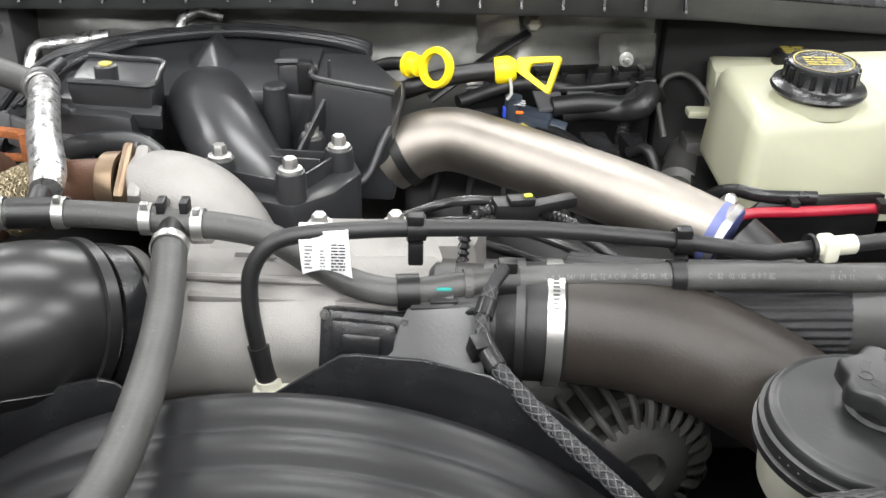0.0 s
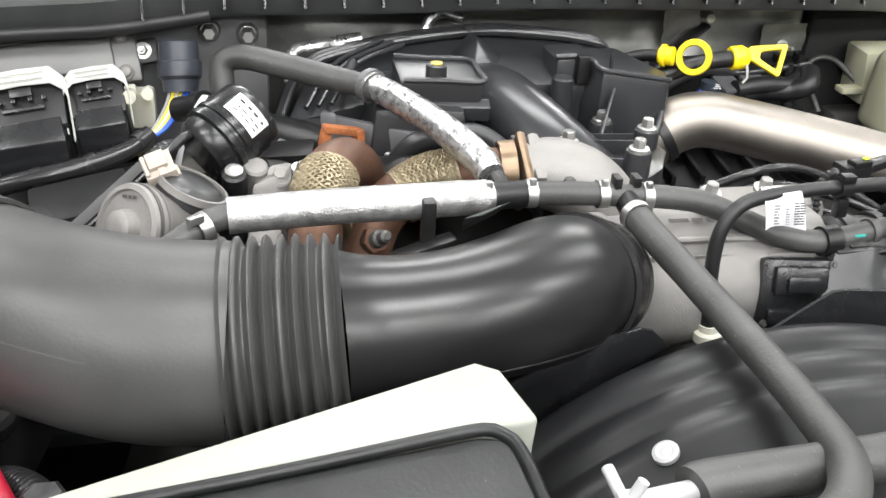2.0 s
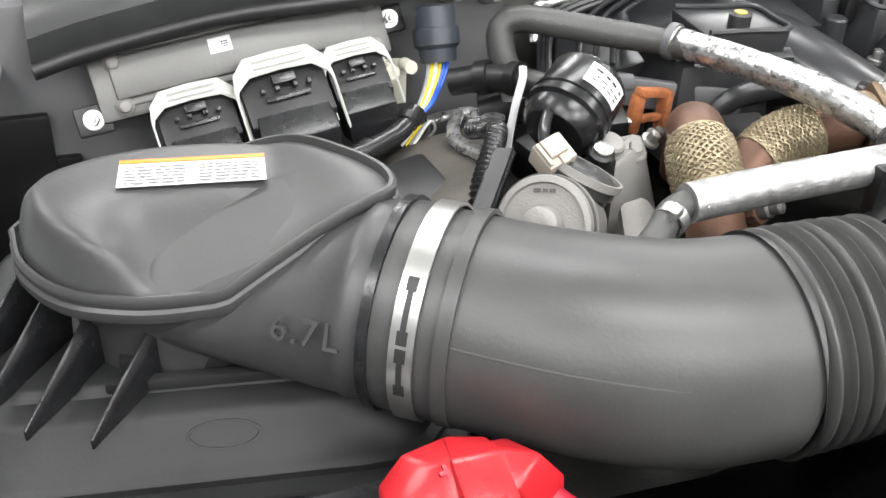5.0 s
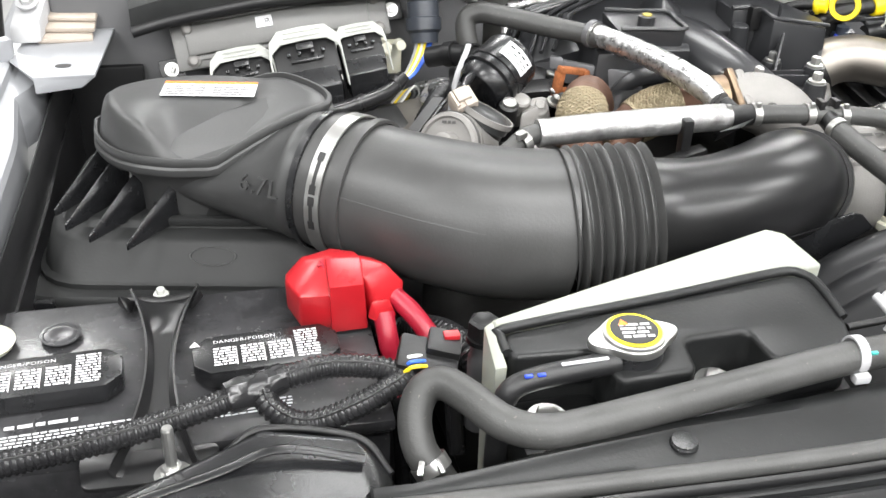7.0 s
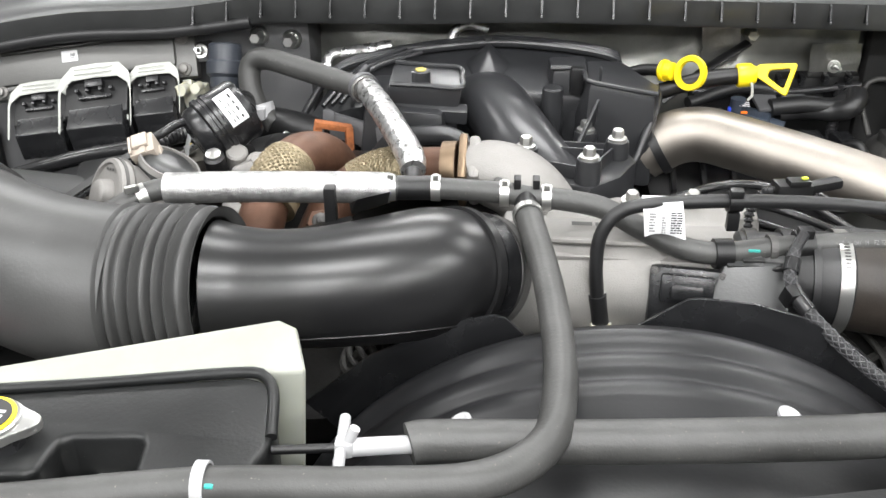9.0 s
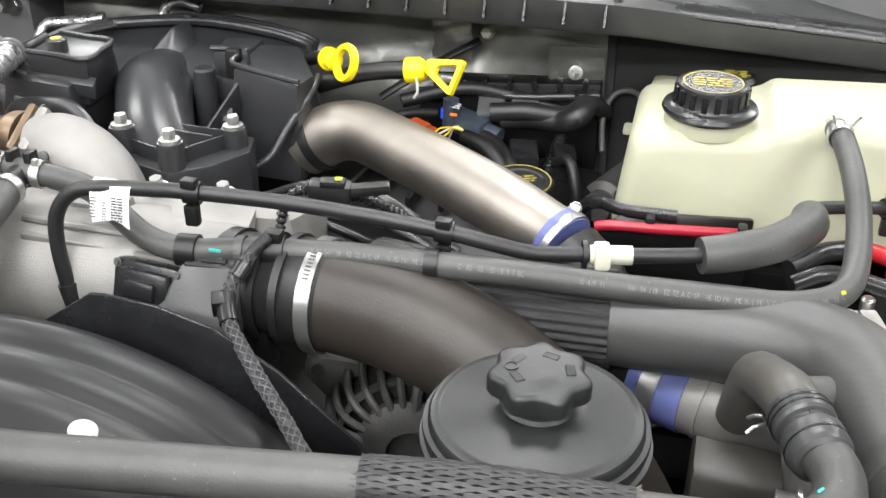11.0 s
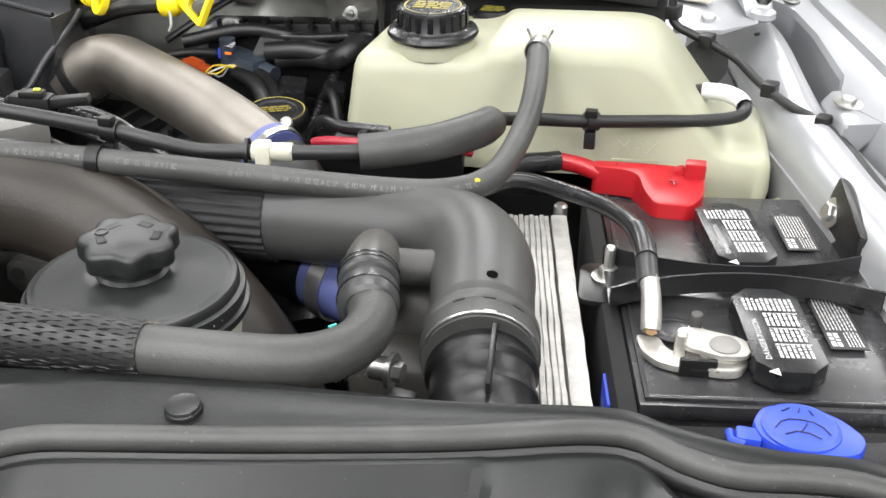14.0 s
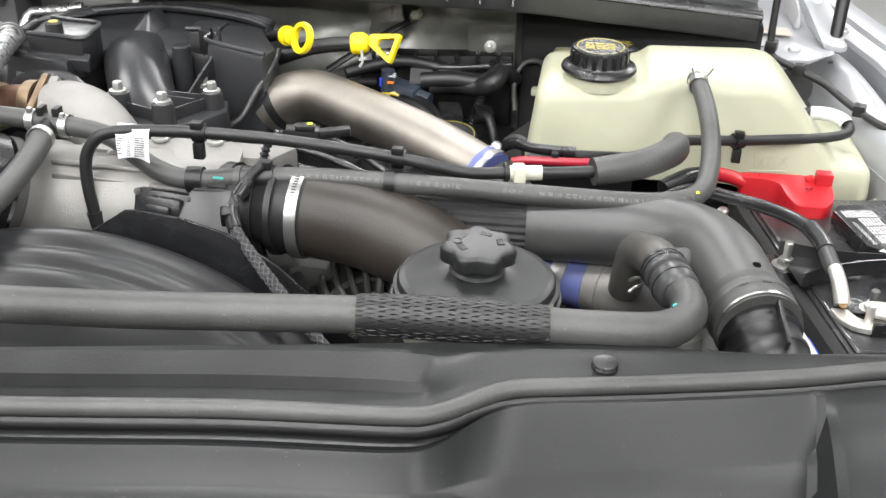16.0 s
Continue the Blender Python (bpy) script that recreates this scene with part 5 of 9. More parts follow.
part("upper_casting", hull([(-0.175, 0.585, 1.234), (-0.16, 0.63, 1.246), (-0.07, 0.65, 1.246), (0.0, 0.65, 1.242), (0.01, 0.60, 1.238), (-0.02, 0.575, 1.232), (-0.17, 0.60, 1.17), (0.0, 0.60, 1.17), (-0.1, 0.575, 1.236)], 0.008), ALU, tb)
part("split_flange", block((-0.085, 0.572, 1.229), (0.165, 0.018, 0.006), 0.002, (0, 0, -3)), ALU, tb)
part("rear_casting", hull([(-0.10, 0.63, 1.235), (0.03, 0.64, 1.235), (0.04, 0.70, 1.225), (-0.10, 0.70, 1.225), (-0.10, 0.63, 1.15), (0.04, 0.64, 1.15), (0.04, 0.7, 1.15), (-0.1, 0.7, 1.15)], 0.008), ALU, tb)
part("lower_casting", hull([(-0.15, 0.58, 1.15), (-0.03, 0.575, 1.15), (-0.14, 0.575, 1.10), (-0.06, 0.57, 1.09), (-0.14, 0.64, 1.09), (-0.03, 0.64, 1.10)], 0.008), ALU, tb)
part("rib", block((-0.055, 0.552, 1.165), (0.05, 0.02, 0.016), 0.004, (-10, 0, 0)), ALU, tb)
for at in ((-0.085, 0.640, 1.247), (-0.030, 0.648, 1.245)):
    bolt(tb, at, (0, -0.2, 1), 0.006, 0.012)
part("throttle_lip", tube([(-0.172, 0.582, 1.238), (-0.12, 0.574, 1.242), (-0.06, 0.574, 1.240), (-0.015, 0.577, 1.236)], 0.003, n=8), ALU, tb)
part("cast_boss", lathe([(0.008, -0.01), (0.008, 0.006), (0.006, 0.008)], (-0.10, 0.612, 1.246), (0, -0.2, 1), 18), ALU, tb)
part("cast_mark", bars(1, 0.05, 0.008, pose(-0.115, 0.598, 1.2462, 12, 0, -2), 77), ALU_DARK, tb)
mod = part("motor_cover", moved(merge(block((0, 0, 0), (0.062, 0.058, 0.016), 0.005), block((0, 0.012, 0.010), (0.044, 0.024, 0.010), 0.004), block((0, 0.010, 0.016), (0.026, 0.013, 0.006), 0.002), block((0, -0.018, 0.009), (0.050, 0.012, 0.006), 0.002)), pose(-0.046, 0.546, 1.2035, 71, 0, -8)), PLASTIC, tb, "black plastic motor cover with four screws")
for x in (-0.027, 0.027):
    for y in (-0.024, 0.025):
        q = pose(-0.046, 0.546, 1.2035, 71, 0, -8)
        bolt(mod, q @ Vector((x, y, 0.008)), (q.to_3x3() @ Vector((0, 0, 1))), 0.0022, 0.003, ALU_DARK)
part("gasket_plate", moved(block((0, 0, -0.010), (0.068, 0.062, 0.005), 0.003), pose(-0.046, 0.546, 1.2035, 71, 0, -8)), ALU, tb)

boot = thing("rubber_boot", (0.05, 0.575, 1.16), "black ribbed rubber coupling boot", "coupling")
boot_ax = Vector((1, -0.06, 0.01)).normalized()
boot_at = Vector((0.036, 0.5765, 1.211))
part("sleeve", lathe([(0.034, -0.040), (0.0385, -0.036), (0.0385, 0.020), (0.0412, 0.024), (0.0418, 0.052), (0.0400, 0.054)], boot_at, boot_ax, 52), RUBBER_DARK, boot)
for d_, r_, w_ in ((-0.027, 0.0385, 0.010), (0.002, 0.0395, 0.009), (0.0225, 0.0410, 0.006)):
    part("lip", ring_band(boot_at + boot_ax * d_, boot_ax, r_, w_, 0.0026, 52), RUBBER_DARK, boot, "rounded rubber lip")
pipe_b = solid("charge_pipe", tube([(0.066, 0.5745, 1.211, 0.0408), (0.10, 0.573, 1.2105, 0.0412), (0.15, 0.567, 1.205, 0.0415), (0.20, 0.556, 1.191, 0.0415), (0.25, 0.54, 1.166, 0.0415), (0.297, 0.52, 1.128, 0.041), (0.328, 0.50, 1.08, 0.041), (0.343, 0.48, 1.02, 0.041), (0.348, 0.47, 0.95, 0.041)], n=44), BROWN_RUBBER, "brown-black rubber charge pipe curving down behind the reservoir", "charge pipe", sharp=60)
band_at = (0.081, 0.574, 1.211)
bpipe = part("band_clamp", ring_band(band_at, (1, -0.05, 0), 0.0428, 0.0110, 0.0014, 56), STEEL, pipe_b, "perforated steel band clamp")
slot_a = facing((1, -0.05, 0), (0, -0.4, 0.9))
for k in range(12):
    wrap_label("clamp_slot", band_at, (1, -0.05, 0), 0.0443, -0.0022, 0.0022, slot_a - 24 + 4 * k, slot_a - 22.6 + 4 * k, ALU_DARK, bpipe)


def plenum():
    ob = thing("intake_plenum", (-0.22, 0.85, 1.15), "black plastic upper intake plenum with curved runner and bolted posts", "intake plenum")
    z0 = 1.17
    part("rear_chamber", hull([(-0.43, 0.90, 1.215), (-0.40, 0.965, 1.250), (-0.33, 0.985, 1.268), (-0.22, 0.99, 1.280), (-0.08, 0.975, 1.275), (-0.068, 0.95, 1.270), (-0.07, 0.88, 1.255), (-0.2, 0.88, 1.262), (-0.36, 0.87, 1.245), (-0.43, 0.90, z0), (-0.07, 0.88, z0), (-0.08, 0.98, z0), (-0.40, 0.965, z0)], 0.006), PLENUM, ob)
    for k in range(3):
        d = 0.010 * k
        part("weld_rim", tube([(-0.437 - d * 0.2, 0.895 + d * 0.5, 1.214 - d * 0.2, 0.0035), (-0.405, 0.957 + d, 1.251, 0.0035), (-0.335, 0.972 + d, 1.270, 0.0035), (-0.22, 0.978 + d, 1.284, 0.0035), (-0.13, 0.970 + d, 1.282, 0.0035), (-0.075, 0.958 + d, 1.275, 0.0035), (-0.07, 0.945 + d, 1.270, 0.0030)], n=8, step=0.012, flat=1.3), PLENUM, ob)
    part("left_box", merge(hull([(-0.350, 0.815, 1.262), (-0.265, 0.800, 1.264), (-0.258, 0.88, 1.280), (-0.35, 0.90, 1.272), (-0.36, 0.80, z0), (-0.262, 0.79, z0), (-0.255, 0.89, z0), (-0.36, 0.9, z0)], 0.007), hull([(-0.325, 0.822, 1.286), (-0.246, 0.808, 1.289), (-0.250, 0.865, 1.292), (-0.325, 0.885, 1.290), (-0.322, 0.826, 1.24), (-0.252, 0.812, 1.24), (-0.255, 0.87, 1.24), (-0.32, 0.88, 1.24)], 0.004)), PLENUM, ob)
    lip = [(-0.322, 0.823, 1.288), (-0.285, 0.8165, 1.2893), (-0.248, 0.810, 1.290), (-0.247, 0.835, 1.2915), (-0.251, 0.863, 1.293), (-0.288, 0.873, 1.292), (-0.322, 0.883, 1.2915)]
    part("left_lip", tube(lip, 0.0030, n=8), PLENUM, ob)
    part("left_step", hull([(-0.345, 0.822, 1.262), (-0.24, 0.803, 1.265), (-0.24, 0.812, 1.272), (-0.345, 0.832, 1.270), (-0.345, 0.824, 1.25), (-0.24, 0.806, 1.25)], 0.002), PLENUM, ob)
    knob = part("knob", lathe([(0.0105, -0.020), (0.0105, -0.016), (0.0100, 0.003), (0.0085, 0.004)], (-0.290, 0.828, 1.298), (0, 0, 1), 24), PLENUM, ob, "round post with brass insert")
    part("brass_insert", lathe([(0.0058, 0), (0.0058, 0.0012), (0.0038, 0.0014)], (-0.290, 0.828, 1.302), (0, 0, 1), 20), CAP_YELLOW, knob)
    part("runner", tube([(-0.225, 0.945, 1.222, 0.034), (-0.222, 0.915, 1.240, 0.038), (-0.213, 0.875, 1.246, 0.0395), (-0.196, 0.838, 1.240, 0.0385), (-0.175, 0.80, 1.228, 0.037), (-0.150, 0.768, 1.211, 0.035), (-0.132, 0.745, 1.190, 0.034)], n=40, flat=0.80), RUNNER, ob, "curved glossy black runner", sharp=60)
    part("right_box", hull([(-0.112, 0.850, 1.282), (-0.042, 0.842, 1.272), (-0.034, 0.868, 1.275), (-0.072, 0.93, 1.283), (-0.112, 0.92, 1.286), (-0.116, 0.842, 1.20), (-0.042, 0.836, 1.200), (-0.116, 0.84, z0), (-0.040, 0.834, z0), (-0.035, 0.92, z0), (-0.14, 0.92, z0)], 0.006), PLENUM, ob)
    part("box_shoulder", hull([(-0.150, 0.885, 1.284), (-0.112, 0.885, 1.286), (-0.112, 0.93, 1.288), (-0.155, 0.93, 1.286), (-0.15, 0.878, 1.19), (-0.112, 0.87, 1.19), (-0.112, 0.93, 1.19)], 0.004), PLENUM, ob)
    part("box_notch", block((-0.124, 0.879, 1.276), (0.014, 0.014, 0.03), 0.003), PLASTIC_AND_SHADE, ob)
    part("top_lip", tube([(-0.152, 0.886, 1.287), (-0.128, 0.884, 1.288), (-0.116, 0.870, 1.287), (-0.113, 0.852, 1.285), (-0.078, 0.846, 1.280), (-0.040, 0.843, 1.275)], 0.0028, n=8), PLENUM, ob)
    part("ridge", hull([(-0.222, 0.940, 1.289), (-0.230, 0.937, 1.278), (-0.25, 0.95, 1.27), (-0.212, 0.934, 1.278), (-0.195, 0.94, 1.272), (-0.222, 0.98, 1.286), (-0.235, 0.90, 1.265), (-0.21, 0.90, 1.265)], 0.003), PLENUM, ob)
    part("rim_knob", lathe([(0.006, 0), (0.006, 0.006), (0.004, 0.008)], (-0.224, 0.981, 1.284), (0, 0, 1), 14), PLASTIC_GREY, ob)
    part("box_rib", block((-0.100, 0.862, 1.290), (0.003, 0.004, 0.016), 0.0008), PLENUM, ob)
    part("scallop", tube([(-0.335, 0.815, 1.284), (-0.345, 0.83, 1.286), (-0.36, 0.85, 1.276), (-0.37, 0.88, 1.268), (-0.36, 0.91, 1.275)], 0.006, n=10), PLENUM, ob)
    for k in range(3):
        part("cooling_rib", tube([(-0.385 - 0.012 * k, 0.875 + 0.01 * k, 1.245 - 0.006 * k), (-0.355 - 0.01 * k, 0.925 + 0.012 * k, 1.268 - 0.004 * k), (-0.30 - 0.01 * k, 0.955 + 0.008 * k, 1.280)], 0.0028, n=8), PLENUM, ob)
    part("box_rim", tube([(-0.036, 0.885, 1.268), (-0.036, 0.862, 1.258), (-0.050, 0.835, 1.232), (-0.064, 0.815, 1.205), (-0.09, 0.80, 1.19)], 0.004, n=10), PLENUM, ob)
    part("gusset", hull([(-0.104, 0.838, 1.270), (-0.101, 0.838, 1.270), (-0.128, 0.802, 1.228), (-0.125, 0.800, 1.228), (-0.108, 0.85, 1.228), (-0.104, 0.85, 1.228)], 0.0005), PLENUM, ob)
    part("post", lathe([(0.013, -0.07), (0.011, 0.0), (0.009, 0.002)], (-0.150, 0.862, 1.272), (0, 0, 1), 20), PLENUM, ob)
    part("lower_flange", prism([(-0.20, 0.735), (-0.165, 0.725), (-0.115, 0.708), (-0.085, 0.735), (-0.065, 0.775), (-0.075, 0.81), (-0.2, 0.83)], 1.165, 1.228, 0.004), PLENUM, ob)
    for x, y, z in ((-0.179, 0.747, 1.252), (-0.118, 0.724, 1.252), (-0.085, 0.785, 1.246), (-0.114, 0.832, 1.236)):
        p = part("bolt_post", lathe([(0.014, -0.09), (0.0125, -0.005), (0.0115, 0.0)], (x, y, z), (0, 0, 1), 22), PLENUM, ob)
        bolt(p, (x, y, z), (0, 0, 1), 0.0062, 0.012, washer=1.55)
    for a, b in (((-0.118, 0.724), (-0.085, 0.785)), ((-0.118, 0.724), (-0.179, 0.747)), ((-0.15, 0.79), (-0.085, 0.785)), ((-0.15, 0.775), (-0.10, 0.77))):
        mx, my = (a[0] + b[0]) / 2, (a[1] + b[1]) / 2
        ln = math.hypot(a[0] - b[0], a[1] - b[1])
        part("web", block((mx, my, 1.232), (ln, 0.0025, 0.02), 0.0008, (0, 0, math.degrees(math.atan2(b[1] - a[1], b[0] - a[0])))), PLENUM, ob)
    part("arch_trim", tube([(-0.335, 0.79, 1.215), (-0.315, 0.785, 1.240), (-0.28, 0.782, 1.248), (-0.250, 0.780, 1.245), (-0.215, 0.762, 1.218), (-0.195, 0.745, 1.20)], 0.007, n=10, flat=1.5), PLENUM, ob)
    part("left_wing", hull([(-0.43, 0.89, 1.225), (-0.38, 0.87, 1.235), (-0.36, 0.84, 1.215), (-0.40, 0.84, 1.20), (-0.43, 0.89, 1.18), (-0.36, 0.84, 1.18)], 0.005), PLENUM, ob)
    return ob


plenum()
scrap = solid("foil_wrap", tube([(-0.42, 0.965, 1.235), (-0.415, 0.985, 1.262), (-0.39, 0.99, 1.268), (-0.34, 0.995, 1.275)], 0.0062, n=16, rough=0.16, step=0.004, flat=0.7), FOIL, "crumpled foil wrap on a pipe behind the plenum", "foil wrap", sharp=15)
scrap2 = solid("foil_wrap", tube([(-0.27, 1.0, 1.275), (-0.262, 1.005, 1.292), (-0.245, 1.01, 1.297), (-0.225, 1.012, 1.29)], 0.0060, n=16, rough=0.15, step=0.004), FOIL, "crumpled foil wrap on a pipe behind the plenum", "foil wrap", sharp=15)

steel_pipe = solid("charge_air_pipe", tube([(-0.048, 0.866, 1.196, 0.030), (-0.034, 0.866, 1.206, 0.0310), (-0.010, 0.864, 1.219, 0.0302), (0.018, 0.858, 1.224, 0.0300), (0.055, 0.838, 1.222, 0.0298), (0.11, 0.806, 1.217, 0.0296), (0.165, 0.772, 1.211, 0.0296), (0.20, 0.750, 1.206, 0.0286), (0.225, 0.735, 1.202, 0.0266), (0.24, 0.726, 1.20, 0.0265)], n=44, step=0.005), STAINLESS, "bare brushed stainless steel charge air pipe", "charge pipe", sharp=60)
part("coupler_ring", ring_band((-0.032, 0.866, 1.207), (0.85, 0.0, 0.5), 0.0315, 0.010, 0.002, 44), PLASTIC_AND_SHADE, steel_pipe)
coup = solid("silicone_coupler", tube([(0.230, 0.7322, 1.2005), (0.235, 0.729, 1.199), (0.242, 0.7242, 1.1965)], 0.0283, n=36), BLUE_SIL, "blue silicone coupler with worm clamps", "coupler")
part("lower_hose", tube([(0.246, 0.7215, 1.1952), (0.268, 0.704, 1.180), (0.29, 0.68, 1.155), (0.305, 0.65, 1.13), (0.315, 0.62, 1.10)], 0.0274, n=36), PLASTIC_AND_SHADE, coup, "black lower hose")
part("worm_clamp", ring_band((0.238, 0.7265, 1.1978), (0.8, -0.5, -0.3), 0.0292, 0.0062, 0.0013, 40), STEEL, coup)
part("worm_screw", merge(lathe([(0.0052, -0.006), (0.0056, 0.004), (0.0040, 0.0055), (0.0036, 0.0042)], (0.2446, 0.745, 1.2225), (0.25, -0.75, 0.6), 18), block((0.2420, 0.745, 1.2180), (0.012, 0.010, 0.006), 0.0015, (0, 20, -30))), STEEL, coup)

# ---- fan shroud ----


def fan_shroud():
    ob = thing("fan_shroud", (-0.09, 0.39, 0.7), "large black plastic fan shroud with arched ribs", "fan shroud")
    cx, cz = -0.092, 0.936
    prof = [(0.462, 0.294), (0.460, 0.2985), (0.452, 0.300), (0.436, 0.2985), (0.433, 0.296), (0.428, 0.296), (0.425, 0.2975), (0.408, 0.2965), (0.405, 0.2935), (0.399, 0.2935), (0.396, 0.295), (0.380, 0.2935), (0.376, 0.2905), (0.36, 0.2895), (0.356, 0.286), (0.335, 0.284), (0.325, 0.276), (0.30, 0.272), (0.27, 0.268)]
    angs = np.radians(np.linspace(-78, 78, 90))
    bm = skin([[(cx + r * math.sin(a), y, cz + r * math.cos(a)) for y, r in prof] for a in angs], False, False)
    bmesh.ops.solidify(bm, geom=list(bm.faces), thickness=0.003)
    part("barrel", bm, SHROUD, ob, sharp=60)
    bm = skin([[(cx + r * math.sin(a), 0.458, cz + r * math.cos(a)) for r in (0.297, 0.24)] for a in angs], False, False)
    bmesh.ops.solidify(bm, geom=list(bm.faces), thickness=0.004)
    part("back_web", bm, PLASTIC_AND_SHADE, ob)
    for x in (0.0, -0.225):
        z = cz + math.sqrt(0.2935 ** 2 - (x - cx) ** 2)
        part("push_rivet", lathe([(0.0088, -0.002), (0.0088, 0.001), (0.0065, 0.0022), (0.004, 0.001), (0.002, 0.002)], (x, 0.381, z + 0.002), ((x - cx), -0.02, z - cz), 26), PRIMER, ob, "pale round push rivet")
    flap = prism([(-0.118, 1.198), (-0.056, 1.2415), (-0.046, 1.2425), (-0.006, 1.239), (0.034, 1.228), (0.08, 1.200), (0.133, 1.152), (0.19, 1.08), (0.15, 1.06), (0.05, 1.15), (-0.06, 1.18)], -0.0015, 0.0015, 0.0006, Matrix(((1, 0, 0, 0), (0, 0, -1, 0.488), (0, 1, 0, 0), (0, 0, 0, 1))))
    part("sealing_flap", flap, PLASTIC, ob, "flat black sealing flap with a raised peak")
    flap = prism([(-0.36, 1.13), (-0.303, 1.180), (-0.24, 1.214), (-0.205, 1.2225), (-0.195, 1.220), (-0.18, 1.205), (-0.22, 1.18), (-0.33, 1.10)], -0.0015, 0.0015, 0.0006, Matrix(((1, 0, 0, 0), (0, 0, -1, 0.486), (0, 1, 0, 0), (0, 0, 0, 1))))
    part("sealing_flap", flap, PLASTIC, ob)
    return ob


fan_shroud()


CASTING = mat("dull_grey_alternator_casting", (0.055, 0.054, 0.051), 0.58, metal=0.3, var=0.3, vs=40, bump=0.5, bs=500)


def alternator(at, turn, label):
    """Ribs over a dark core, with a hub plate, a rim and mounting ears."""
    ob = thing("alternator", (at[0], at[1], at[2] - 0.08), label, "alternator")
    ax_a = Vector((0, -1, 0.08)).normalized()
    m = Matrix.Translation(at) @ pose(0, 0, 0, 0, 0, turn) @ axes_to(ax_a)
    core = [(0.03, -0.06), (0.058, -0.055), (0.058, 0.024), (0.052, 0.036), (0.030, 0.042), (0.004, 0.043)]
    # near black core stands for the shade between the ribs
    part("core", moved(lathe(core, (0, 0, 0), (0, 0, 1), 40), m), GAP_BLACK, ob, "core behind the ribs, coloured near black for shade")
    part("case", moved(lathe([(0.060, -0.060), (0.066, -0.058), (0.068, -0.024), (0.0665, -0.016), (0.060, -0.014)], (0, 0, 0), (0, 0, 1), 48), m), CASTING, ob)
    part("hub", moved(lathe([(0.042, 0.036), (0.043, 0.047), (0.036, 0.052), (0.019, 0.053), (0.017, 0.046), (0.003, 0.045)], (0, 0, 0), (0, 0, 1), 40), m), CASTING, ob, "round bearing hub")
    part("shoulder_ring", moved(ring_band((0, 0, 0.038), (0, 0, 1), 0.0545, 0.006, 0.004, 48), m), CASTING, ob)
    for k in range(26):
        a = 2 * math.pi * k / 26
        ca, sa = math.cos(a), math.sin(a)
        wide = 0.0046 if k % 6 == 0 else 0.0033
        part("vent_fin", moved(tube([(r * ca, r * sa, d, wide) for r, d in ((0.030, 0.047), (0.044, 0.0465), (0.055, 0.0425), (0.062, 0.033), (0.0655, 0.018), (0.066, 0.000), (0.066, -0.018))], n=8, step=0.008), m), CASTING, ob)
    for a, reach in ((-35, 0.098), (148, 0.092)):
        q = m @ pose(0, 0, 0, 0, 0, a)
        ear = part("ear", moved(hull([(0.05, -0.026, 0.004), (0.05, 0.026, 0.004), (0.05, -0.026, -0.018), (0.05, 0.026, -0.018), (reach, -0.010, 0.004), (reach, 0.010, 0.004), (reach, -0.010, -0.018), (reach, 0.010, -0.018), (reach + 0.006, 0, 0.002), (reach + 0.006, 0, -0.016)], 0.003), q), CASTING, ob, "cast mounting ear")
        part("hole", moved(lathe([(0.0055, 0.0), (0.0055, 0.0049)], (reach - 0.006, 0, 0), (0, 0, 1), 16), q), INK, ear)
    return ob


alternator((0.140, 0.60, 1.091), 15, "grimy cast aluminium alternator below the charge pipe")
alternator((-0.275, 0.585, 1.095), -10, "grimy cast aluminium second alternator below the intake elbow")

# ---- thin line with tag ----
thin = hose("plastic_fuel_line", [(-0.113, 0.549, 1.170), (-0.118, 0.549, 1.20), (-0.1215, 0.550, 1.235), (-0.119, 0.552, 1.262), (-0.106, 0.555, 1.280), (-0.085, 0.558, 1.286), (-0.05, 0.562, 1.2875), (-0.013, 0.567, 1.287), (0.05, 0.580, 1.281), (0.11, 0.590, 1.273), (0.168, 0.594, 1.266), (0.20, 0.597, 1.260), (0.23, 0.605, 1.252), (0.262, 0.615, 1.250), (0.30, 0.623, 1.250), (0.34, 0.634, 1.250), (0.37, 0.645, 1.251), (0.40, 0.665, 1.252), (0.425, 0.70, 1.251), (0.428, 0.735, 1.247), (0.438, 0.765, 1.238), (0.465, 0.792, 1.230), (0.505, 0.814, 1.224), (0.56, 0.842, 1.219), (0.61, 0.866, 1.216), (0.636, 0.884, 1.217), (0.638, 0.905, 1.221), (0.618, 0.918, 1.226), (0.59, 0.925, 1.222), (0.575, 0.93, 1.20)], 0.0058, RUBBER_DARK, "thin black fuel line with white paper tag and clips", "fuel line", n=16)
part("foam_sleeve", tube([(0.348, 0.636, 1.250, 0.0135), (0.37, 0.645, 1.251, 0.0142), (0.40, 0.665, 1.252, 0.0142), (0.425, 0.70, 1.251, 0.0148), (0.430, 0.728, 1.247, 0.0142)], n=24), RUBBER, thin, "grey foam sleeve")
part("white_fitting", merge(lathe([(0.009, -0.012), (0.012, -0.01), (0.012, -0.002), (0.009, 0.0), (0.009, 0.006)], (-0.113, 0.549, 1.172), (-0.1, 0, 1), 24), block((-0.098, 0.545, 1.168), (0.014, 0.012, 0.012), 0.003)), CREAM, thin, "cream plastic snap fitting")
part("thick_end", tube([(-0.114, 0.549, 1.178), (-0.1185, 0.549, 1.205)], 0.0075, n=16), RUBBER_DARK, thin)
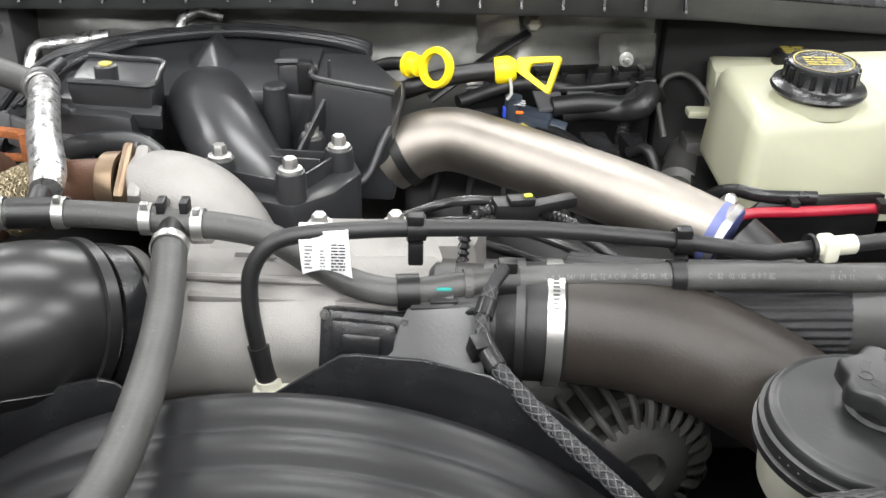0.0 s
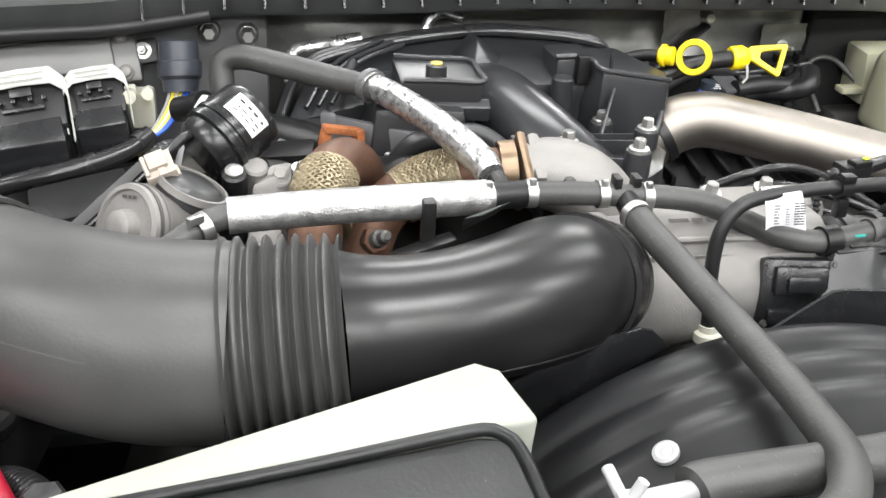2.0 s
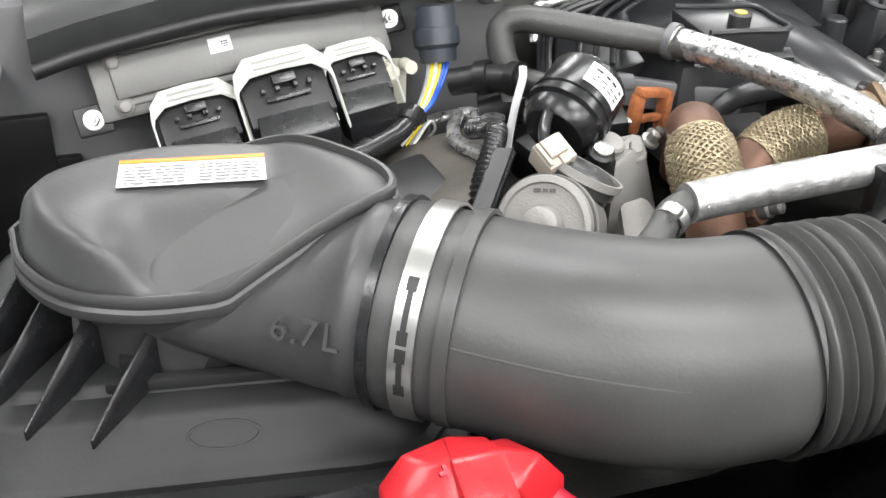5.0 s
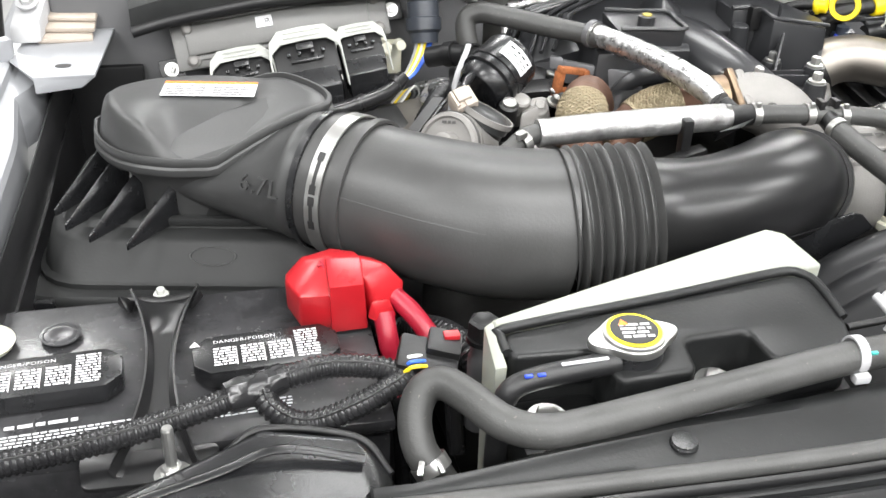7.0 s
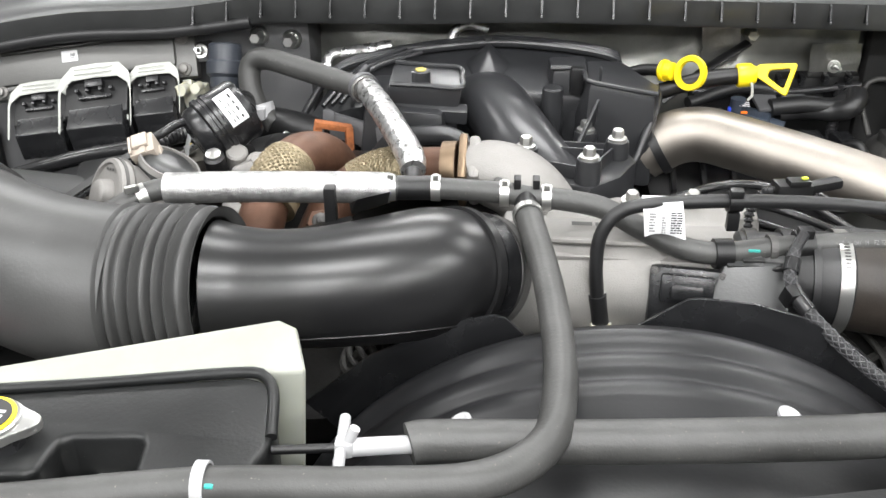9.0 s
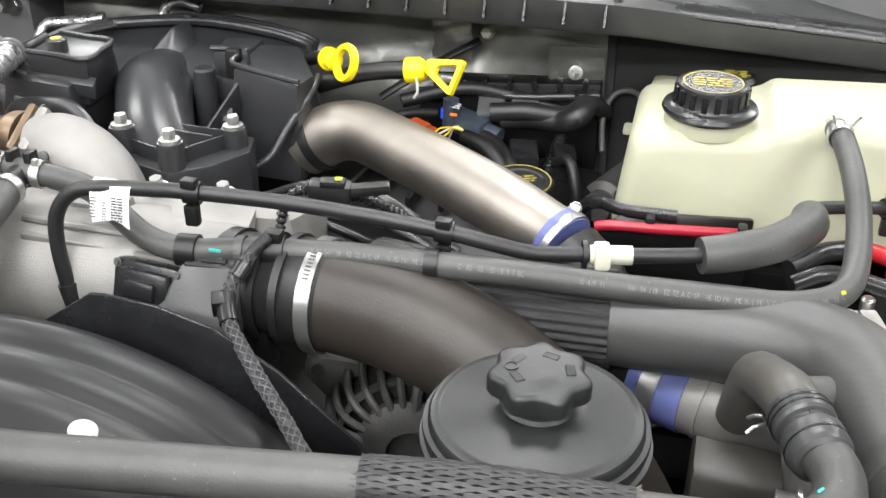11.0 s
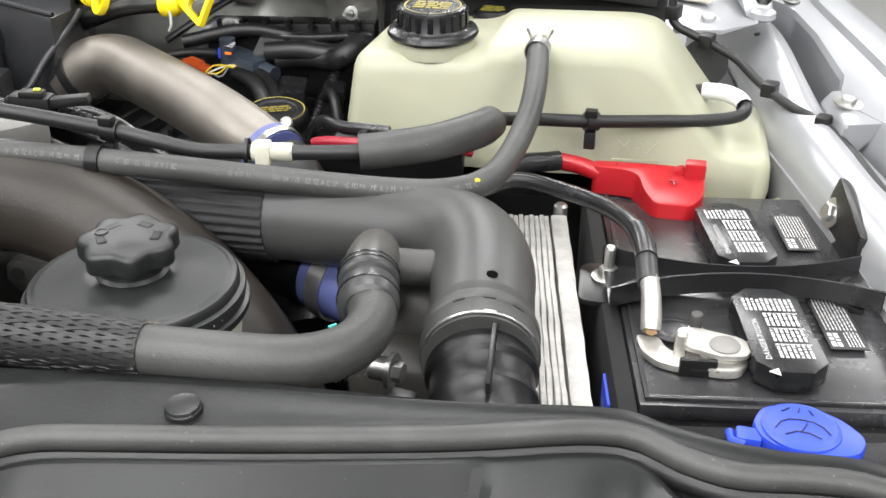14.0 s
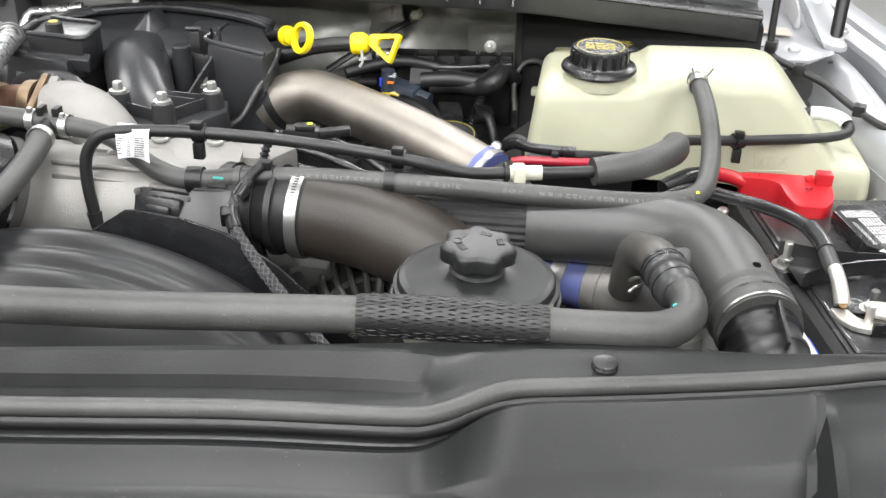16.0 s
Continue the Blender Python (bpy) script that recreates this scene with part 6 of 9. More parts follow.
wc = part("quick_connector", merge(tube([(0.270, 0.617, 1.250), (0.300, 0.6235, 1.250)], 0.0072, n=20), block((0.279, 0.617, 1.250), (0.012, 0.017, 0.017), 0.003, (0, 0, 13)), block((0.292, 0.617, 1.252), (0.018, 0.008, 0.006), 0.002, (0, 0, 13))), CREAM, thin, "cream plastic quick connector")
part("dark_ring", ring_band((0.2665, 0.616, 1.250), (1, 0.22, 0), 0.0075, 0.003, 0.003, 20), PLASTIC_AND_SHADE, thin)
for at, ax in (((-0.013, 0.567, 1.287), (1, 0.15, -0.03)), ((0.168, 0.594, 1.266), (1, 0.1, -0.1)), ((0.505, 0.814, 1.224), (0.85, 0.45, -0.1))):
    c = part("clip", ring_band(at, ax, 0.006, 0.012, 0.0025, 18), PLASTIC_AND_SHADE, thin)
    part("clip_block", block((at[0], at[1] - 0.004, at[2] + 0.009), (0.011, 0.009, 0.007), 0.0015), PLASTIC_AND_SHADE, c)
    part("clip_stem", block((at[0], at[1] - 0.004, at[2] - 0.016), (0.010, 0.008, 0.016), 0.0015), PLASTIC_AND_SHADE, c)


def paper_tag():
    """A folded tag that hangs forward over the line."""
    rings = []
    for x in np.linspace(-0.088, -0.056, 8):
        w = 0.002 * math.sin((x + 0.088) * 120)
        rings.append([(x, 0.567, 1.283), (x, 0.562, 1.2925), (x, 0.5545, 1.290), (x + 0.001, 0.550 + w, 1.282), (x + 0.002, 0.547 + w * 2, 1.272), (x + 0.003, 0.5455 + w * 3, 1.2635)])
    bm = skin(rings, False, False)
    bmesh.ops.solidify(bm, geom=list(bm.faces), thickness=0.0004)
    ob = solid("paper_tag", bm, PAPER, "white folded paper tag with printed code on the fuel line", "tag")
    m = Matrix.Translation((-0.0705, 0.5455, 1.277)) @ pose(0, 0, 0, 72, 0, 0)
    part("bar_code", bars(9, 0.009, 0.018, m @ pose(0.009, 0, 0.003), 5, 0.5), INK, ob)
    part("small_print", bars(7, 0.005, 0.016, m @ pose(-0.010, 0, 0.003), 6, 0.5), GREY_INK, ob)
    part("small_print", bars(7, 0.003, 0.014, m @ pose(-0.001, -0.002, 0.003), 7, 0.5), GREY_INK, ob)
    return ob


paper_tag()
hbr = solid("hose_bracket", merge(block((0.012, 0.552, 1.226), (0.036, 0.016, 0.02), 0.003), block((0.002, 0.556, 1.20), (0.03, 0.012, 0.06), 0.003, (0, 18, 0)), block((0.035, 0.55, 1.20), (0.016, 0.012, 0.08), 0.003, (0, -12, 0))), PLASTIC_AND_SHADE, "black bracket below the vent hose", "bracket")
part("grey_plate", hull([(-0.018, 0.547, 1.238), (0.030, 0.548, 1.240), (0.034, 0.510, 1.196), (-0.040, 0.520, 1.194), (-0.018, 0.556, 1.234), (0.030, 0.558, 1.234), (0.034, 0.520, 1.17), (-0.040, 0.530, 1.17)], 0.002), PLASTIC_GREY, hbr, "grey moulded plate")
part("plate_shelf", block((0.006, 0.554, 1.2385), (0.044, 0.014, 0.004), 0.001, (12, 0, 3)), PLASTIC_GREY, hbr)
part("plate_slot", block((0.006, 0.5515, 1.2415), (0.018, 0.005, 0.002), 0.0005, (12, 0, 3)), INK, hbr)
har_path = [(0.046, 0.562, 1.262), (0.037, 0.550, 1.253), (0.031, 0.533, 1.242), (0.031, 0.516, 1.234), (0.040, 0.500, 1.2255), (0.068, 0.477, 1.205), (0.0945, 0.455, 1.191), (0.1155, 0.435, 1.182), (0.145, 0.412, 1.168), (0.175, 0.395, 1.14)]
har = hose("braided_harness", har_path, 0.0044, BRAID, "braided black wiring harness over the shroud flap", "wiring harness", n=20, ridges=7, ridge=0.06)
braid_part("sleeve_weave", har_path[1:], 0.0048, har, 5, mat("grey_nylon_strand", (0.075, 0.075, 0.078), 0.35), BRAID, 0.0011, "grey flecked woven sleeve", 0.0003)
part("tape", ring_band((0.033, 0.538, 1.2445), (0.3, 0.85, 0.55), 0.0050, 0.012, 0.0016, 16), LOOM, har)
part("tape", tube([(0.0305, 0.519, 1.236, 0.0066), (0.033, 0.511, 1.2315, 0.0070), (0.040, 0.500, 1.2255, 0.0066)], n=16), LOOM, har)
part("clip", block((0.0275, 0.512, 1.232), (0.010, 0.012, 0.016), 0.002, (20, 0, 25)), PLASTIC_AND_SHADE, har, "black edge clip")

# ---- dipsticks ----
d1 = thing("dipstick", (-0.01, 0.88, 1.25), "yellow ring-handled dipstick in its black tube", "dipstick", "dipsticks")
part("ring_handle", moved(merge(lathe([(0.0138, -0.0035), (0.0192, -0.0035), (0.0203, 0.0), (0.0192, 0.0035), (0.0138, 0.0035), (0.0127, 0.0), (0.0138, -0.0035)], (0, 0, 0), (0, 0, 1), 36, caps=False)), Matrix.Translation((-0.003, 0.875, 1.288)) @ axes_to((-0.62, -0.72, 0.30)) @ Matrix.Diagonal((0.95, 0.95, 1, 1))), YELLOW, d1)
part("plug", merge(lathe([(0.008, -0.012), (0.010, -0.010), (0.010, 0.004), (0.006, 0.006)], (-0.0225, 0.8915, 1.284), (0.77, -0.64, 0.12), 20), lathe([(0.012, -0.003), (0.012, 0.001)], (-0.027, 0.895, 1.2835), (0.77, -0.64, 0.12), 20)), YELLOW, d1)
part("tube", tube([(-0.029, 0.897, 1.283), (-0.05, 0.914, 1.277), (-0.08, 0.93, 1.26)], 0.0065, n=14), PLASTIC_AND_SHADE, d1)
d2 = thing("dipstick", (0.07, 0.9, 1.25), "yellow triangle-handled dipstick in its black tube", "dipstick", "dipsticks")
tri_o = rounded([(-0.014, -0.006), (0.026, -0.019), (0.026, 0.019), (-0.014, 0.006)], 0.004, 3)
tri_i = rounded([(0.0, -0.004), (0.021, -0.012), (0.021, 0.012), (0.0, 0.004)], 0.003, 3)


def frame_plate(outer, inner, t, m):
    bm = skin([[(x, y, -t) for x, y in outer], [(x, y, t) for x, y in outer], [(x, y, t) for x, y in inner], [(x, y, -t) for x, y in inner], [(x, y, -t) for x, y in outer]], True, False)
    return moved(bevelled(bm, 0.0008, 1), m)


part("triangle_handle", frame_plate(tri_o, tri_i, 0.0035, Matrix.Translation((0.085, 0.896, 1.282)) @ pose(0, 0, 0, 62, 8, -24)), YELLOW, d2)
part("plug", merge(lathe([(0.012, -0.012), (0.013, -0.010), (0.013, 0.002), (0.009, 0.008)], (0.064, 0.899, 1.279), (1, 0, 0.1), 22)), YELLOW, d2)
part("tube", tube([(0.055, 0.899, 1.278), (0.03, 0.897, 1.276), (0.0, 0.895, 1.27), (-0.05, 0.9, 1.25)], 0.009, n=16), PLASTIC_AND_SHADE, d2)
part("wire_tie", tube([(0.066, 0.886, 1.275), (0.068, 0.883, 1.262), (0.064, 0.884, 1.255)], 0.0015, n=8), WHITE, d2)

# ---- valve cover side: fillers, sensors, wiring in the shade ----
vc = thing("valve_cover", (0.15, 0.9, 1.08), "dark ribbed valve cover under the wiring", "valve cover")
part("cover", hull([(-0.03, 0.80, 1.13), (0.23, 0.80, 1.12), (0.25, 1.0, 1.15), (-0.04, 1.02, 1.165), (-0.03, 0.80, 0.95), (0.24, 0.8, 0.95), (0.25, 1.03, 0.95), (-0.04, 1.03, 0.95), (0.1, 0.9, 1.146), (0.2, 0.95, 1.142)], 0.01), PLASTIC_AND_SHADE, vc)
for k in range(6):
    part("rib", block((0.0 + 0.035 * k, 0.93, 1.150), (0.006, 0.14, 0.012), 0.002, (0, 0, -6)), PLASTIC_AND_SHADE, vc)
oc = solid("oil_filler_cap", lathe([(0.024, -0.05), (0.024, -0.018), (0.031, -0.015), (0.033, -0.010), (0.033, 0.0), (0.031, 0.003), (0.022, 0.004), (0.020, 0.0025), (0.004, 0.003)], (0.177, 0.879, 1.179), (0.05, -0.1, 1), 44), PLASTIC_AND_SHADE, "black round oil filler cap on a neck", "filler cap")
part("printed_ring", moved(lathe([(0.0285, 0.0036), (0.0295, 0.0038)], (0, 0, 0), (0, 0, 1), 40, caps=False), Matrix.Translation((0.177, 0.879, 1.179)) @ axes_to((0.05, -0.1, 1))), CAP_YELLOW, oc, "dull yellow printed ring")
part("cap_print", bars(3, 0.030, 0.014, Matrix.Translation((0.177, 0.879, 1.179)) @ axes_to((0.05, -0.1, 1)) @ pose(0, 0, 0.0042), 61, 0.5), CAP_YELLOW, oc)
part("filler_neck", lathe([(0.028, -0.14), (0.026, -0.04)], (0.175, 0.879, 1.182), (0.05, -0.1, 1), 28), PLASTIC_AND_SHADE, oc)
oc2 = solid("orange_connector", merge(block((0.048, 0.955, 1.190), (0.022, 0.018, 0.024), 0.003, (0, 10, -20)), block((0.062, 0.952, 1.188), (0.010, 0.016, 0.018), 0.002, (0, 10, -20))), mat("orange_red_plastic", (0.55, 0.09, 0.02), 0.45), "orange injector connector on the fuel rail", "connector")
bc = solid("sensor_plug", merge(block((0.095, 0.99, 1.192), (0.05, 0.03, 0.022), 0.006, (0, 8, -18)), lathe([(0.012, -0.02), (0.012, 0.02)], (0.115, 0.985, 1.185), (1, -0.3, -0.2), 16), lathe([(0.009, -0.015), (0.009, 0.02)], (0.078, 0.985, 1.20), (0, 0, 1), 14)), mat("slate_blue_plastic", (0.035, 0.045, 0.062), 0.35), "slate blue fuel sensor plug", "sensor")
part("blue_lock", block((0.070, 0.984, 1.203), (0.006, 0.007, 0.012), 0.0015), BLUE, bc)
part("orange_lock", block((0.084, 0.972, 1.207), (0.008, 0.003, 0.003), 0.001), ORANGE, bc)
part("white_marks", bars(3, 0.012, 0.01, pose(0.085, 0.978, 1.2155, 20, 0, -18), 9), WHITE_INK, bc)
for path, r, nm, lab in (([(0.115, 0.98, 1.185), (0.14, 0.955, 1.18), (0.16, 0.92, 1.17), (0.17, 0.90, 1.15)], 0.008, "fuel_hose", "black fuel hose over the valve cover"),
                         ([(0.12, 0.995, 1.205), (0.16, 1.0, 1.208), (0.20, 1.005, 1.205), (0.225, 1.02, 1.215), (0.24, 1.04, 1.20)], 0.011, "fuel_hose", "thick black hose along the firewall"),
                         ([(-0.03, 0.92, 1.19), (0.02, 0.94, 1.19), (0.05, 0.93, 1.17), (0.1, 0.92, 1.165)], 0.007, "fuel_hose", "black fuel hose over the valve cover"),
                         ([(0.02, 0.99, 1.21), (0.08, 1.02, 1.22), (0.13, 1.03, 1.215), (0.19, 1.035, 1.20)], 0.008, "fuel_hose", "black hose along the firewall")):
    hose(nm, path, r, RUBBER_DARK, lab, n=14)
for k in range(4):
    part("yellow_wires", tube([(0.066 + 0.003 * k, 0.948, 1.190), (0.074 + 0.003 * k, 0.952, 1.198 - 0.004 * k), (0.086, 0.966 + 0.003 * k, 1.194), (0.10, 0.975, 1.186)], 0.0011, n=8), WIRES[(0, 2, 0, 3)[k]], oc2)
for path, r, lab in (([(0.13, 1.0, 1.196), (0.16, 1.005, 1.200), (0.195, 1.0, 1.20), (0.215, 0.99, 1.21), (0.225, 1.01, 1.22)], 0.0125, "thick black hose elbow behind the filler cap"),
                     ([(0.10, 0.955, 1.19), (0.125, 0.94, 1.188), (0.145, 0.92, 1.178), (0.155, 0.90, 1.165)], 0.0085, "black woven hose above the filler cap"),
                     ([(-0.01, 0.93, 1.20), (0.03, 0.965, 1.205), (0.06, 0.99, 1.20)], 0.005, "thin black hose along the fuel rail"),
                     ([(0.20, 0.96, 1.17), (0.215, 0.945, 1.18), (0.225, 0.93, 1.16), (0.23, 0.92, 1.12)], 0.006, "thin black hose beside the tank")):
    hose("fuel_hose", path, r, RUBBER_DARK, lab, n=14)
for x_, y_, z_, sx_, sy_, sz_ in ((0.03, 0.93, 1.18, 0.05, 0.02, 0.016), (0.165, 0.955, 1.175, 0.03, 0.04, 0.02), (0.205, 0.975, 1.16, 0.025, 0.03, 0.04)):
    solid("wire_cover", block((x_, y_, z_), (sx_, sy_, sz_), 0.004, (8, 5, 15)), PLASTIC, "black moulded cover on the fuel rail", "cover")
tray = thing("wiring_tray", (0.12, 1.045, 1.15), "black moulded wiring tray along the firewall", "wiring tray")
part("channel", hull([(0.03, 1.030, 1.222), (0.235, 1.040, 1.232), (0.235, 1.058, 1.236), (0.03, 1.056, 1.226), (0.03, 1.028, 1.10), (0.235, 1.036, 1.10), (0.235, 1.06, 1.10), (0.03, 1.058, 1.10)], 0.004), PLASTIC_AND_SHADE, tray)
for k in range(7):
    part("clip", block((0.05 + 0.028 * k, 1.032, 1.223 + 0.0015 * k), (0.006, 0.014, 0.012), 0.0015, (8, 0, 3)), PLASTIC, tray)
part("strip", tube([(0.03, 1.026, 1.212), (0.09, 1.024, 1.217), (0.15, 1.028, 1.214), (0.235, 1.034, 1.222)], 0.0050, n=12, rough=0.08), LOOM, tray, "taped wiring strip")
rf = solid("foil_wrap", tube([(0.03, 1.03, 1.215), (0.06, 1.035, 1.225), (0.09, 1.03, 1.215)], 0.007, n=14, rough=0.2, step=0.004, grain=2.0), FOIL, "crumpled foil scrap on the firewall", "foil wrap", sharp=15)
lo = hose("corrugated_loom", [(0.212, 1.035, 1.222), (0.206, 1.02, 1.203), (0.196, 0.99, 1.172), (0.186, 0.955, 1.140), (0.182, 0.93, 1.115)], 0.0066, LOOM, "corrugated black wiring loom beside the coolant tank", "wiring loom", n=16, wave=(0.005, 0.0012))
pl = solid("fuse_plate", merge(block((0.118, 1.01, 1.207), (0.030, 0.04, 0.005), 0.002, (12, 0, 8)), block((0.155, 1.012, 1.207), (0.030, 0.04, 0.005), 0.002, (12, 0, 8))), BRACKET_GREY, "two grey cover plates behind the fuel rail", "cover plate")
cl = hose("corrugated_loom", [(0.020, 0.640, 1.222), (0.022, 0.645, 1.240), (0.030, 0.650, 1.254), (0.046, 0.655, 1.256), (0.08, 0.672, 1.245), (0.11, 0.690, 1.225)], 0.0042, LOOM, "corrugated loom with plug beside the steel pipe", "wiring loom", n=16, wave=(0.005, 0.001))
part("plug", merge(block((0.058, 0.656, 1.255), (0.034, 0.018, 0.018), 0.003, (0, 4, 12)), block((0.088, 0.664, 1.258), (0.034, 0.012, 0.009), 0.003, (0, -4, 18)), block((0.062, 0.653, 1.2655), (0.020, 0.012, 0.006), 0.002, (0, 2, 12))), PLASTIC_AND_SHADE, cl, "black plug with yellow-green lock")
part("green_lock", block((0.067, 0.653, 1.2695), (0.006, 0.004, 0.002), 0.001, (0, 0, 15)), mat("yellow_green_plastic", (0.55, 0.65, 0.05), 0.4), cl)
for k in range(3):
    hose("wiring_loom", [(-0.04, 0.74 - 0.02 * k, 1.20), (0.02, 0.73 - 0.015 * k, 1.225 - 0.01 * k), (0.08, 0.735 - 0.02 * k, 1.215 - 0.012 * k), (0.15, 0.72 - 0.02 * k, 1.18)], 0.0042, LOOM, "taped black wiring below the steel pipe", "wiring loom", n=12, rough=0.15)
# block coloured near black so that the gaps above it look shaded
blk = solid("engine_block", hull([(-0.45, 0.55, 1.05), (0.15, 0.60, 1.08), (0.15, 1.03, 1.12), (-0.5, 1.0, 1.13), (-0.6, 0.6, 1.0), (-0.5, 0.6, 0.7), (0.2, 0.55, 0.7), (0.2, 1.0, 0.7), (-0.5, 1.0, 0.7)], 0.01), GAP_BLACK, "cast engine block low in the bay, coloured near black for shade", "engine block")

# ---- steering fluid reservoir ----


def reservoir():
    ob = thing("steering_fluid_reservoir", (0.26, 0.452, 1.08), "cream fluid reservoir with black lid and lobed cap", "fluid reservoir")
    at = (0.260, 0.452, 1.232)
    part("body", lathe([(0.040, -0.066), (0.056, -0.062), (0.0615, -0.054), (0.064, -0.03), (0.067, -0.022), (0.067, -0.012)], at, (0, 0, 1), 56), CREAM, ob, "cream translucent plastic tub")
    part("mounting_bracket", lathe([(0.030, -0.26), (0.035, -0.25), (0.040, -0.068), (0.030, -0.063)], at, (0, 0, 1), 32), PLASTIC_AND_SHADE, ob, "dark bracket under the tub")
    part("lid", lathe([(0.064, -0.024), (0.0695, -0.023), (0.0698, -0.0180), (0.0672, -0.0172), (0.0670, -0.0128), (0.0682, -0.0122), (0.0678, -0.0085), (0.0648, -0.0078), (0.0644, -0.0035), (0.0630, -0.0018), (0.0600, -0.0012), (0.0590, -0.0004), (0.0570, 0.0), (0.033, 0.0030), (0.030, 0.004), (0.0245, 0.004)], at, (0, 0, 1), 64), LID, ob, "black stepped lid")
    cap = part("cap", lathe([(0.0215, 0.002), (0.0225, 0.005), (0.0205, 0.007), (0.0205, 0.013), (0.0235, 0.0145), (0.0278, 0.0150), (0.0286, 0.0165), (0.0286, 0.0255), (0.0276, 0.0275), (0.0258, 0.0285), (0.024, 0.0288), (0.01, 0.0288)], at, (0.02, -0.02, 1), 140, lobes=7, lobe=0.085, lobe_from=0.0235), LID, ob, "black seven-lobed screw cap", )
    flat = Matrix.Translation(Vector(at) + Vector((0.0006, -0.0006, 0.0289)))
    for k, (x, y) in enumerate(((-0.014, 0.008), (0.004, 0.015), (0.017, 0.004), (-0.012, -0.010))):
        turn_k = math.degrees(math.atan2(y, x)) - 90
        part("moulded_symbol", moved(frame_plate([(-0.005, -0.003), (0.005, -0.003), (0.005, 0.003), (-0.005, 0.003)], [(-0.0038, -0.0018), (0.0038, -0.0018), (0.0038, 0.0018), (-0.0038, 0.0018)], 0.0006, flat @ pose(x, y, 0, 0, 0, turn_k)), Matrix.Identity(4)), LID, cap)
    part("moulded_symbol", moved(lathe([(0.0034, 0), (0.0034, 0.0008), (0.0044, 0.0008), (0.0044, 0)], (0, 0, 0), (0, 0, 1), 24, caps=False), flat @ pose(-0.017, -0.001, 0)), LID, cap)
    part("moulded_print", bars(3, 0.012, 0.008, flat @ pose(0.006, -0.010, 0.0004, 0, 0, 30), 26, 0.5), INK, cap)
    for k, (x, y) in enumerate(((-0.014, 0.008), (0.004, 0.015), (0.017, 0.004), (-0.012, -0.010))):
        part("moulded_print", bars(3, 0.0066, 0.0030, flat @ pose(x, y, 0.0004, 0, 0, math.degrees(math.atan2(y, x)) - 90), 90 + k, 0.6), INK, cap)
    return ob


reservoir()

# ---- radiator hose across the front and its couplings ----
rad_path = [(-0.252, 0.299, 1.247), (-0.235, 0.302, 1.248), (-0.13, 0.306, 1.250), (0.0, 0.318, 1.250), (0.10, 0.332, 1.250), (0.19, 0.345, 1.250), (0.26, 0.352, 1.250), (0.32, 0.356, 1.249), (0.37, 0.363, 1.247), (0.402, 0.374, 1.244), (0.421, 0.394, 1.242), (0.425, 0.420, 1.242), (0.417, 0.443, 1.243)]
rad = hose("radiator_hose", rad_path, 0.0138, RUBBER, "grey-black rubber radiator hose with a braided sleeve", n=28)
braid_part("braided_sleeve", [(0.186, 0.3445, 1.250), (0.20, 0.3465, 1.250), (0.26, 0.352, 1.250), (0.312, 0.3555, 1.249), (0.323, 0.3565, 1.249)], 0.0158, rad, 30, mat("black_sleeve_strand", (0.013, 0.013, 0.014), 0.46), BRAID, 0.0029, "frayed woven nylon sleeve", 0.0003, 0.20)
cpl = Vector((-0.29, 0.95, 0.04)).normalized()
c_at = Vector((0.4175, 0.4385, 1.2420))
part("coupling", lathe([(0.0140, -0.006), (0.0168, -0.004), (0.0182, 0.000), (0.0182, 0.0125), (0.0176, 0.0140), (0.0150, 0.0150), (0.0150, 0.0195), (0.0172, 0.0205), (0.0184, 0.0225), (0.0184, 0.0350), (0.0172, 0.0365), (0.0150, 0.0372)], c_at, cpl, 44), PLASTIC_GREY, rad, "black plastic quick coupling with two collars", sharp=30)
for d_, r_ in ((0.0045, 0.0182), (0.0265, 0.0184), (0.0310, 0.0184)):
    part("collar_groove", ring_band(tuple(c_at + cpl * d_), cpl, r_ - 0.0002, 0.0012, 0.0007, 44), PLASTIC, rad)
for a_ in (-42, 8, 58):
    wrap_label("collar_window", tuple(c_at), cpl, 0.0151, 0.0152, 0.0194, facing(cpl, (0, -0.3, 1)) + a_ - 12, facing(cpl, (0, -0.3, 1)) + a_ + 12, INK, rad)
part("coupling_elbow", tube([(0.4080, 0.472, 1.2430, 0.0160), (0.405, 0.484, 1.242, 0.0168), (0.402, 0.498, 1.238, 0.0168), (0.397, 0.516, 1.231, 0.0162), (0.391, 0.538, 1.220, 0.0160), (0.388, 0.553, 1.197, 0.0155), (0.386, 0.567, 1.165, 0.0150)], n=28), ELBOW_GREY, rad, "dusty brown-grey elbow")
part("outlet_neck", tube([(0.400, 0.510, 1.228, 0.0120), (0.424, 0.524, 1.221, 0.0122), (0.436, 0.531, 1.217, 0.0135), (0.450, 0.540, 1.208, 0.0135)], n=24), ALU_DARK, rad, "grey cast outlet neck")
part("wire_clip", tube([(0.3945, 0.4570, 1.240), (0.398, 0.4600, 1.254), (0.409, 0.4620, 1.261), (0.422, 0.4630, 1.254), (0.4265, 0.4630, 1.243)], 0.0008, n=8), ALU_DARK, rad)
for k in range(3):
    part("paint_mark", block((0.418 - 0.003 * k, 0.384 + 0.005 * k, 1.2545), (0.005, 0.0015, 0.001), 0.0003, (0, 0, 50)), TEAL, rad)
rnd = random.Random(8)
hairs = []
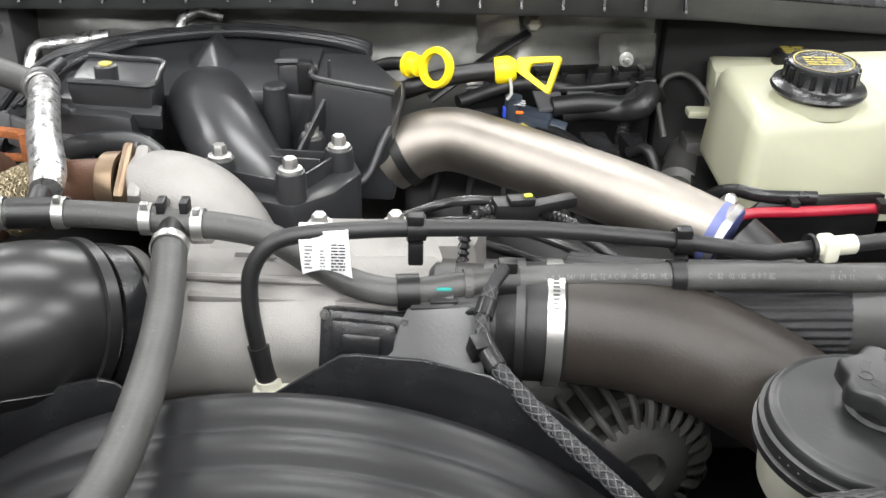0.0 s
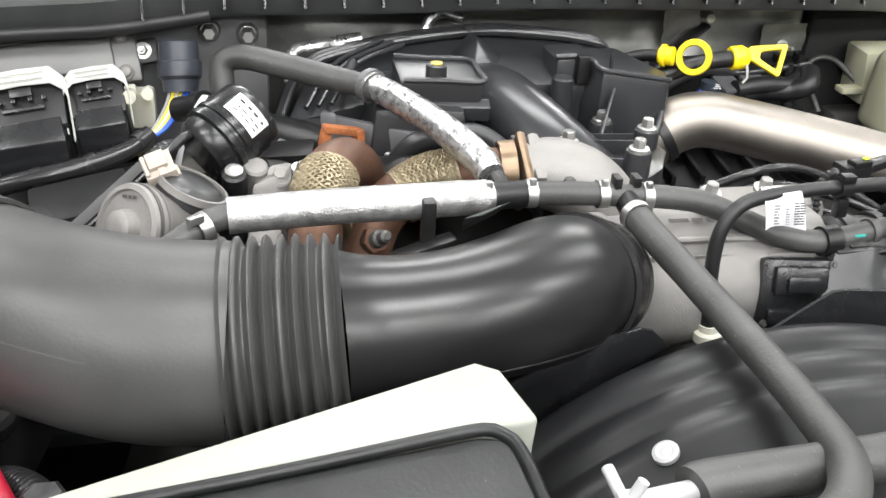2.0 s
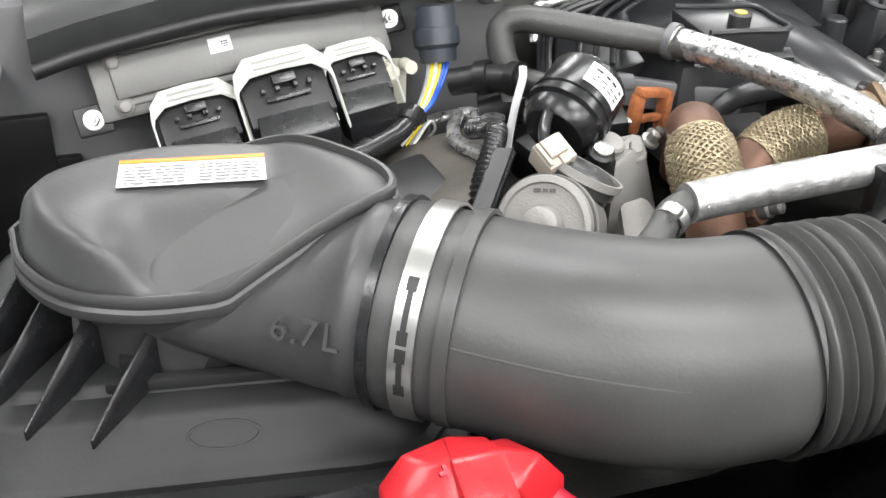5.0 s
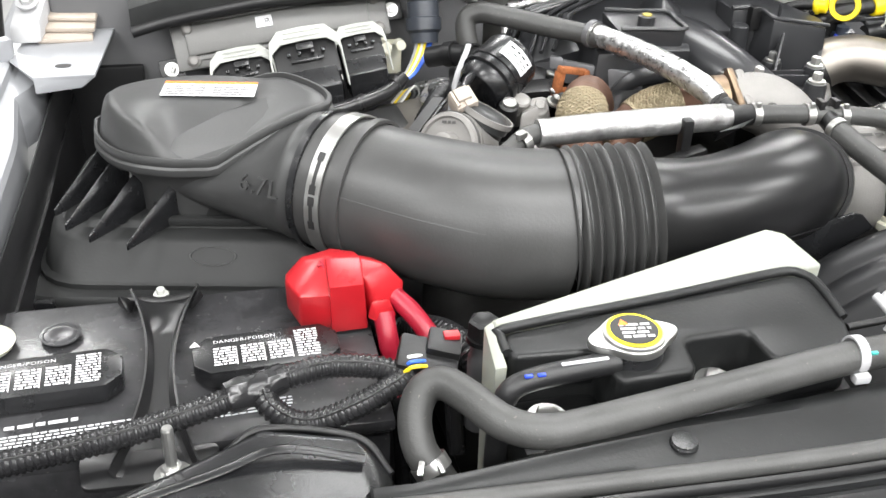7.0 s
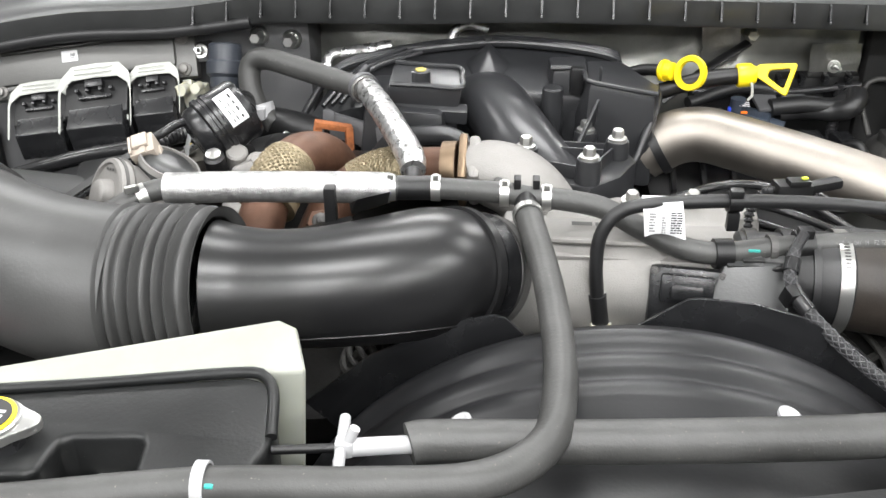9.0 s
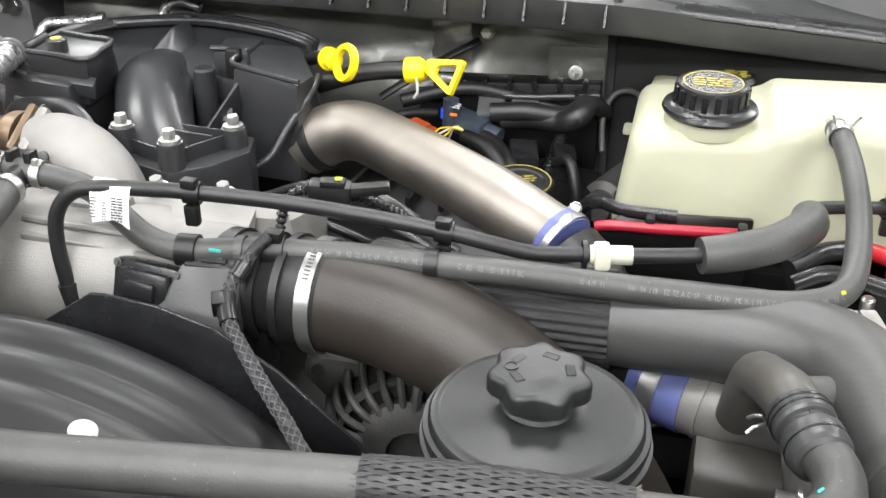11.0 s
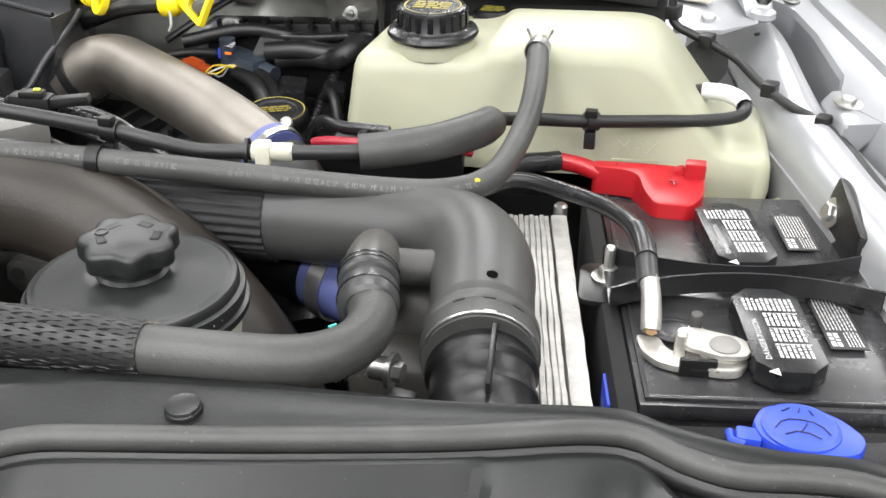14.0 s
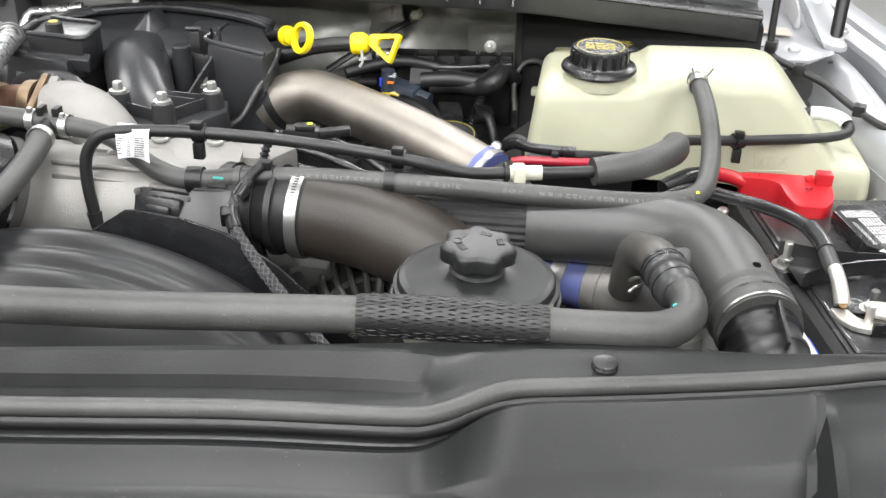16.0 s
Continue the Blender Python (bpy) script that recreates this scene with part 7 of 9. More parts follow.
for x0, s_ in ((0.322, 1), (0.187, -1)):
    for k in range(46):
        a = rnd.uniform(0, 2 * math.pi)
        c = Vector((x0, 0.3565 if s_ > 0 else 0.3445, 1.249))
        p = c + Vector((0, math.cos(a), math.sin(a))) * 0.0148
        q = p + Vector((s_ * rnd.uniform(0.001, 0.0035), math.cos(a) * rnd.uniform(-0.001, 0.003), math.sin(a) * rnd.uniform(-0.001, 0.003)))
        hairs.append(tube([tuple(p), tuple(q)], 0.00018, n=3))
tagged(part("frayed_threads", merge(*hairs), mat("tan_thread", (0.12, 0.105, 0.085), 0.7), rad, "loose frayed thread ends"), kind="stuff")
code2 = [(0.32, 0.356, 1.249, 0.0138), (0.37, 0.363, 1.247, 0.0138), (0.405, 0.374, 1.244, 0.0138), (0.428, 0.394, 1.241, 0.0138)]
part("printed_code", letters_along("04/10/19 F2T2A CIP >EPDM< MEX", 0.0045, code2[::-1], 0.004, 3.6, 0.0002), GREY_INK, rad)
part("end_fitting", merge(tube([(-0.244, 0.300, 1.247), (-0.262, 0.298, 1.247), (-0.29, 0.294, 1.247)], 0.0058, n=16), tube([(-0.292, 0.274, 1.247), (-0.294, 0.318, 1.251)], 0.0036, n=12), tube([(-0.284, 0.2945, 1.262), (-0.296, 0.293, 1.236)], 0.0034, n=12), block((-0.291, 0.294, 1.248), (0.012, 0.012, 0.011), 0.003)), PRIMER, rad, "grey cross-shaped drain fitting")
part("stub", tube([(-0.296, 0.2935, 1.247), (-0.335, 0.289, 1.247)], 0.0030, n=12), PLASTIC_AND_SHADE, rad)

# ---- large lower duct with elbow ----
big = solid("charge_air_hose", tube([(0.10, 0.640, 1.19, 0.033), (0.16, 0.622, 1.194, 0.034), (0.23, 0.612, 1.200, 0.034), (0.30, 0.608, 1.204, 0.034), (0.36, 0.603, 1.208, 0.0345), (0.41, 0.595, 1.211, 0.0355), (0.444, 0.575, 1.214, 0.0360), (0.463, 0.540, 1.216, 0.0350), (0.472, 0.50, 1.217, 0.0330), (0.478, 0.465, 1.216, 0.0320)], n=44), RUBBER_DUCT, "thick black rubber charge hose with ribbed sleeve and elbow", "charge hose", sharp=60)
part("ribbed_sleeve", tube([(0.10, 0.640, 1.19, 0.0345), (0.16, 0.622, 1.194, 0.0355), (0.23, 0.612, 1.200, 0.0355), (0.293, 0.6085, 1.2035, 0.0355)], n=160, ridges=32, ridge=0.028, step=0.004), BRAID, big, "ribbed woven sleeve", sharp=60)
axb = Vector((0.20, -0.97, -0.06)).normalized()


def along(d):
    return tuple(Vector((0.478, 0.465, 1.216)) + axb * d)


part("cuff", lathe([(0.0311, -0.012), (0.0326, -0.008), (0.0329, 0.000), (0.0352, 0.003), (0.0356, 0.005), (0.0356, 0.010), (0.0344, 0.0115), (0.0344, 0.0135), (0.0350, 0.0145), (0.0350, 0.0250), (0.0338, 0.0265), (0.0338, 0.031)], along(0), axb, 52), RUBBER, big, "thickened rubber cuff")
wrap_label("retainer_wire", along(0), axb, 0.0344, 0.0262, 0.0284, facing(axb, (0, 0, 1)) - 58, facing(axb, (0, 0, 1)) + 62, STEEL, big, "bright wire retainer")
wrap_label("wire_crimp", along(0), axb, 0.0347, 0.0255, 0.0288, facing(axb, (0.15, 0, 1)) - 6, facing(axb, (0.15, 0, 1)) + 6, STEEL, big)
for a_ in (-38, -8, 22):
    wrap_label("cuff_window", along(0), axb, 0.0345, 0.0117, 0.0133, facing(axb, (0, 0, 1)) + a_ - 6, facing(axb, (0, 0, 1)) + a_ + 6, INK, big)
conn = part("hose_connector", lathe([(0.0315, 0.02), (0.0328, 0.03), (0.0328, 0.035), (0.0302, 0.038), (0.0302, 0.05), (0.0315, 0.052), (0.0315, 0.056), (0.0298, 0.058), (0.0289, 0.072), (0.0302, 0.074), (0.0302, 0.079), (0.0271, 0.082), (0.0262, 0.12), (0.0245, 0.15)], along(0), (0.23, -0.93, -0.28), 64), PLASTIC_AND_SHADE, big, "glossy black ribbed hose connector")
for k, dx in enumerate((0.006,)):
    part("rib", block(tuple(Vector(along(0.053)) + Vector((dx, 0, 0.0225))), (0.003, 0.042, 0.010), 0.001, (18, 0, 6)), GLOSS, conn)
part("hole", lathe([(0.0035, -0.002), (0.0035, 0.0006)], (0.4815, 0.4795, 1.2484), (0.1, -0.1, 1), 18), mat("unlit_hole", (0.002, 0.002, 0.002), 0.95, spec=0.05, bump=0.0), big, "small dark hole")
axw = Vector((0.92, -0.39, -0.06)).normalized()
wh = solid("lower_charge_pipe", tube([(0.345, 0.612, 1.145, 0.0270), (0.36, 0.607, 1.146, 0.0285), (0.380, 0.601, 1.148, 0.0285), (0.400, 0.596, 1.150, 0.0260), (0.425, 0.592, 1.150, 0.0250), (0.46, 0.590, 1.146, 0.0250)], n=40), ALU, "grey cast charge pipe with blue silicone coupler", "charge pipe")
part("lower_housing", hull([(0.36, 0.59, 1.14), (0.42, 0.585, 1.14), (0.36, 0.555, 1.12), (0.425, 0.55, 1.12), (0.36, 0.54, 1.05), (0.43, 0.53, 1.05), (0.36, 0.60, 1.05), (0.43, 0.60, 1.05)], 0.008), ELBOW_GREY, wh, "grey lower housing")
part("dark_duct", tube([(0.235, 0.668, 1.130, 0.029), (0.270, 0.649, 1.142, 0.029), (0.318, 0.624, 1.146, 0.0283)], n=36), PLASTIC_AND_SHADE, wh, "dark duct end")
sil = part("silicone_coupler", tube([(0.317, 0.6245, 1.146, 0.0290), (0.330, 0.6187, 1.146, 0.0292), (0.356, 0.608, 1.1455, 0.0292)], n=40), BLUE_SIL, wh, "blue silicone coupler")
part("band_clamp", ring_band((0.332, 0.618, 1.1455), axw, 0.0297, 0.014, 0.002, 44), STEEL, sil, "bright steel band clamp")
part("moulded_rib", ring_band((0.368, 0.604, 1.1468), axw, 0.0282, 0.004, 0.002, 44), ALU, wh)
part("spring_clip", tube([(0.386, 0.512, 1.205), (0.392, 0.506, 1.213), (0.398, 0.508, 1.206), (0.392, 0.512, 1.200), (0.386, 0.508, 1.196)], 0.0014, n=8), STEEL, wh)
mb = solid("mount_bolt", merge(lathe([(0.008, -0.012), (0.008, 0.0)], (0.418, 0.475, 1.172), (1, -0.1, 0), 18), lathe([(0.012, 0.0), (0.012, 0.003)], (0.418, 0.475, 1.172), (1, -0.1, 0), 24), lathe([(0.007, 0.003), (0.007, 0.009)], (0.418, 0.475, 1.172), (1, -0.1, 0), 6)), STEEL, "bright bolt through a rubber mount", "bolt")
br = thing("mount_bracket", (0.44, 0.39, 1.15), "black moulded hose bracket with a pale insert", "bracket")
part("shelf", block((0.418, 0.392, 1.196), (0.070, 0.024, 0.008), 0.003, (6, 0, 8)), PLASTIC_AND_SHADE, br)
part("post", hull([(0.440, 0.385, 1.214), (0.456, 0.385, 1.214), (0.440, 0.405, 1.214), (0.456, 0.405, 1.212), (0.432, 0.380, 1.15), (0.462, 0.380, 1.15), (0.436, 0.41, 1.15), (0.462, 0.41, 1.15)], 0.003), PLASTIC_AND_SHADE, br)
part("insert", block((0.445, 0.378, 1.190), (0.018, 0.014, 0.012), 0.003, (10, 0, 5)), WHITE, br, "pale plastic insert")
part("white_clip", block((0.440, 0.368, 1.190), (0.018, 0.012, 0.008), 0.003, (0, 8, 10)), WHITE, br)

# ---- stacked plate cooler ----


def plate_cooler():
    ob = thing("plate_cooler", (0.5, 0.58, 1.0), "stacked aluminium plate cooler with wavy edges", "cooler")
    m = Matrix.Translation((0.496, 0.59, 0)) @ pose(0, 0, 0, 0, 0, 11)
    rnd = random.Random(4)
    for k in range(11):
        x, w = (-0.0270 + 0.0043 * k, 0.0039) if k < 10 else (0.0222, 0.0130)
        pts = []
        for y in np.linspace(-0.17, 0.155, 28):
            pts.append((x + 0.00025 * math.sin(y * 150 + k * 2.1) + 0.00025 * math.sin(y * 61 + k) + rnd.uniform(-0.00015, 0.00015), y))
        top = 1.1665 + (0.0 if k % 2 else 0.0010)
        rings = []
        for px, y in pts:
            zz = top - 0.02 * max(0, (abs(y + 0.0075) - 0.15) / 0.0125) ** 2
            rings.append([tuple(m @ Vector(p)) for p in ((px - w / 2, y, 0.98), (px - w / 2, y, zz - 0.0007), (px - 0.36 * w, y, zz), (px + 0.36 * w, y, zz), (px + w / 2, y, zz - 0.0007), (px + w / 2, y, 0.98))])
        part("plate", skin(rings), ALU_BRIGHT, ob)
    part("core", block((0.496, 0.59, 1.066), (0.050, 0.31, 0.17), 0.002, (0, 0, 11)), ALU_DARK, ob)
    part("pipe_stub", lathe([(0.006, -0.01), (0.006, 0.004), (0.004, 0.006)], tuple(m @ Vector((0.024, 0.152, 1.168))), (0, 0, 1), 14), STEEL, ob)
    return ob


plate_cooler()

# ---- coolant tank ----


def coolant_tank():
    ob = thing("coolant_tank", (0.47, 0.9, 1.12), "milky yellow plastic coolant expansion tank with black cap", "coolant tank")
    m = Matrix.Translation((0, 0, 0)) @ Matrix(((1, 0, 0, 0), (0, 0, -1, 0), (0, 1, 0, 0), (0, 0, 0, 1)))
    prof = [(0.270, 1.172), (0.280, 1.258), (0.288, 1.267), (0.380, 1.267), (0.396, 1.271), (0.406, 1.279), (0.53, 1.279), (0.552, 1.274), (0.570, 1.257), (0.622, 1.192), (0.632, 1.187), (0.660, 1.184), (0.668, 1.176), (0.670, 1.140), (0.56, 1.142), (0.51, 1.166)]
    rings = []
    for y0, inset in ((0.800, 0.016), (0.803, 0.008), (0.810, 0.002), (0.820, 0.0), (0.90, 0.0), (0.950, 0.0), (0.965, 0.006), (0.970, 0.016)):
        ring = []
        for x, z in rounded(prof, 0.012, 3):
            k = (x - 0.27) / 0.4
            sx, sz = x + (0.47 - x) / 0.2 * inset * 0.9, z - max(0, z - 1.15) / 0.12 * inset
            lean = 0.018 * (z - 1.14) / 0.13
            ring.append((sx, y0 + 0.05 * k + lean * (1 if y0 < 0.9 else 0.2), sz))
        rings.append(ring)
    part("shell", skin(rings), TANK, ob, "milky translucent shell", sharp=60)
    part("waist_seam", tube([(0.545, 0.838, 1.141), (0.60, 0.845, 1.140), (0.655, 0.853, 1.139), (0.682, 0.868, 1.139), (0.688, 0.90, 1.139), (0.688, 1.02, 1.14)], 0.0065, n=12), TANK, ob)
    # the tank's lower half is coloured dark in place of shade
    part("base", skin([[(x, y, z - 0.04 * (x - 0.27)) for x, y in rounded([(0.266, 0.80), (0.676, 0.846), (0.676, 1.05), (0.266, 1.005)], 0.03, 5)] for z in (1.03, 1.15)]), PLASTIC_AND_SHADE, ob, "lower half of the tank, coloured dark for shade")
    at = (0.347, 0.867, 1.279)
    ax = (0.0, -0.05, 1)
    part("filler_neck", lathe([(0.040, -0.016), (0.039, -0.003), (0.034, -0.001)], at, ax, 44), TANK, ob)
    cap = part("cap", lathe([(0.036, -0.004), (0.0415, -0.002), (0.043, 0.001), (0.0415, 0.004), (0.035, 0.006), (0.0325, 0.009), (0.0320, 0.0225), (0.031, 0.0250), (0.028, 0.026), (0.0275, 0.0252), (0.005, 0.0252)], at, ax, 64), PLASTIC, ob, "black ribbed pressure cap")
    for k in range(18):
        a = 2 * math.pi * k / 18
        part("grip_rib", moved(block((0.0325, 0, 0.0155), (0.0022, 0.0055, 0.015), 0.0008), Matrix.Translation(at) @ axes_to(ax) @ pose(0, 0, 0, 0, 0, math.degrees(a))), PLASTIC, cap)
    part("yellow_print", moved(lathe([(0.0255, 0), (0.0268, 0.0002)], (0, 0, 0.0256), (0, 0, 1), 44, caps=False), Matrix.Translation(at) @ axes_to(ax)), CAP_YELLOW, cap, "yellow printed ring and marks")
    part("yellow_marks", bars(4, 0.034, 0.022, Matrix.Translation(at) @ axes_to(ax) @ pose(0, 0, 0.0257), 12, 0.6), CAP_YELLOW, cap)
    part("level_mark", letters("MAX", 0.017, Matrix.Translation((0.548, 0.8305, 1.196)) @ pose(0, 0, 0, 82, 0, 7), 0.0015), TANK, ob, "moulded fill level mark")
    part("level_line", block((0.546, 0.831, 1.184), (0.042, 0.002, 0.0015), 0, (0, 0, 7)), TANK, ob)
    part("outlet_stub", lathe([(0.006, -0.02), (0.006, 0.01)], (0.452, 0.836, 1.284), (0, -1, 0.1), 16), TANK, ob)
    return ob


coolant_tank()
bres = thing("brake_fluid_reservoir", (0.33, 1.03, 1.15), "milky white brake fluid reservoir with cap", "fluid reservoir")
part("tub", hull([(0.285, 0.99, 1.25), (0.39, 0.99, 1.25), (0.39, 1.045, 1.25), (0.29, 1.045, 1.25), (0.295, 0.99, 1.18), (0.38, 0.99, 1.17), (0.38, 1.045, 1.17), (0.295, 1.045, 1.18)], 0.008), TANK, bres)
part("cap", lathe([(0.022, 0), (0.022, 0.018), (0.018, 0.022)], (0.375, 1.02, 1.242), (0, 0, 1), 30), PLASTIC_AND_SHADE, bres)
part("cap_marks", bars(4, 0.026, 0.024, pose(0.375, 1.02, 1.2645), 33), CAP_YELLOW, bres)
part("spout", block((0.28, 1.0, 1.20), (0.03, 0.02, 0.008), 0.003), TANK, bres)
mc = solid("brake_master_cylinder", merge(lathe([(0.024, -0.06), (0.024, 0.05), (0.016, 0.055), (0.016, 0.07)], (0.27, 1.0, 1.13), (-0.3, -0.9, 0.05), 28), block((0.3, 1.02, 1.15), (0.06, 0.04, 0.03), 0.006)), ALU_DARK, "dark brake master cylinder behind the tank", "brake cylinder")
hose("brake_line", [(0.30, 1.0, 1.20), (0.275, 1.04, 1.225), (0.25, 1.05, 1.22), (0.24, 1.03, 1.20), (0.245, 1.0, 1.17)], 0.0035, ALU_DARK, "thin grey brake line", n=10)
shroud = thing("wiring_shield", (0.32, 0.77, 1.15), "black plastic cable shield with red cable and clips", "cable shield")
part("shield", hull([(0.258, 0.765, 1.185), (0.285, 0.775, 1.212), (0.31, 0.778, 1.209), (0.395, 0.785, 1.212), (0.395, 0.80, 1.207), (0.26, 0.785, 1.18), (0.26, 0.785, 1.13), (0.395, 0.79, 1.14)], 0.003), PLASTIC_AND_SHADE, shroud)
part("cable", tube([(0.262, 0.761, 1.200), (0.275, 0.761, 1.203), (0.31, 0.762, 1.204), (0.35, 0.767, 1.204), (0.385, 0.773, 1.203), (0.405, 0.780, 1.198)], 0.0047, n=16), RED_SLEEVE, shroud, "red battery cable")
part("arch", tube([(0.236, 0.815, 1.172), (0.246, 0.805, 1.196), (0.262, 0.790, 1.210), (0.285, 0.776, 1.2115), (0.33, 0.776, 1.211)], 0.0042, n=12, flat=1.5), PLASTIC, shroud, "moulded arch at the shield end")
for x in (0.308, 0.385):
    part("clip", block((x, 0.768, 1.2085), (0.008, 0.014, 0.010), 0.002), PLASTIC_AND_SHADE, shroud)

# ---- batteries ----


def vent_cover(parent, m, w, h, seed):
    """A chamfered vent cover with its printed warning."""
    c = 0.012
    o = [(-w / 2 + c, -h / 2), (w / 2 - c, -h / 2), (w / 2, -h / 2 + c), (w / 2, h / 2 - c), (w / 2 - c, h / 2), (-w / 2 + c, h / 2), (-w / 2, h / 2 - c), (-w / 2, -h / 2 + c)]
    v = part("vent_cover", prism(o, 0, 0.016, 0.0022, m), PLASTIC, parent, "black vent cover with white warning print")
    up = m @ pose(0, 0, 0.0164)
    part("warning_text", letters("DANGER/POISON", 0.0056, up @ pose(-w * 0.14, h * 0.30, 0)), WHITE_INK, v)
    part("warning_sign", prism([(-0.004, -0.003), (0.004, -0.003), (0, 0.004)], 0, 0.0002, 0, up @ pose(-w * 0.14 - 0.038, h * 0.30, 0)), WHITE_INK, v)
    for k in range(4):
        x = -w / 2 + 0.014 + (w - 0.028) * (k + 0.5) / 4
        part("warning_print", bars(7 if k < 3 else 11, (w - 0.03) / 4.6, h * (0.50 if k < 3 else 0.76), up @ pose(x, -h * (0.10 if k < 3 else 0.0), 0), seed + k, 0.62), WHITE_INK, v)
    for k in (1, 2, 3):
        part("print_rule", block((0, 0, 0), (0.0006, h * 0.5, 0.0001), 0), WHITE_INK, v).matrix_basis = Matrix.Translation(-PLACE[v.name]) @ up @ pose(-w / 2 + 0.012 + (w - 0.028) * k / 4, -h * 0.12, 0)
    return v


def battery(m, label, length, width, flip=1):
    ob = thing("car_battery", tuple(m.translation - Vector((0, 0, 0.19))), label, "battery", "batteries")
    part("case", moved(merge(block((0, 0, -0.095), (length, width, 0.17), 0.006), block((0, 0, -0.006), (length + 0.006, width + 0.006, 0.012), 0.004)), m), BATTERY, ob, "black moulded case")
    return ob


mL = pose(-0.833, 0.407, 1.182, 0, 0, 1)
batL = battery(mL, "black truck battery with printed vent covers under a hold-down strap", 0.32, 0.184)
vent_cover(batL, mL @ pose(0.075, -0.016, 0.003, 0, 0, 2.5), 0.112, 0.046, 40)
vent_cover(batL, mL @ pose(-0.088, -0.020, 0.003, 0, 0, 2.5), 0.112, 0.046, 50)
part("level_eye", moved(lathe([(0.016, 0), (0.016, 0.001), (0.014, 0.0012), (0.013, 0.0005), (0.010, 0.0012), (0.007, 0.0006)], (-0.085, 0.05, 0.003), (0, 0, 1), 28), mL), BATTERY, batL)
part("terminal", merge(moved(lathe([(0.011, 0), (0.009, 0.02)], (-0.142, 0.045, 0.0), (0, 0, 1), 20), mL), moved(block((-0.147, 0.045, 0.014), (0.034, 0.036, 0.012), 0.005), mL)), STEEL, batL, "corroded bright terminal clamp")
part("terminal_felt", moved(lathe([(0.022, 0.002), (0.024, 0.006), (0.02, 0.01)], (-0.142, 0.045, 0.0), (0, 0, 1), 20), mL), CREAM, batL)
part("warning_print", bars(1, 0.05, 0.006, mL @ pose(-0.088, -0.058, 0.0035, 0, 0, 3), 60), WHITE_INK, batL)
part("warning_print", bars(4, 0.09, 0.014, mL @ pose(-0.07, -0.072, 0.0035, 0, 0, 3), 61, 0.5), WHITE_INK, batL)
part("warning_print", bars(4, 0.06, 0.014, mL @ pose(0.06, -0.066, 0.0035, 0, 0, 3), 62, 0.5), WHITE_INK, batL)

strap = thing("battery_strap", (-0.84, 0.40, 1.18), "black hourglass-shaped steel battery hold-down strap", "battery strap", "battery straps")
so = []
for y in np.linspace(-0.115, 0.10, 16):
    w = 0.011 + 1.6 * (y + 0.005) ** 2
    so.append((y, min(w, 0.03)))
rings = [[(-0.838 - w, 0.395 + y, 1.197), (-0.838 - w + 0.003, 0.395 + y, 1.189), (-0.838 - w * 0.6, 0.395 + y, 1.186), (-0.838 + w * 0.6, 0.395 + y, 1.186), (-0.838 + w - 0.003, 0.395 + y, 1.189), (-0.838 + w, 0.395 + y, 1.197)] for y, w in so]
bm = skin(rings, False, False)
bmesh.ops.solidify(bm, geom=list(bm.faces), thickness=0.0018)
part("strap", bm, GLOSS, strap)
for sx in (-1, 1):
    part("strap_ear", hull([(-0.842 + sx * 0.024, 0.470, 1.187), (-0.842 + sx * 0.033, 0.486, 1.198), (-0.842 + sx * 0.036, 0.492, 1.186), (-0.842 + sx * 0.020, 0.495, 1.185), (-0.842 + sx * 0.026, 0.48, 1.192)], 0.002), GLOSS, strap)
part("rear_edge", tube([(-0.868, 0.494, 1.188), (-0.842, 0.488, 1.187), (-0.816, 0.490, 1.189)], 0.004, n=10), GLOSS, strap)
part("end_plate", prism(rounded([(-0.885, 0.272), (-0.80, 0.272), (-0.795, 0.305), (-0.89, 0.305)], 0.008), 1.185, 1.189, 0.001), GLOSS, strap)
bolt(strap, (-0.826, 0.275, 1.189), (0, 0, 1), 0.008, 0.010, stud=0.042, name="stud_nut")
bolt(strap, (-0.842, 0.499, 1.186), (0, 0, 1), 0.004, 0.007, WHITE)

redL = thing("terminal_cover", (-0.69, 0.43, 1.18), "bright red plastic battery terminal cover with cables", "terminal cover", "terminal covers")
part("cover", hull([(-0.739, 0.450, 1.222), (-0.738, 0.464, 1.220), (-0.729, 0.426, 1.2215), (-0.702, 0.421, 1.2235), (-0.716, 0.452, 1.239), (-0.700, 0.450, 1.243), (-0.700, 0.470, 1.238), (-0.724, 0.470, 1.232), (-0.738, 0.462, 1.188), (-0.729, 0.433, 1.188), (-0.700, 0.424, 1.188), (-0.70, 0.475, 1.188)], 0.0025), RED, redL, "bright red moulded shell")
part("front_box", hull([(-0.706, 0.419, 1.233), (-0.678, 0.420, 1.233), (-0.677, 0.448, 1.242), (-0.706, 0.447, 1.244), (-0.702, 0.469, 1.2395), (-0.680, 0.466, 1.236), (-0.7045, 0.422, 1.186), (-0.674, 0.424, 1.186), (-0.674, 0.46, 1.188), (-0.70, 0.46, 1.188)], 0.0025), RED, redL)
part("cable_box", hull([(-0.692, 0.458, 1.241), (-0.656, 0.448, 1.233), (-0.642, 0.444, 1.217), (-0.644, 0.436, 1.198), (-0.668, 0.428, 1.216), (-0.676, 0.432, 1.230), (-0.665, 0.472, 1.225), (-0.645, 0.466, 1.19), (-0.668, 0.424, 1.193), (-0.69, 0.472, 1.19)], 0.003), RED, redL)
part("cable_tab", hull([(-0.672, 0.421, 1.216), (-0.657, 0.424, 1.214), (-0.650, 0.425, 1.196), (-0.666, 0.415, 1.196), (-0.676, 0.42, 1.200), (-0.66, 0.436, 1.205)], 0.002), RED, redL)
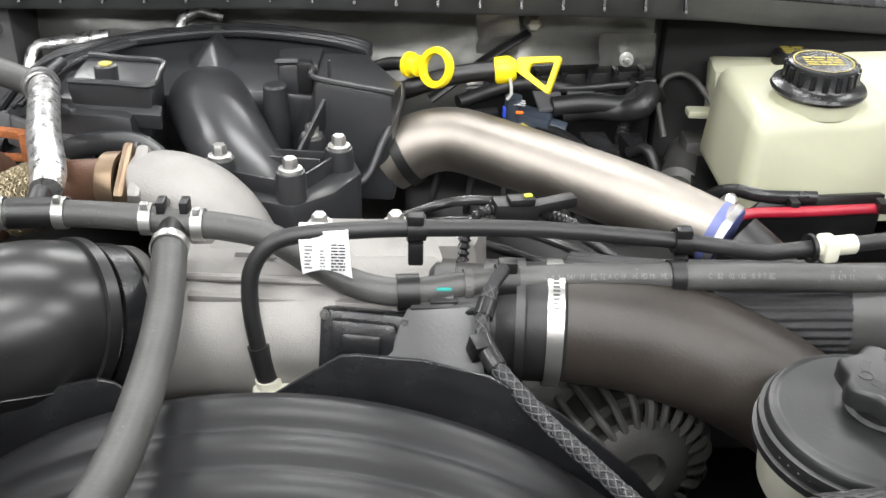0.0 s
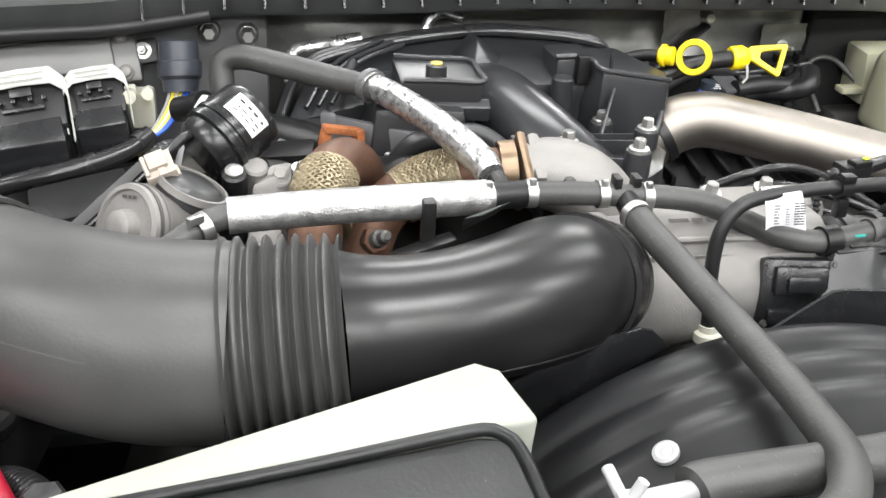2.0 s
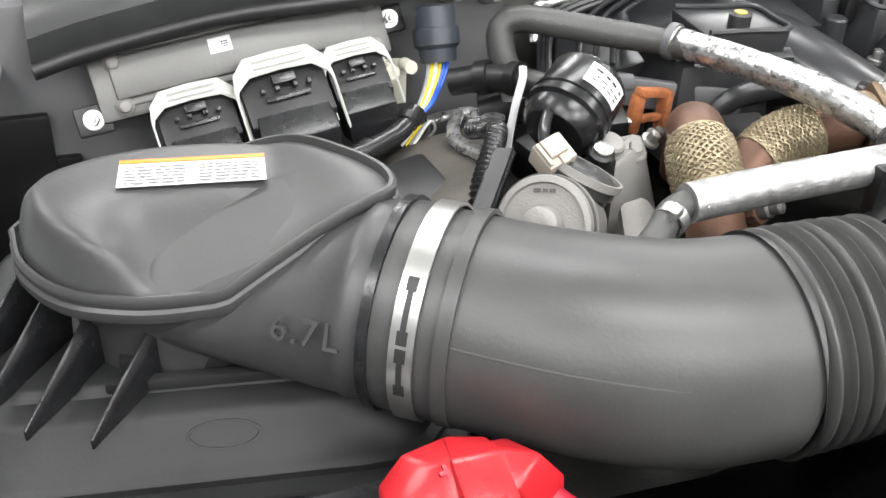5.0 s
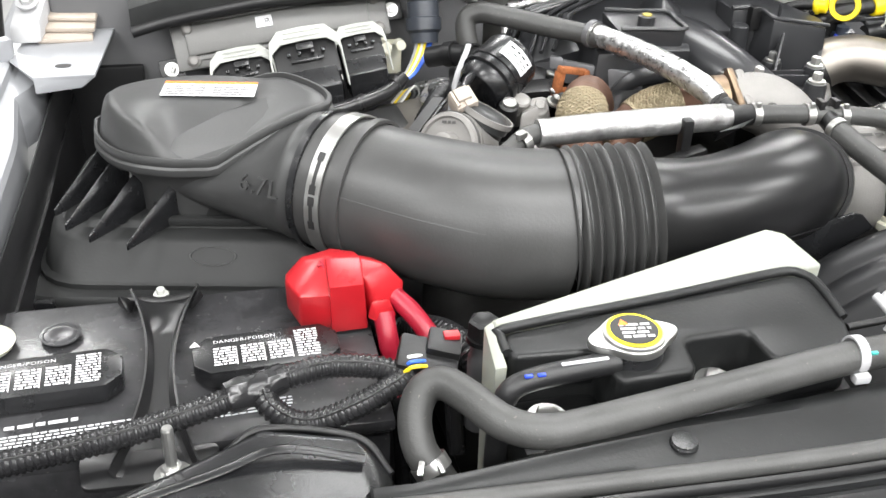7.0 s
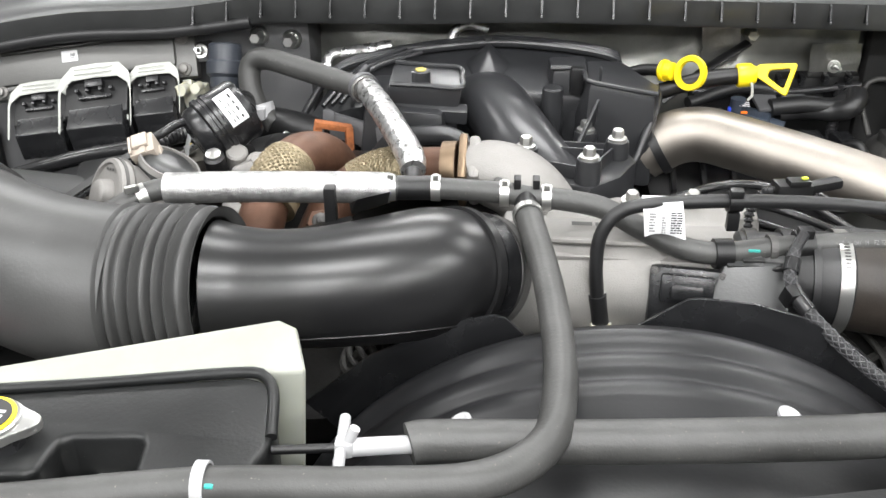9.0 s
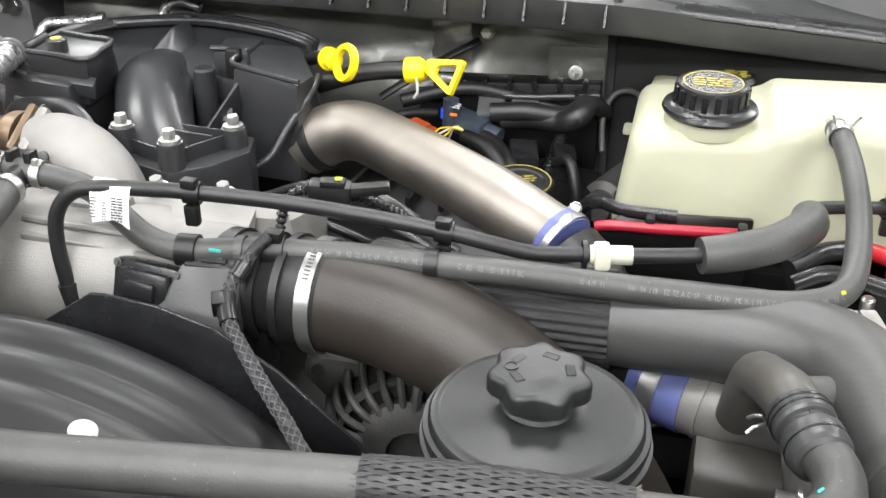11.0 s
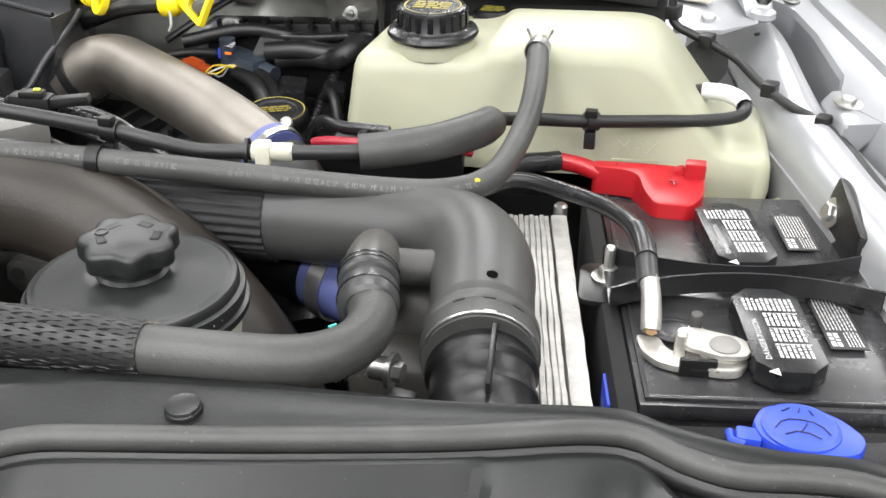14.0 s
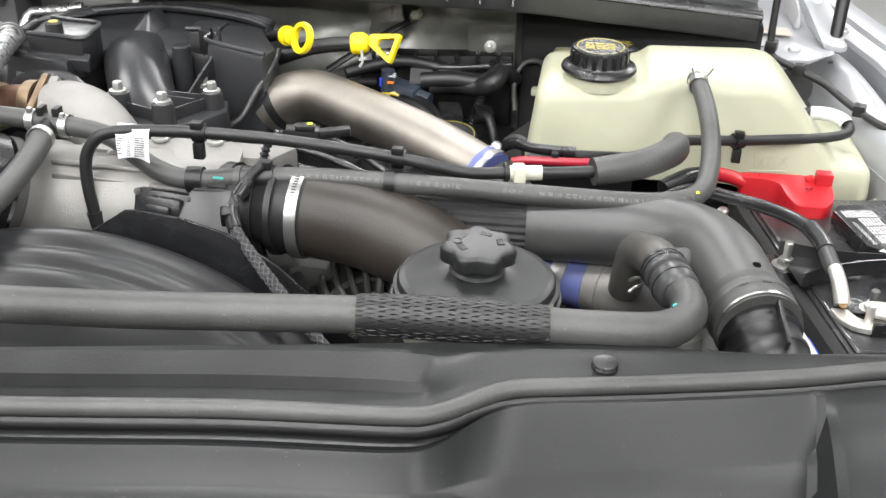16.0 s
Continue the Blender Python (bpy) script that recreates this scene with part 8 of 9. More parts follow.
part("plus_mark", merge(block((-0.7085, 0.446, 1.2378), (0.008, 0.0020, 0.0020), 0, (30, 0, 15)), block((-0.7085, 0.446, 1.2378), (0.0020, 0.008, 0.0020), 0, (30, 0, 15))), RED_SLEEVE, redL)
part("cable", tube([(-0.650, 0.440, 1.205), (-0.637, 0.422, 1.198), (-0.624, 0.402, 1.184), (-0.616, 0.390, 1.172)], 0.0085, n=18, rough=0.08), RED_SLEEVE, redL, "red sleeved battery cable")
part("cable", tube([(-0.662, 0.424, 1.200), (-0.660, 0.412, 1.186), (-0.657, 0.402, 1.160), (-0.655, 0.39, 1.14)], 0.0085, n=18, rough=0.08), RED_SLEEVE, redL, "red sleeved battery cable")
part("cable_tail", tube([(-0.6165, 0.391, 1.173), (-0.612, 0.375, 1.15), (-0.61, 0.36, 1.10)], 0.0080, n=14), LOOM, redL)
part("cable_tail", tube([(-0.655, 0.392, 1.142), (-0.652, 0.38, 1.12), (-0.65, 0.37, 1.05)], 0.0092, n=14), LOOM, redL)
for path, r in (([(-1.0, 0.285, 1.198), (-0.93, 0.292, 1.202), (-0.86, 0.302, 1.206), (-0.80, 0.318, 1.210), (-0.765, 0.330, 1.214), (-0.72, 0.342, 1.216), (-0.685, 0.340, 1.214), (-0.66, 0.332, 1.21)], 0.0088), ([(-0.765, 0.330, 1.214), (-0.757, 0.310, 1.208), (-0.735, 0.298, 1.203), (-0.70, 0.306, 1.206), (-0.668, 0.322, 1.210), (-0.655, 0.332, 1.212)], 0.0085), ([(-0.650, 0.48, 1.13), (-0.635, 0.455, 1.158), (-0.615, 0.425, 1.176), (-0.600, 0.402, 1.178), (-0.590, 0.385, 1.165), (-0.588, 0.37, 1.13)], 0.012)):
    lm_ = hose("corrugated_loom", path, r, LOOM, "corrugated glossy black wiring loom lying over the battery", "wiring loom", n=20, wave=(0.0046, 0.0007))
    part("split_seam", tube([(x_, y_ - 0.55 * r, z_ + 0.86 * r) for x_, y_, z_ in path], 0.0010, n=6), PLASTIC_AND_SHADE, lm_)
tp = solid("loom_tape", tube([(-0.788, 0.322, 1.212), (-0.768, 0.328, 1.214), (-0.748, 0.335, 1.2155)], 0.0112, n=18, rough=0.18, step=0.003), LOOM, "shiny black tape wrap on the loom", "tape", sharp=25)
cb = solid("wire_connector", merge(block((-0.642, 0.340, 1.212), (0.046, 0.034, 0.022), 0.004, (10, 10, -15)), block((-0.628, 0.345, 1.224), (0.026, 0.024, 0.010), 0.003, (10, 10, -15))), PLASTIC_AND_SHADE, "black wire connector with coloured wires", "connector")
part("red_lock", block((-0.622, 0.348, 1.229), (0.012, 0.008, 0.005), 0.001), RED, cb)
for k, w in enumerate(WIRES[:3]):
    part("wire", tube([(-0.664, 0.326 + 0.005 * k, 1.214), (-0.656, 0.322 + 0.006 * k, 1.224), (-0.645, 0.325 + 0.006 * k, 1.221)], 0.0016, n=8), w, cb)
ps = solid("hex_plug", merge(lathe([(0.0125, -0.010), (0.0128, -0.008), (0.0128, 0.004), (0.010, 0.006), (0.004, 0.0045)], (-0.5925, 0.364, 1.224), (0, 0, 1), 6), lathe([(0.0135, -0.014), (0.0135, -0.010)], (-0.5925, 0.364, 1.224), (0, 0, 1), 26)), PLASTIC_AND_SHADE, "black hexagonal drain plug on a grey post", "plug")
part("post", lathe([(0.0115, -0.10), (0.0115, -0.03), (0.0100, -0.028), (0.0100, -0.014)], (-0.5925, 0.364, 1.224), (0, 0, 1), 22), BRACKET_GREY, ps, "grey post")
hose("blue_striped_hose", [(-0.522, 0.271, 1.252), (-0.555, 0.268, 1.251), (-0.585, 0.265, 1.249), (-0.600, 0.263, 1.243), (-0.606, 0.261, 1.226), (-0.607, 0.262, 1.19), (-0.604, 0.27, 1.15)], 0.0082, RUBBER_DARK, "short black overflow hose with blue paint marks", n=20)
for x in (-0.575, -0.566):
    solid("paint_mark", block((x - 0.014, 0.2600, 1.2565), (0.006, 0.003, 0.002), 0.001), BLUE, "blue paint mark on the hose", "paint mark")

# right-hand battery with its terminal, strap and cover
mR = pose(0.6387, 0.6589, 1.164, 0, 0, 100.5)
batR = battery(mR, "black truck battery in a quilted blanket with bare clamp terminal", 0.306, 0.182, -1)
vent_cover(batR, mR @ pose(-0.091, -0.003, 0.003, 0, 0, 0), 0.104, 0.046, 70)
vent_cover(batR, mR @ pose(0.051, -0.003, 0.003, 0, 0, 3), 0.104, 0.046, 80)
for sx, sy, sw in ((-0.058, -0.054, 0.066), (0.0815, -0.060, 0.062)):
    stick = part("sticker", moved(block((sx, sy, 0.0033), (sw, 0.026, 0.0006), 0), mR), INK, batR, "black warning sticker with white print")
    part("warning_print", bars(9, sw * 0.62, 0.022, mR @ pose(sx + sw * 0.16, sy, 0.0039), 91, 0.42), WHITE_INK, stick)
    part("warning_print", bars(5, sw * 0.28, 0.011, mR @ pose(sx - sw * 0.32, sy - 0.005, 0.0039), 93, 0.45), WHITE_INK, stick)
    part("print_block", bars(2, sw * 0.26, 0.008, mR @ pose(sx - sw * 0.33, sy + 0.0075, 0.0039), 94, 0.8), WHITE_INK, stick)
part("level_eye", moved(lathe([(0.016, 0), (0.016, 0.001), (0.014, 0.0012), (0.013, 0.0005), (0.010, 0.0012), (0.007, 0.0006)], (-0.074, 0.061, 0.003), (0, 0, 1), 28), mR), BATTERY, batR)
part("rim", moved(merge(block((0, 0.088, 0.001), (0.304, 0.004, 0.004), 0.001), block((-0.150, 0, 0.001), (0.004, 0.176, 0.004), 0.001)), mR), BATTERY, batR, "raised edge of the case")
blanket = solid("battery_blanket", moved(merge(block((0, 0.101, -0.075), (0.33, 0.014, 0.15), 0.006), block((-0.167, 0, -0.085), (0.014, 0.21, 0.15), 0.006)), mR), FELT, "black quilted insulating blanket round the battery", "blanket")
part("blue_tag", moved(block((-0.12, 0.1095, -0.05), (0.035, 0.002, 0.07), 0.0005, (0, 0, 0)), mR), BLUE, blanket, "blue printed tag")
part("tag_print", bars(5, 0.02, 0.05, mR @ pose(-0.12, 0.1108, -0.05, 90, 0, 180), 95, 0.5), WHITE_INK, blanket)
term = thing("battery_clamp", (0.60, 0.55, 1.165), "tinned steel battery terminal clamp with cable lug", "battery terminal")
part("lug", tube([(0.570, 0.602, 1.197, 0.0066), (0.574, 0.582, 1.191, 0.0068), (0.5760, 0.566, 1.182, 0.0072), (0.5765, 0.558, 1.175, 0.0066)], n=20), TIN, term, "crimped tin lug")
part("lug_mouth", lathe([(0.0042, -0.002), (0.0042, 0.0008)], (0.5770, 0.5562, 1.1772), (0.12, -0.85, 0.45), 14), mat("browned_lug_mouth", (0.22, 0.13, 0.06), 0.5, metal=0.5), term)
arm = [(0.570, 0.563), (0.586, 0.563), (0.590, 0.552), (0.600, 0.545), (0.612, 0.549), (0.612, 0.536), (0.600, 0.530), (0.586, 0.533), (0.575, 0.544)]
part("lug_base", prism(rounded([(p_[0] - 0.003, p_[1] - 0.004) for p_ in arm], 0.004, 3), 1.1655, 1.1705, 0.0012), TIN, term)
part("clamp", moved(merge(prism(rounded([(0.5985, 0.563), (0.610, 0.566), (0.640, 0.560), (0.6475, 0.549), (0.643, 0.538), (0.628, 0.534), (0.6035, 0.541), (0.6055, 0.548), (0.5985, 0.553)], 0.004, 4), 1.1765, 1.1805, 0.0013), prism(rounded([(0.606, 0.560), (0.640, 0.556), (0.646, 0.547), (0.640, 0.533), (0.622, 0.530), (0.606, 0.540)], 0.006, 4), 1.1650, 1.1715, 0.0015)), Matrix.Translation((-0.0045, -0.0045, 0))), TIN, term, "split tin clamp")
part("clamp_core", lathe([(0.0145, -0.020), (0.0145, -0.001)], (0.624, 0.543, 1.177), (0, 0, 1), 26), TIN, term)
part("post", lathe([(0.0100, 0), (0.0100, 0.0015), (0.0085, 0.0028), (0.004, 0.0032)], (0.6245, 0.5425, 1.1800), (0, 0, 1), 28), ALU, term, "dull lead post")
part("thread", lathe([(0.0036, 0)] + [(0.0036 + 0.0004 * (k % 2), 0.0015 * k) for k in range(1, 12)] + [(0.003, 0.018)], (0.5965, 0.5405, 1.1705), (0.03, -0.02, 1), 14), TIN, term)
bolt(term, (0.606, 0.569, 1.166), (0, 0, 1), 0.0062, 0.009, TIN, washer=1.75, stud=0.0)
part("stud", lathe([(0.0036, 0.006), (0.0040, 0.008), (0.0040, 0.019), (0.003, 0.020)], (0.606, 0.569, 1.167), (0, 0, 1), 14), ALU_DARK, term, "dark threaded stud")
part("clip_plate", merge(block((0.609, 0.5285, 1.1685), (0.024, 0.004, 0.016), 0.001, (0, 0, 8)), block((0.610, 0.527, 1.168), (0.012, 0.004, 0.004), 0.0006, (0, 0, 8))), PLASTIC_AND_SHADE, term)
cab = hose("battery_cable", [(0.425, 0.72, 1.19), (0.455, 0.735, 1.196), (0.495, 0.722, 1.196), (0.530, 0.695, 1.199), (0.553, 0.66, 1.203), (0.565, 0.63, 1.202), (0.570, 0.60, 1.196)], 0.0069, LOOM, "thick taped black battery cable", n=18)
part("tape_wrap", tube([(0.425, 0.745, 1.190), (0.450, 0.768, 1.196), (0.481, 0.789, 1.194)], 0.0088, n=18, rough=0.12), LOOM, cab, "black tape wrap at the cable branch")
part("tape", tube([(0.558, 0.652, 1.2035), (0.565, 0.63, 1.202), (0.568, 0.612, 1.2)], 0.0082, n=18, rough=0.1), LOOM, cab)
part("heat_shrink", tube([(0.567, 0.620, 1.201), (0.5715, 0.590, 1.193)], 0.0078, n=18), PLASTIC_GREY, cab)
strR = thing("battery_strap", (0.64, 0.63, 1.165), "black steel battery hold-down strap with threaded stud", "battery strap", "battery straps")
rings = []
for x in np.linspace(0.0, 0.190, 28):
    w = 0.007 + 2.6 * (x - 0.100) ** 2
    c = mR @ Vector((-0.020, 0.103 - x, 0))
    rings.append([(c.x + 0.18 * w, c.y - w - 0.001, 1.188), (c.x + 0.18 * w, c.y - w, 1.172), (c.x - 0.18 * w, c.y + w, 1.172), (c.x - 0.18 * w, c.y + w + 0.001, 1.186)])
bm = skin(rings, False, False)
bmesh.ops.solidify(bm, geom=list(bm.faces), thickness=0.0018)
part("strap", bm, LOOM, strR)
part("hold_down_hook", merge(lathe([(0.015, 0), (0.016, 0.004), (0.013, 0.007), (0.009, 0.007)], (0.718, 0.660, 1.164), (0.3, -0.2, 1), 24), block((0.714, 0.640, 1.168), (0.02, 0.014, 0.005), 0.002, (0, 10, -10))), GLOSS, strR, "glossy black hook end")
part("end_plate", prism(rounded([(0.522, 0.605), (0.562, 0.608), (0.56, 0.672), (0.518, 0.662)], 0.010), 1.160, 1.164, 0.001), GLOSS, strR)
bolt(strR, (0.541, 0.642, 1.164), (0, 0, 1), 0.008, 0.010, stud=0.026, name="stud_nut")

redR = thing("terminal_cover", (0.57, 0.79, 1.14), "red plastic terminal cover beside the coolant tank", "terminal cover", "terminal covers")
bm = prism(rounded([(0.511, 0.805), (0.511, 0.790), (0.540, 0.790), (0.552, 0.786), (0.557, 0.772), (0.568, 0.757), (0.598, 0.757), (0.608, 0.770), (0.608, 0.808), (0.570, 0.809)], 0.006, 5), 1.146, 1.192, 0.0022)
for v in bm.verts:
    if v.co.z > 1.17:
        v.co.z -= max(0.0, (0.792 - v.co.y) * 0.42) * max(0.0, min(1.0, (v.co.x - 0.535) / 0.015)) + max(0.0, v.co.z - 1.194)
    elif v.co.x < 0.549:
        v.co.z += 0.019
part("cover", bm, RED, redR, "red moulded shell", sharp=35)
part("cover_rim", tube([(0.555, 0.778, 1.1475), (0.558, 0.769, 1.1475), (0.568, 0.7555, 1.1475), (0.598, 0.7555, 1.1475), (0.609, 0.768, 1.1475), (0.6095, 0.788, 1.1475)], 0.0016, n=8), RED, redR)
part("upper_tab", merge(block((0.599, 0.797, 1.186), (0.018, 0.014, 0.032), 0.0025), block((0.588, 0.800, 1.186), (0.010, 0.012, 0.018), 0.003, (0, -25, 0))), RED, redR)
part("cable", tube([(0.477, 0.788, 1.195), (0.488, 0.792, 1.192), (0.502, 0.796, 1.188), (0.516, 0.797, 1.183)], 0.0078, n=16), RED, redR, "red cable sleeve")
part("plus_mark", merge(block((0.582, 0.782, 1.1885), (0.008, 0.0016, 0.0016), 0, (22, 0, 0)), block((0.582, 0.782, 1.1885), (0.0016, 0.008, 0.0016), 0, (22, 0, 0))), RED_SLEEVE, redR)
tray = solid("battery_tray", block((0.64, 0.65, 0.99), (0.24, 0.40, 0.03), 0.006, (0, 0, 10)), PLASTIC_AND_SHADE, "black plastic battery tray under the battery", "tray")
tray2 = solid("battery_tray", block((-0.83, 0.41, 0.985), (0.36, 0.24, 0.03), 0.006), PLASTIC_AND_SHADE, "black plastic battery tray under the battery", "tray")

wash = thing("washer_filler", (0.655, 0.43, 1.1), "bright blue windscreen washer filler cap", "filler cap")
part("cap", prism(rounded([(0.637, 0.450), (0.643, 0.468), (0.662, 0.475), (0.686, 0.468), (0.700, 0.450), (0.694, 0.434), (0.668, 0.428), (0.645, 0.434)], 0.014, 4), 1.182, 1.191, 0.003), BLUE, wash)
part("cap_dome", lathe([(0.022, 0.0), (0.0215, 0.002), (0.019, 0.003), (0.018, 0.0027)], (0.664, 0.451, 1.190), (0, 0, 1), 40), BLUE, wash)
part("symbol", merge(tube([(0.650, 0.446, 1.193), (0.656, 0.455, 1.193), (0.672, 0.455, 1.193), (0.679, 0.446, 1.193)], 0.0005, n=6), tube([(0.655, 0.441, 1.193), (0.664, 0.446, 1.193), (0.674, 0.441, 1.193)], 0.0005, n=6), tube([(0.664, 0.446, 1.193), (0.667, 0.453, 1.193)], 0.0005, n=6), tube([(0.654, 0.462, 1.193), (0.658, 0.466, 1.193)], 0.0005, n=6), tube([(0.663, 0.463, 1.193), (0.664, 0.467, 1.193)], 0.0005, n=6), tube([(0.671, 0.462, 1.193), (0.669, 0.466, 1.193)], 0.0005, n=6)), INK, wash, "moulded washer symbol")
part("hinge", merge(block((0.636, 0.442, 1.186), (0.014, 0.012, 0.007), 0.002), tube([(0.626, 0.445, 1.186), (0.627, 0.437, 1.186), (0.634, 0.435, 1.186)], 0.0026, n=10)), BLUE, wash)
part("neck", lathe([(0.024, -0.12), (0.026, 0.0)], (0.666, 0.451, 1.174), (0, 0, 1), 28), PLASTIC_AND_SHADE, wash)
hose("washer_hose", [(0.695, 0.455, 1.165), (0.73, 0.462, 1.168), (0.77, 0.475, 1.165), (0.81, 0.49, 1.15)], 0.014, BRAID, "black woven-sleeved washer hose", n=18)

# ---- secondary radiator tank at the front ----


def header_tank():
    ob = thing("radiator_header_tank", (-0.47, 0.29, 1.1), "black radiator header tank with steel pressure cap", "radiator tank")
    o = [(-0.592, 0.318), (-0.36, 0.343), (-0.342, 0.335), (-0.335, 0.29), (-0.345, 0.262), (-0.410, 0.258), (-0.414, 0.292), (-0.464, 0.289), (-0.468, 0.256), (-0.526, 0.252), (-0.532, 0.287), (-0.594, 0.290)]
    bm = prism(rounded(o, 0.006, 2), 1.16, 1.250, 0.005, seg=3)
    for v in bm.verts:
        if v.co.z > 1.22:
            v.co.z += 0.012 * min(1.0, max(0.0, (v.co.x + 0.59) / 0.24)) * min(1.0, max(0.0, (v.co.y - 0.285) / 0.05))
    part("body", bm, COVER, ob)
    part("rear_lip", tube([(-0.594, 0.296, 1.249), (-0.594, 0.314, 1.250), (-0.585, 0.321, 1.252), (-0.47, 0.333, 1.257), (-0.368, 0.344, 1.263), (-0.350, 0.341, 1.263), (-0.341, 0.328, 1.261), (-0.336, 0.295, 1.252)], 0.0038, n=12), COVER, ob)
    part("ledge", prism([(-0.595, 0.232), (-0.34, 0.240), (-0.335, 0.30), (-0.595, 0.285)], 1.15, 1.213, 0.003), COVER, ob)
    for at in ((-0.5735, 0.257, 1.218), (-0.4410, 0.276, 1.218)):
        bolt(ob, at, (0, -0.1, 1), 0.010, 0.008, washer=1.5)
    at = (-0.5075, 0.2835, 1.2525)
    part("neck", lathe([(0.024, -0.01), (0.022, 0.004), (0.020, 0.008)], at, (0, 0, 1), 30), PLASTIC, ob)
    ears = []
    for k in range(64):
        a = 2 * math.pi * k / 64
        d = abs(math.cos(a - 0.1)) ** 14
        r = 0.0235 + 0.0105 * d
        ears.append((r * math.cos(a), r * math.sin(a)))
    cap = part("pressure_cap", merge(prism(ears, 0.006, 0.0125, 0.0015, Matrix.Translation(at)), lathe([(0.022, 0.011), (0.0215, 0.0145), (0.019, 0.0155)], at, (0, 0, 1), 44)), STEEL, ob, "stamped steel two-eared cap")
    part("cap_ring", lathe([(0.0195, 0.0157), (0.0195, 0.0162), (0.012, 0.0164)], at, (0, 0, 1), 44), YELLOW, cap, "yellow label ring")
    part("cap_label", lathe([(0.0168, 0.0165), (0.0168, 0.0168)], at, (0, 0, 1), 40), INK, cap, "black warning label")
    part("cap_marks", bars(4, 0.022, 0.018, Matrix.Translation(at) @ pose(0.001, -0.002, 0.0171, 0, 0, -4), 14, 0.6), WHITE_INK, cap)
    part("cap_sign", prism([(-0.004, -0.003), (0.004, -0.003), (0, 0.004)], 0.0171, 0.0174, 0, Matrix.Translation((at[0] - 0.006, at[1] + 0.008, at[2]))), ORANGE, cap)
    part("recess", block((-0.545, 0.2865, 1.232), (0.028, 0.006, 0.018), 0.003), PLASTIC_AND_SHADE, ob)
    part("white_mark", block((-0.548, 0.2655, 1.2598), (0.034, 0.003, 0.0012), 0.0004, (0, 0, 3)), WHITE_INK, ob)
    return ob


header_tank()
wd = thing("translucent_side_shield", (-0.48, 0.35, 1.1), "white translucent plastic shield behind the header tank", "shield")
part("rear_panel", hull([(-0.601, 0.324, 1.252), (-0.596, 0.333, 1.253), (-0.47, 0.343, 1.259), (-0.370, 0.376, 1.2665), (-0.351, 0.398, 1.2705), (-0.337, 0.390, 1.2695), (-0.324, 0.350, 1.263), (-0.36, 0.345, 1.262), (-0.59, 0.322, 1.1), (-0.335, 0.345, 1.1), (-0.345, 0.39, 1.1), (-0.59, 0.332, 1.1)], 0.004, 3), WHITE_EDGE, wd, "pale sloping panel")
part("side_panel", hull([(-0.606, 0.282, 1.247), (-0.597, 0.282, 1.248), (-0.604, 0.325, 1.252), (-0.596, 0.33, 1.253), (-0.606, 0.27, 1.1), (-0.600, 0.33, 1.1)], 0.002), WHITE_EDGE, wd, "narrow pale end panel")

lc = solid("lamp_housing", hull([(-0.90, 0.245, 1.188), (-0.80, 0.278, 1.196), (-0.765, 0.29, 1.212), (-0.70, 0.278, 1.206), (-0.68, 0.25, 1.19), (-0.69, 0.20, 1.195), (-0.88, 0.20, 1.195), (-0.90, 0.2, 1.1), (-0.69, 0.2, 1.1), (-0.7, 0.28, 1.1), (-0.9, 0.25, 1.1)], 0.008, 3), PLASTIC, "black moulded lamp housing beside the battery", "lamp housing", sharp=60)
part("ridge", tube([(-0.89, 0.235, 1.196), (-0.80, 0.255, 1.206), (-0.755, 0.262, 1.215), (-0.70, 0.252, 1.207)], 0.004, n=12, flat=0.5), PLASTIC, lc)
part("rear_flange", tube([(-0.885, 0.252, 1.186), (-0.80, 0.281, 1.194), (-0.765, 0.292, 1.207), (-0.702, 0.281, 1.200), (-0.682, 0.255, 1.187)], 0.003, n=10), PLASTIC_AND_SHADE, lc)

# ---- wiring at the left rear ----
bconn = thing("harness_connector", (-0.53, 0.95, 1.2), "large slate grey round harness connector with coloured wires", "connector")
part("shell", lathe([(0.016, -0.026), (0.020, -0.024), (0.020, -0.006), (0.0225, -0.004), (0.0225, 0.010), (0.0185, 0.014), (0.0175, 0.026)], (-0.533, 0.946, 1.262), (0.0, -0.40, -1), 10), mat("slate_grey_plastic", (0.035, 0.040, 0.050), 0.4), bconn)
for k in range(6):
    part("wire", tube([(-0.5425 + 0.0038 * k, 0.936, 1.243), (-0.548 + 0.0034 * k, 0.925, 1.228), (-0.560 + 0.0026 * k, 0.910, 1.211), (-0.570 + 0.0016 * k, 0.902, 1.203)], 0.0019, n=8), WIRES[(3, 0, 2, 0, 1, 1)[k]], bconn)
har2 = hose("wiring_harness", [(-0.564, 0.906, 1.206), (-0.575, 0.897, 1.200), (-0.595, 0.885, 1.193), (-0.64, 0.87, 1.185), (-0.70, 0.86, 1.175), (-0.78, 0.86, 1.15)], 0.0092, LOOM, "thick black taped harness below the control unit", "wiring harness", n=18, rough=0.06)
for at, ax in (((-0.575, 0.899, 1.201), (-0.6, -0.7, -0.3)), ((-0.62, 0.877, 1.188), (-0.8, -0.5, -0.2)), ((-0.67, 0.865, 1.180), (-1, -0.2, -0.2))):
    part("tape_band", ring_band(at, ax, 0.0093, 0.010, 0.0008, 20), RUBBER_DARK, har2)
lo2 = hose("corrugated_loom", [(-0.585, 0.70, 1.20), (-0.578, 0.72, 1.225), (-0.56, 0.745, 1.24), (-0.545, 0.77, 1.245), (-0.535, 0.80, 1.235), (-0.54, 0.83, 1.22)], 0.008, LOOM, "corrugated loom near the recirculation valve", "wiring loom", n=16, wave=(0.005, 0.0012))
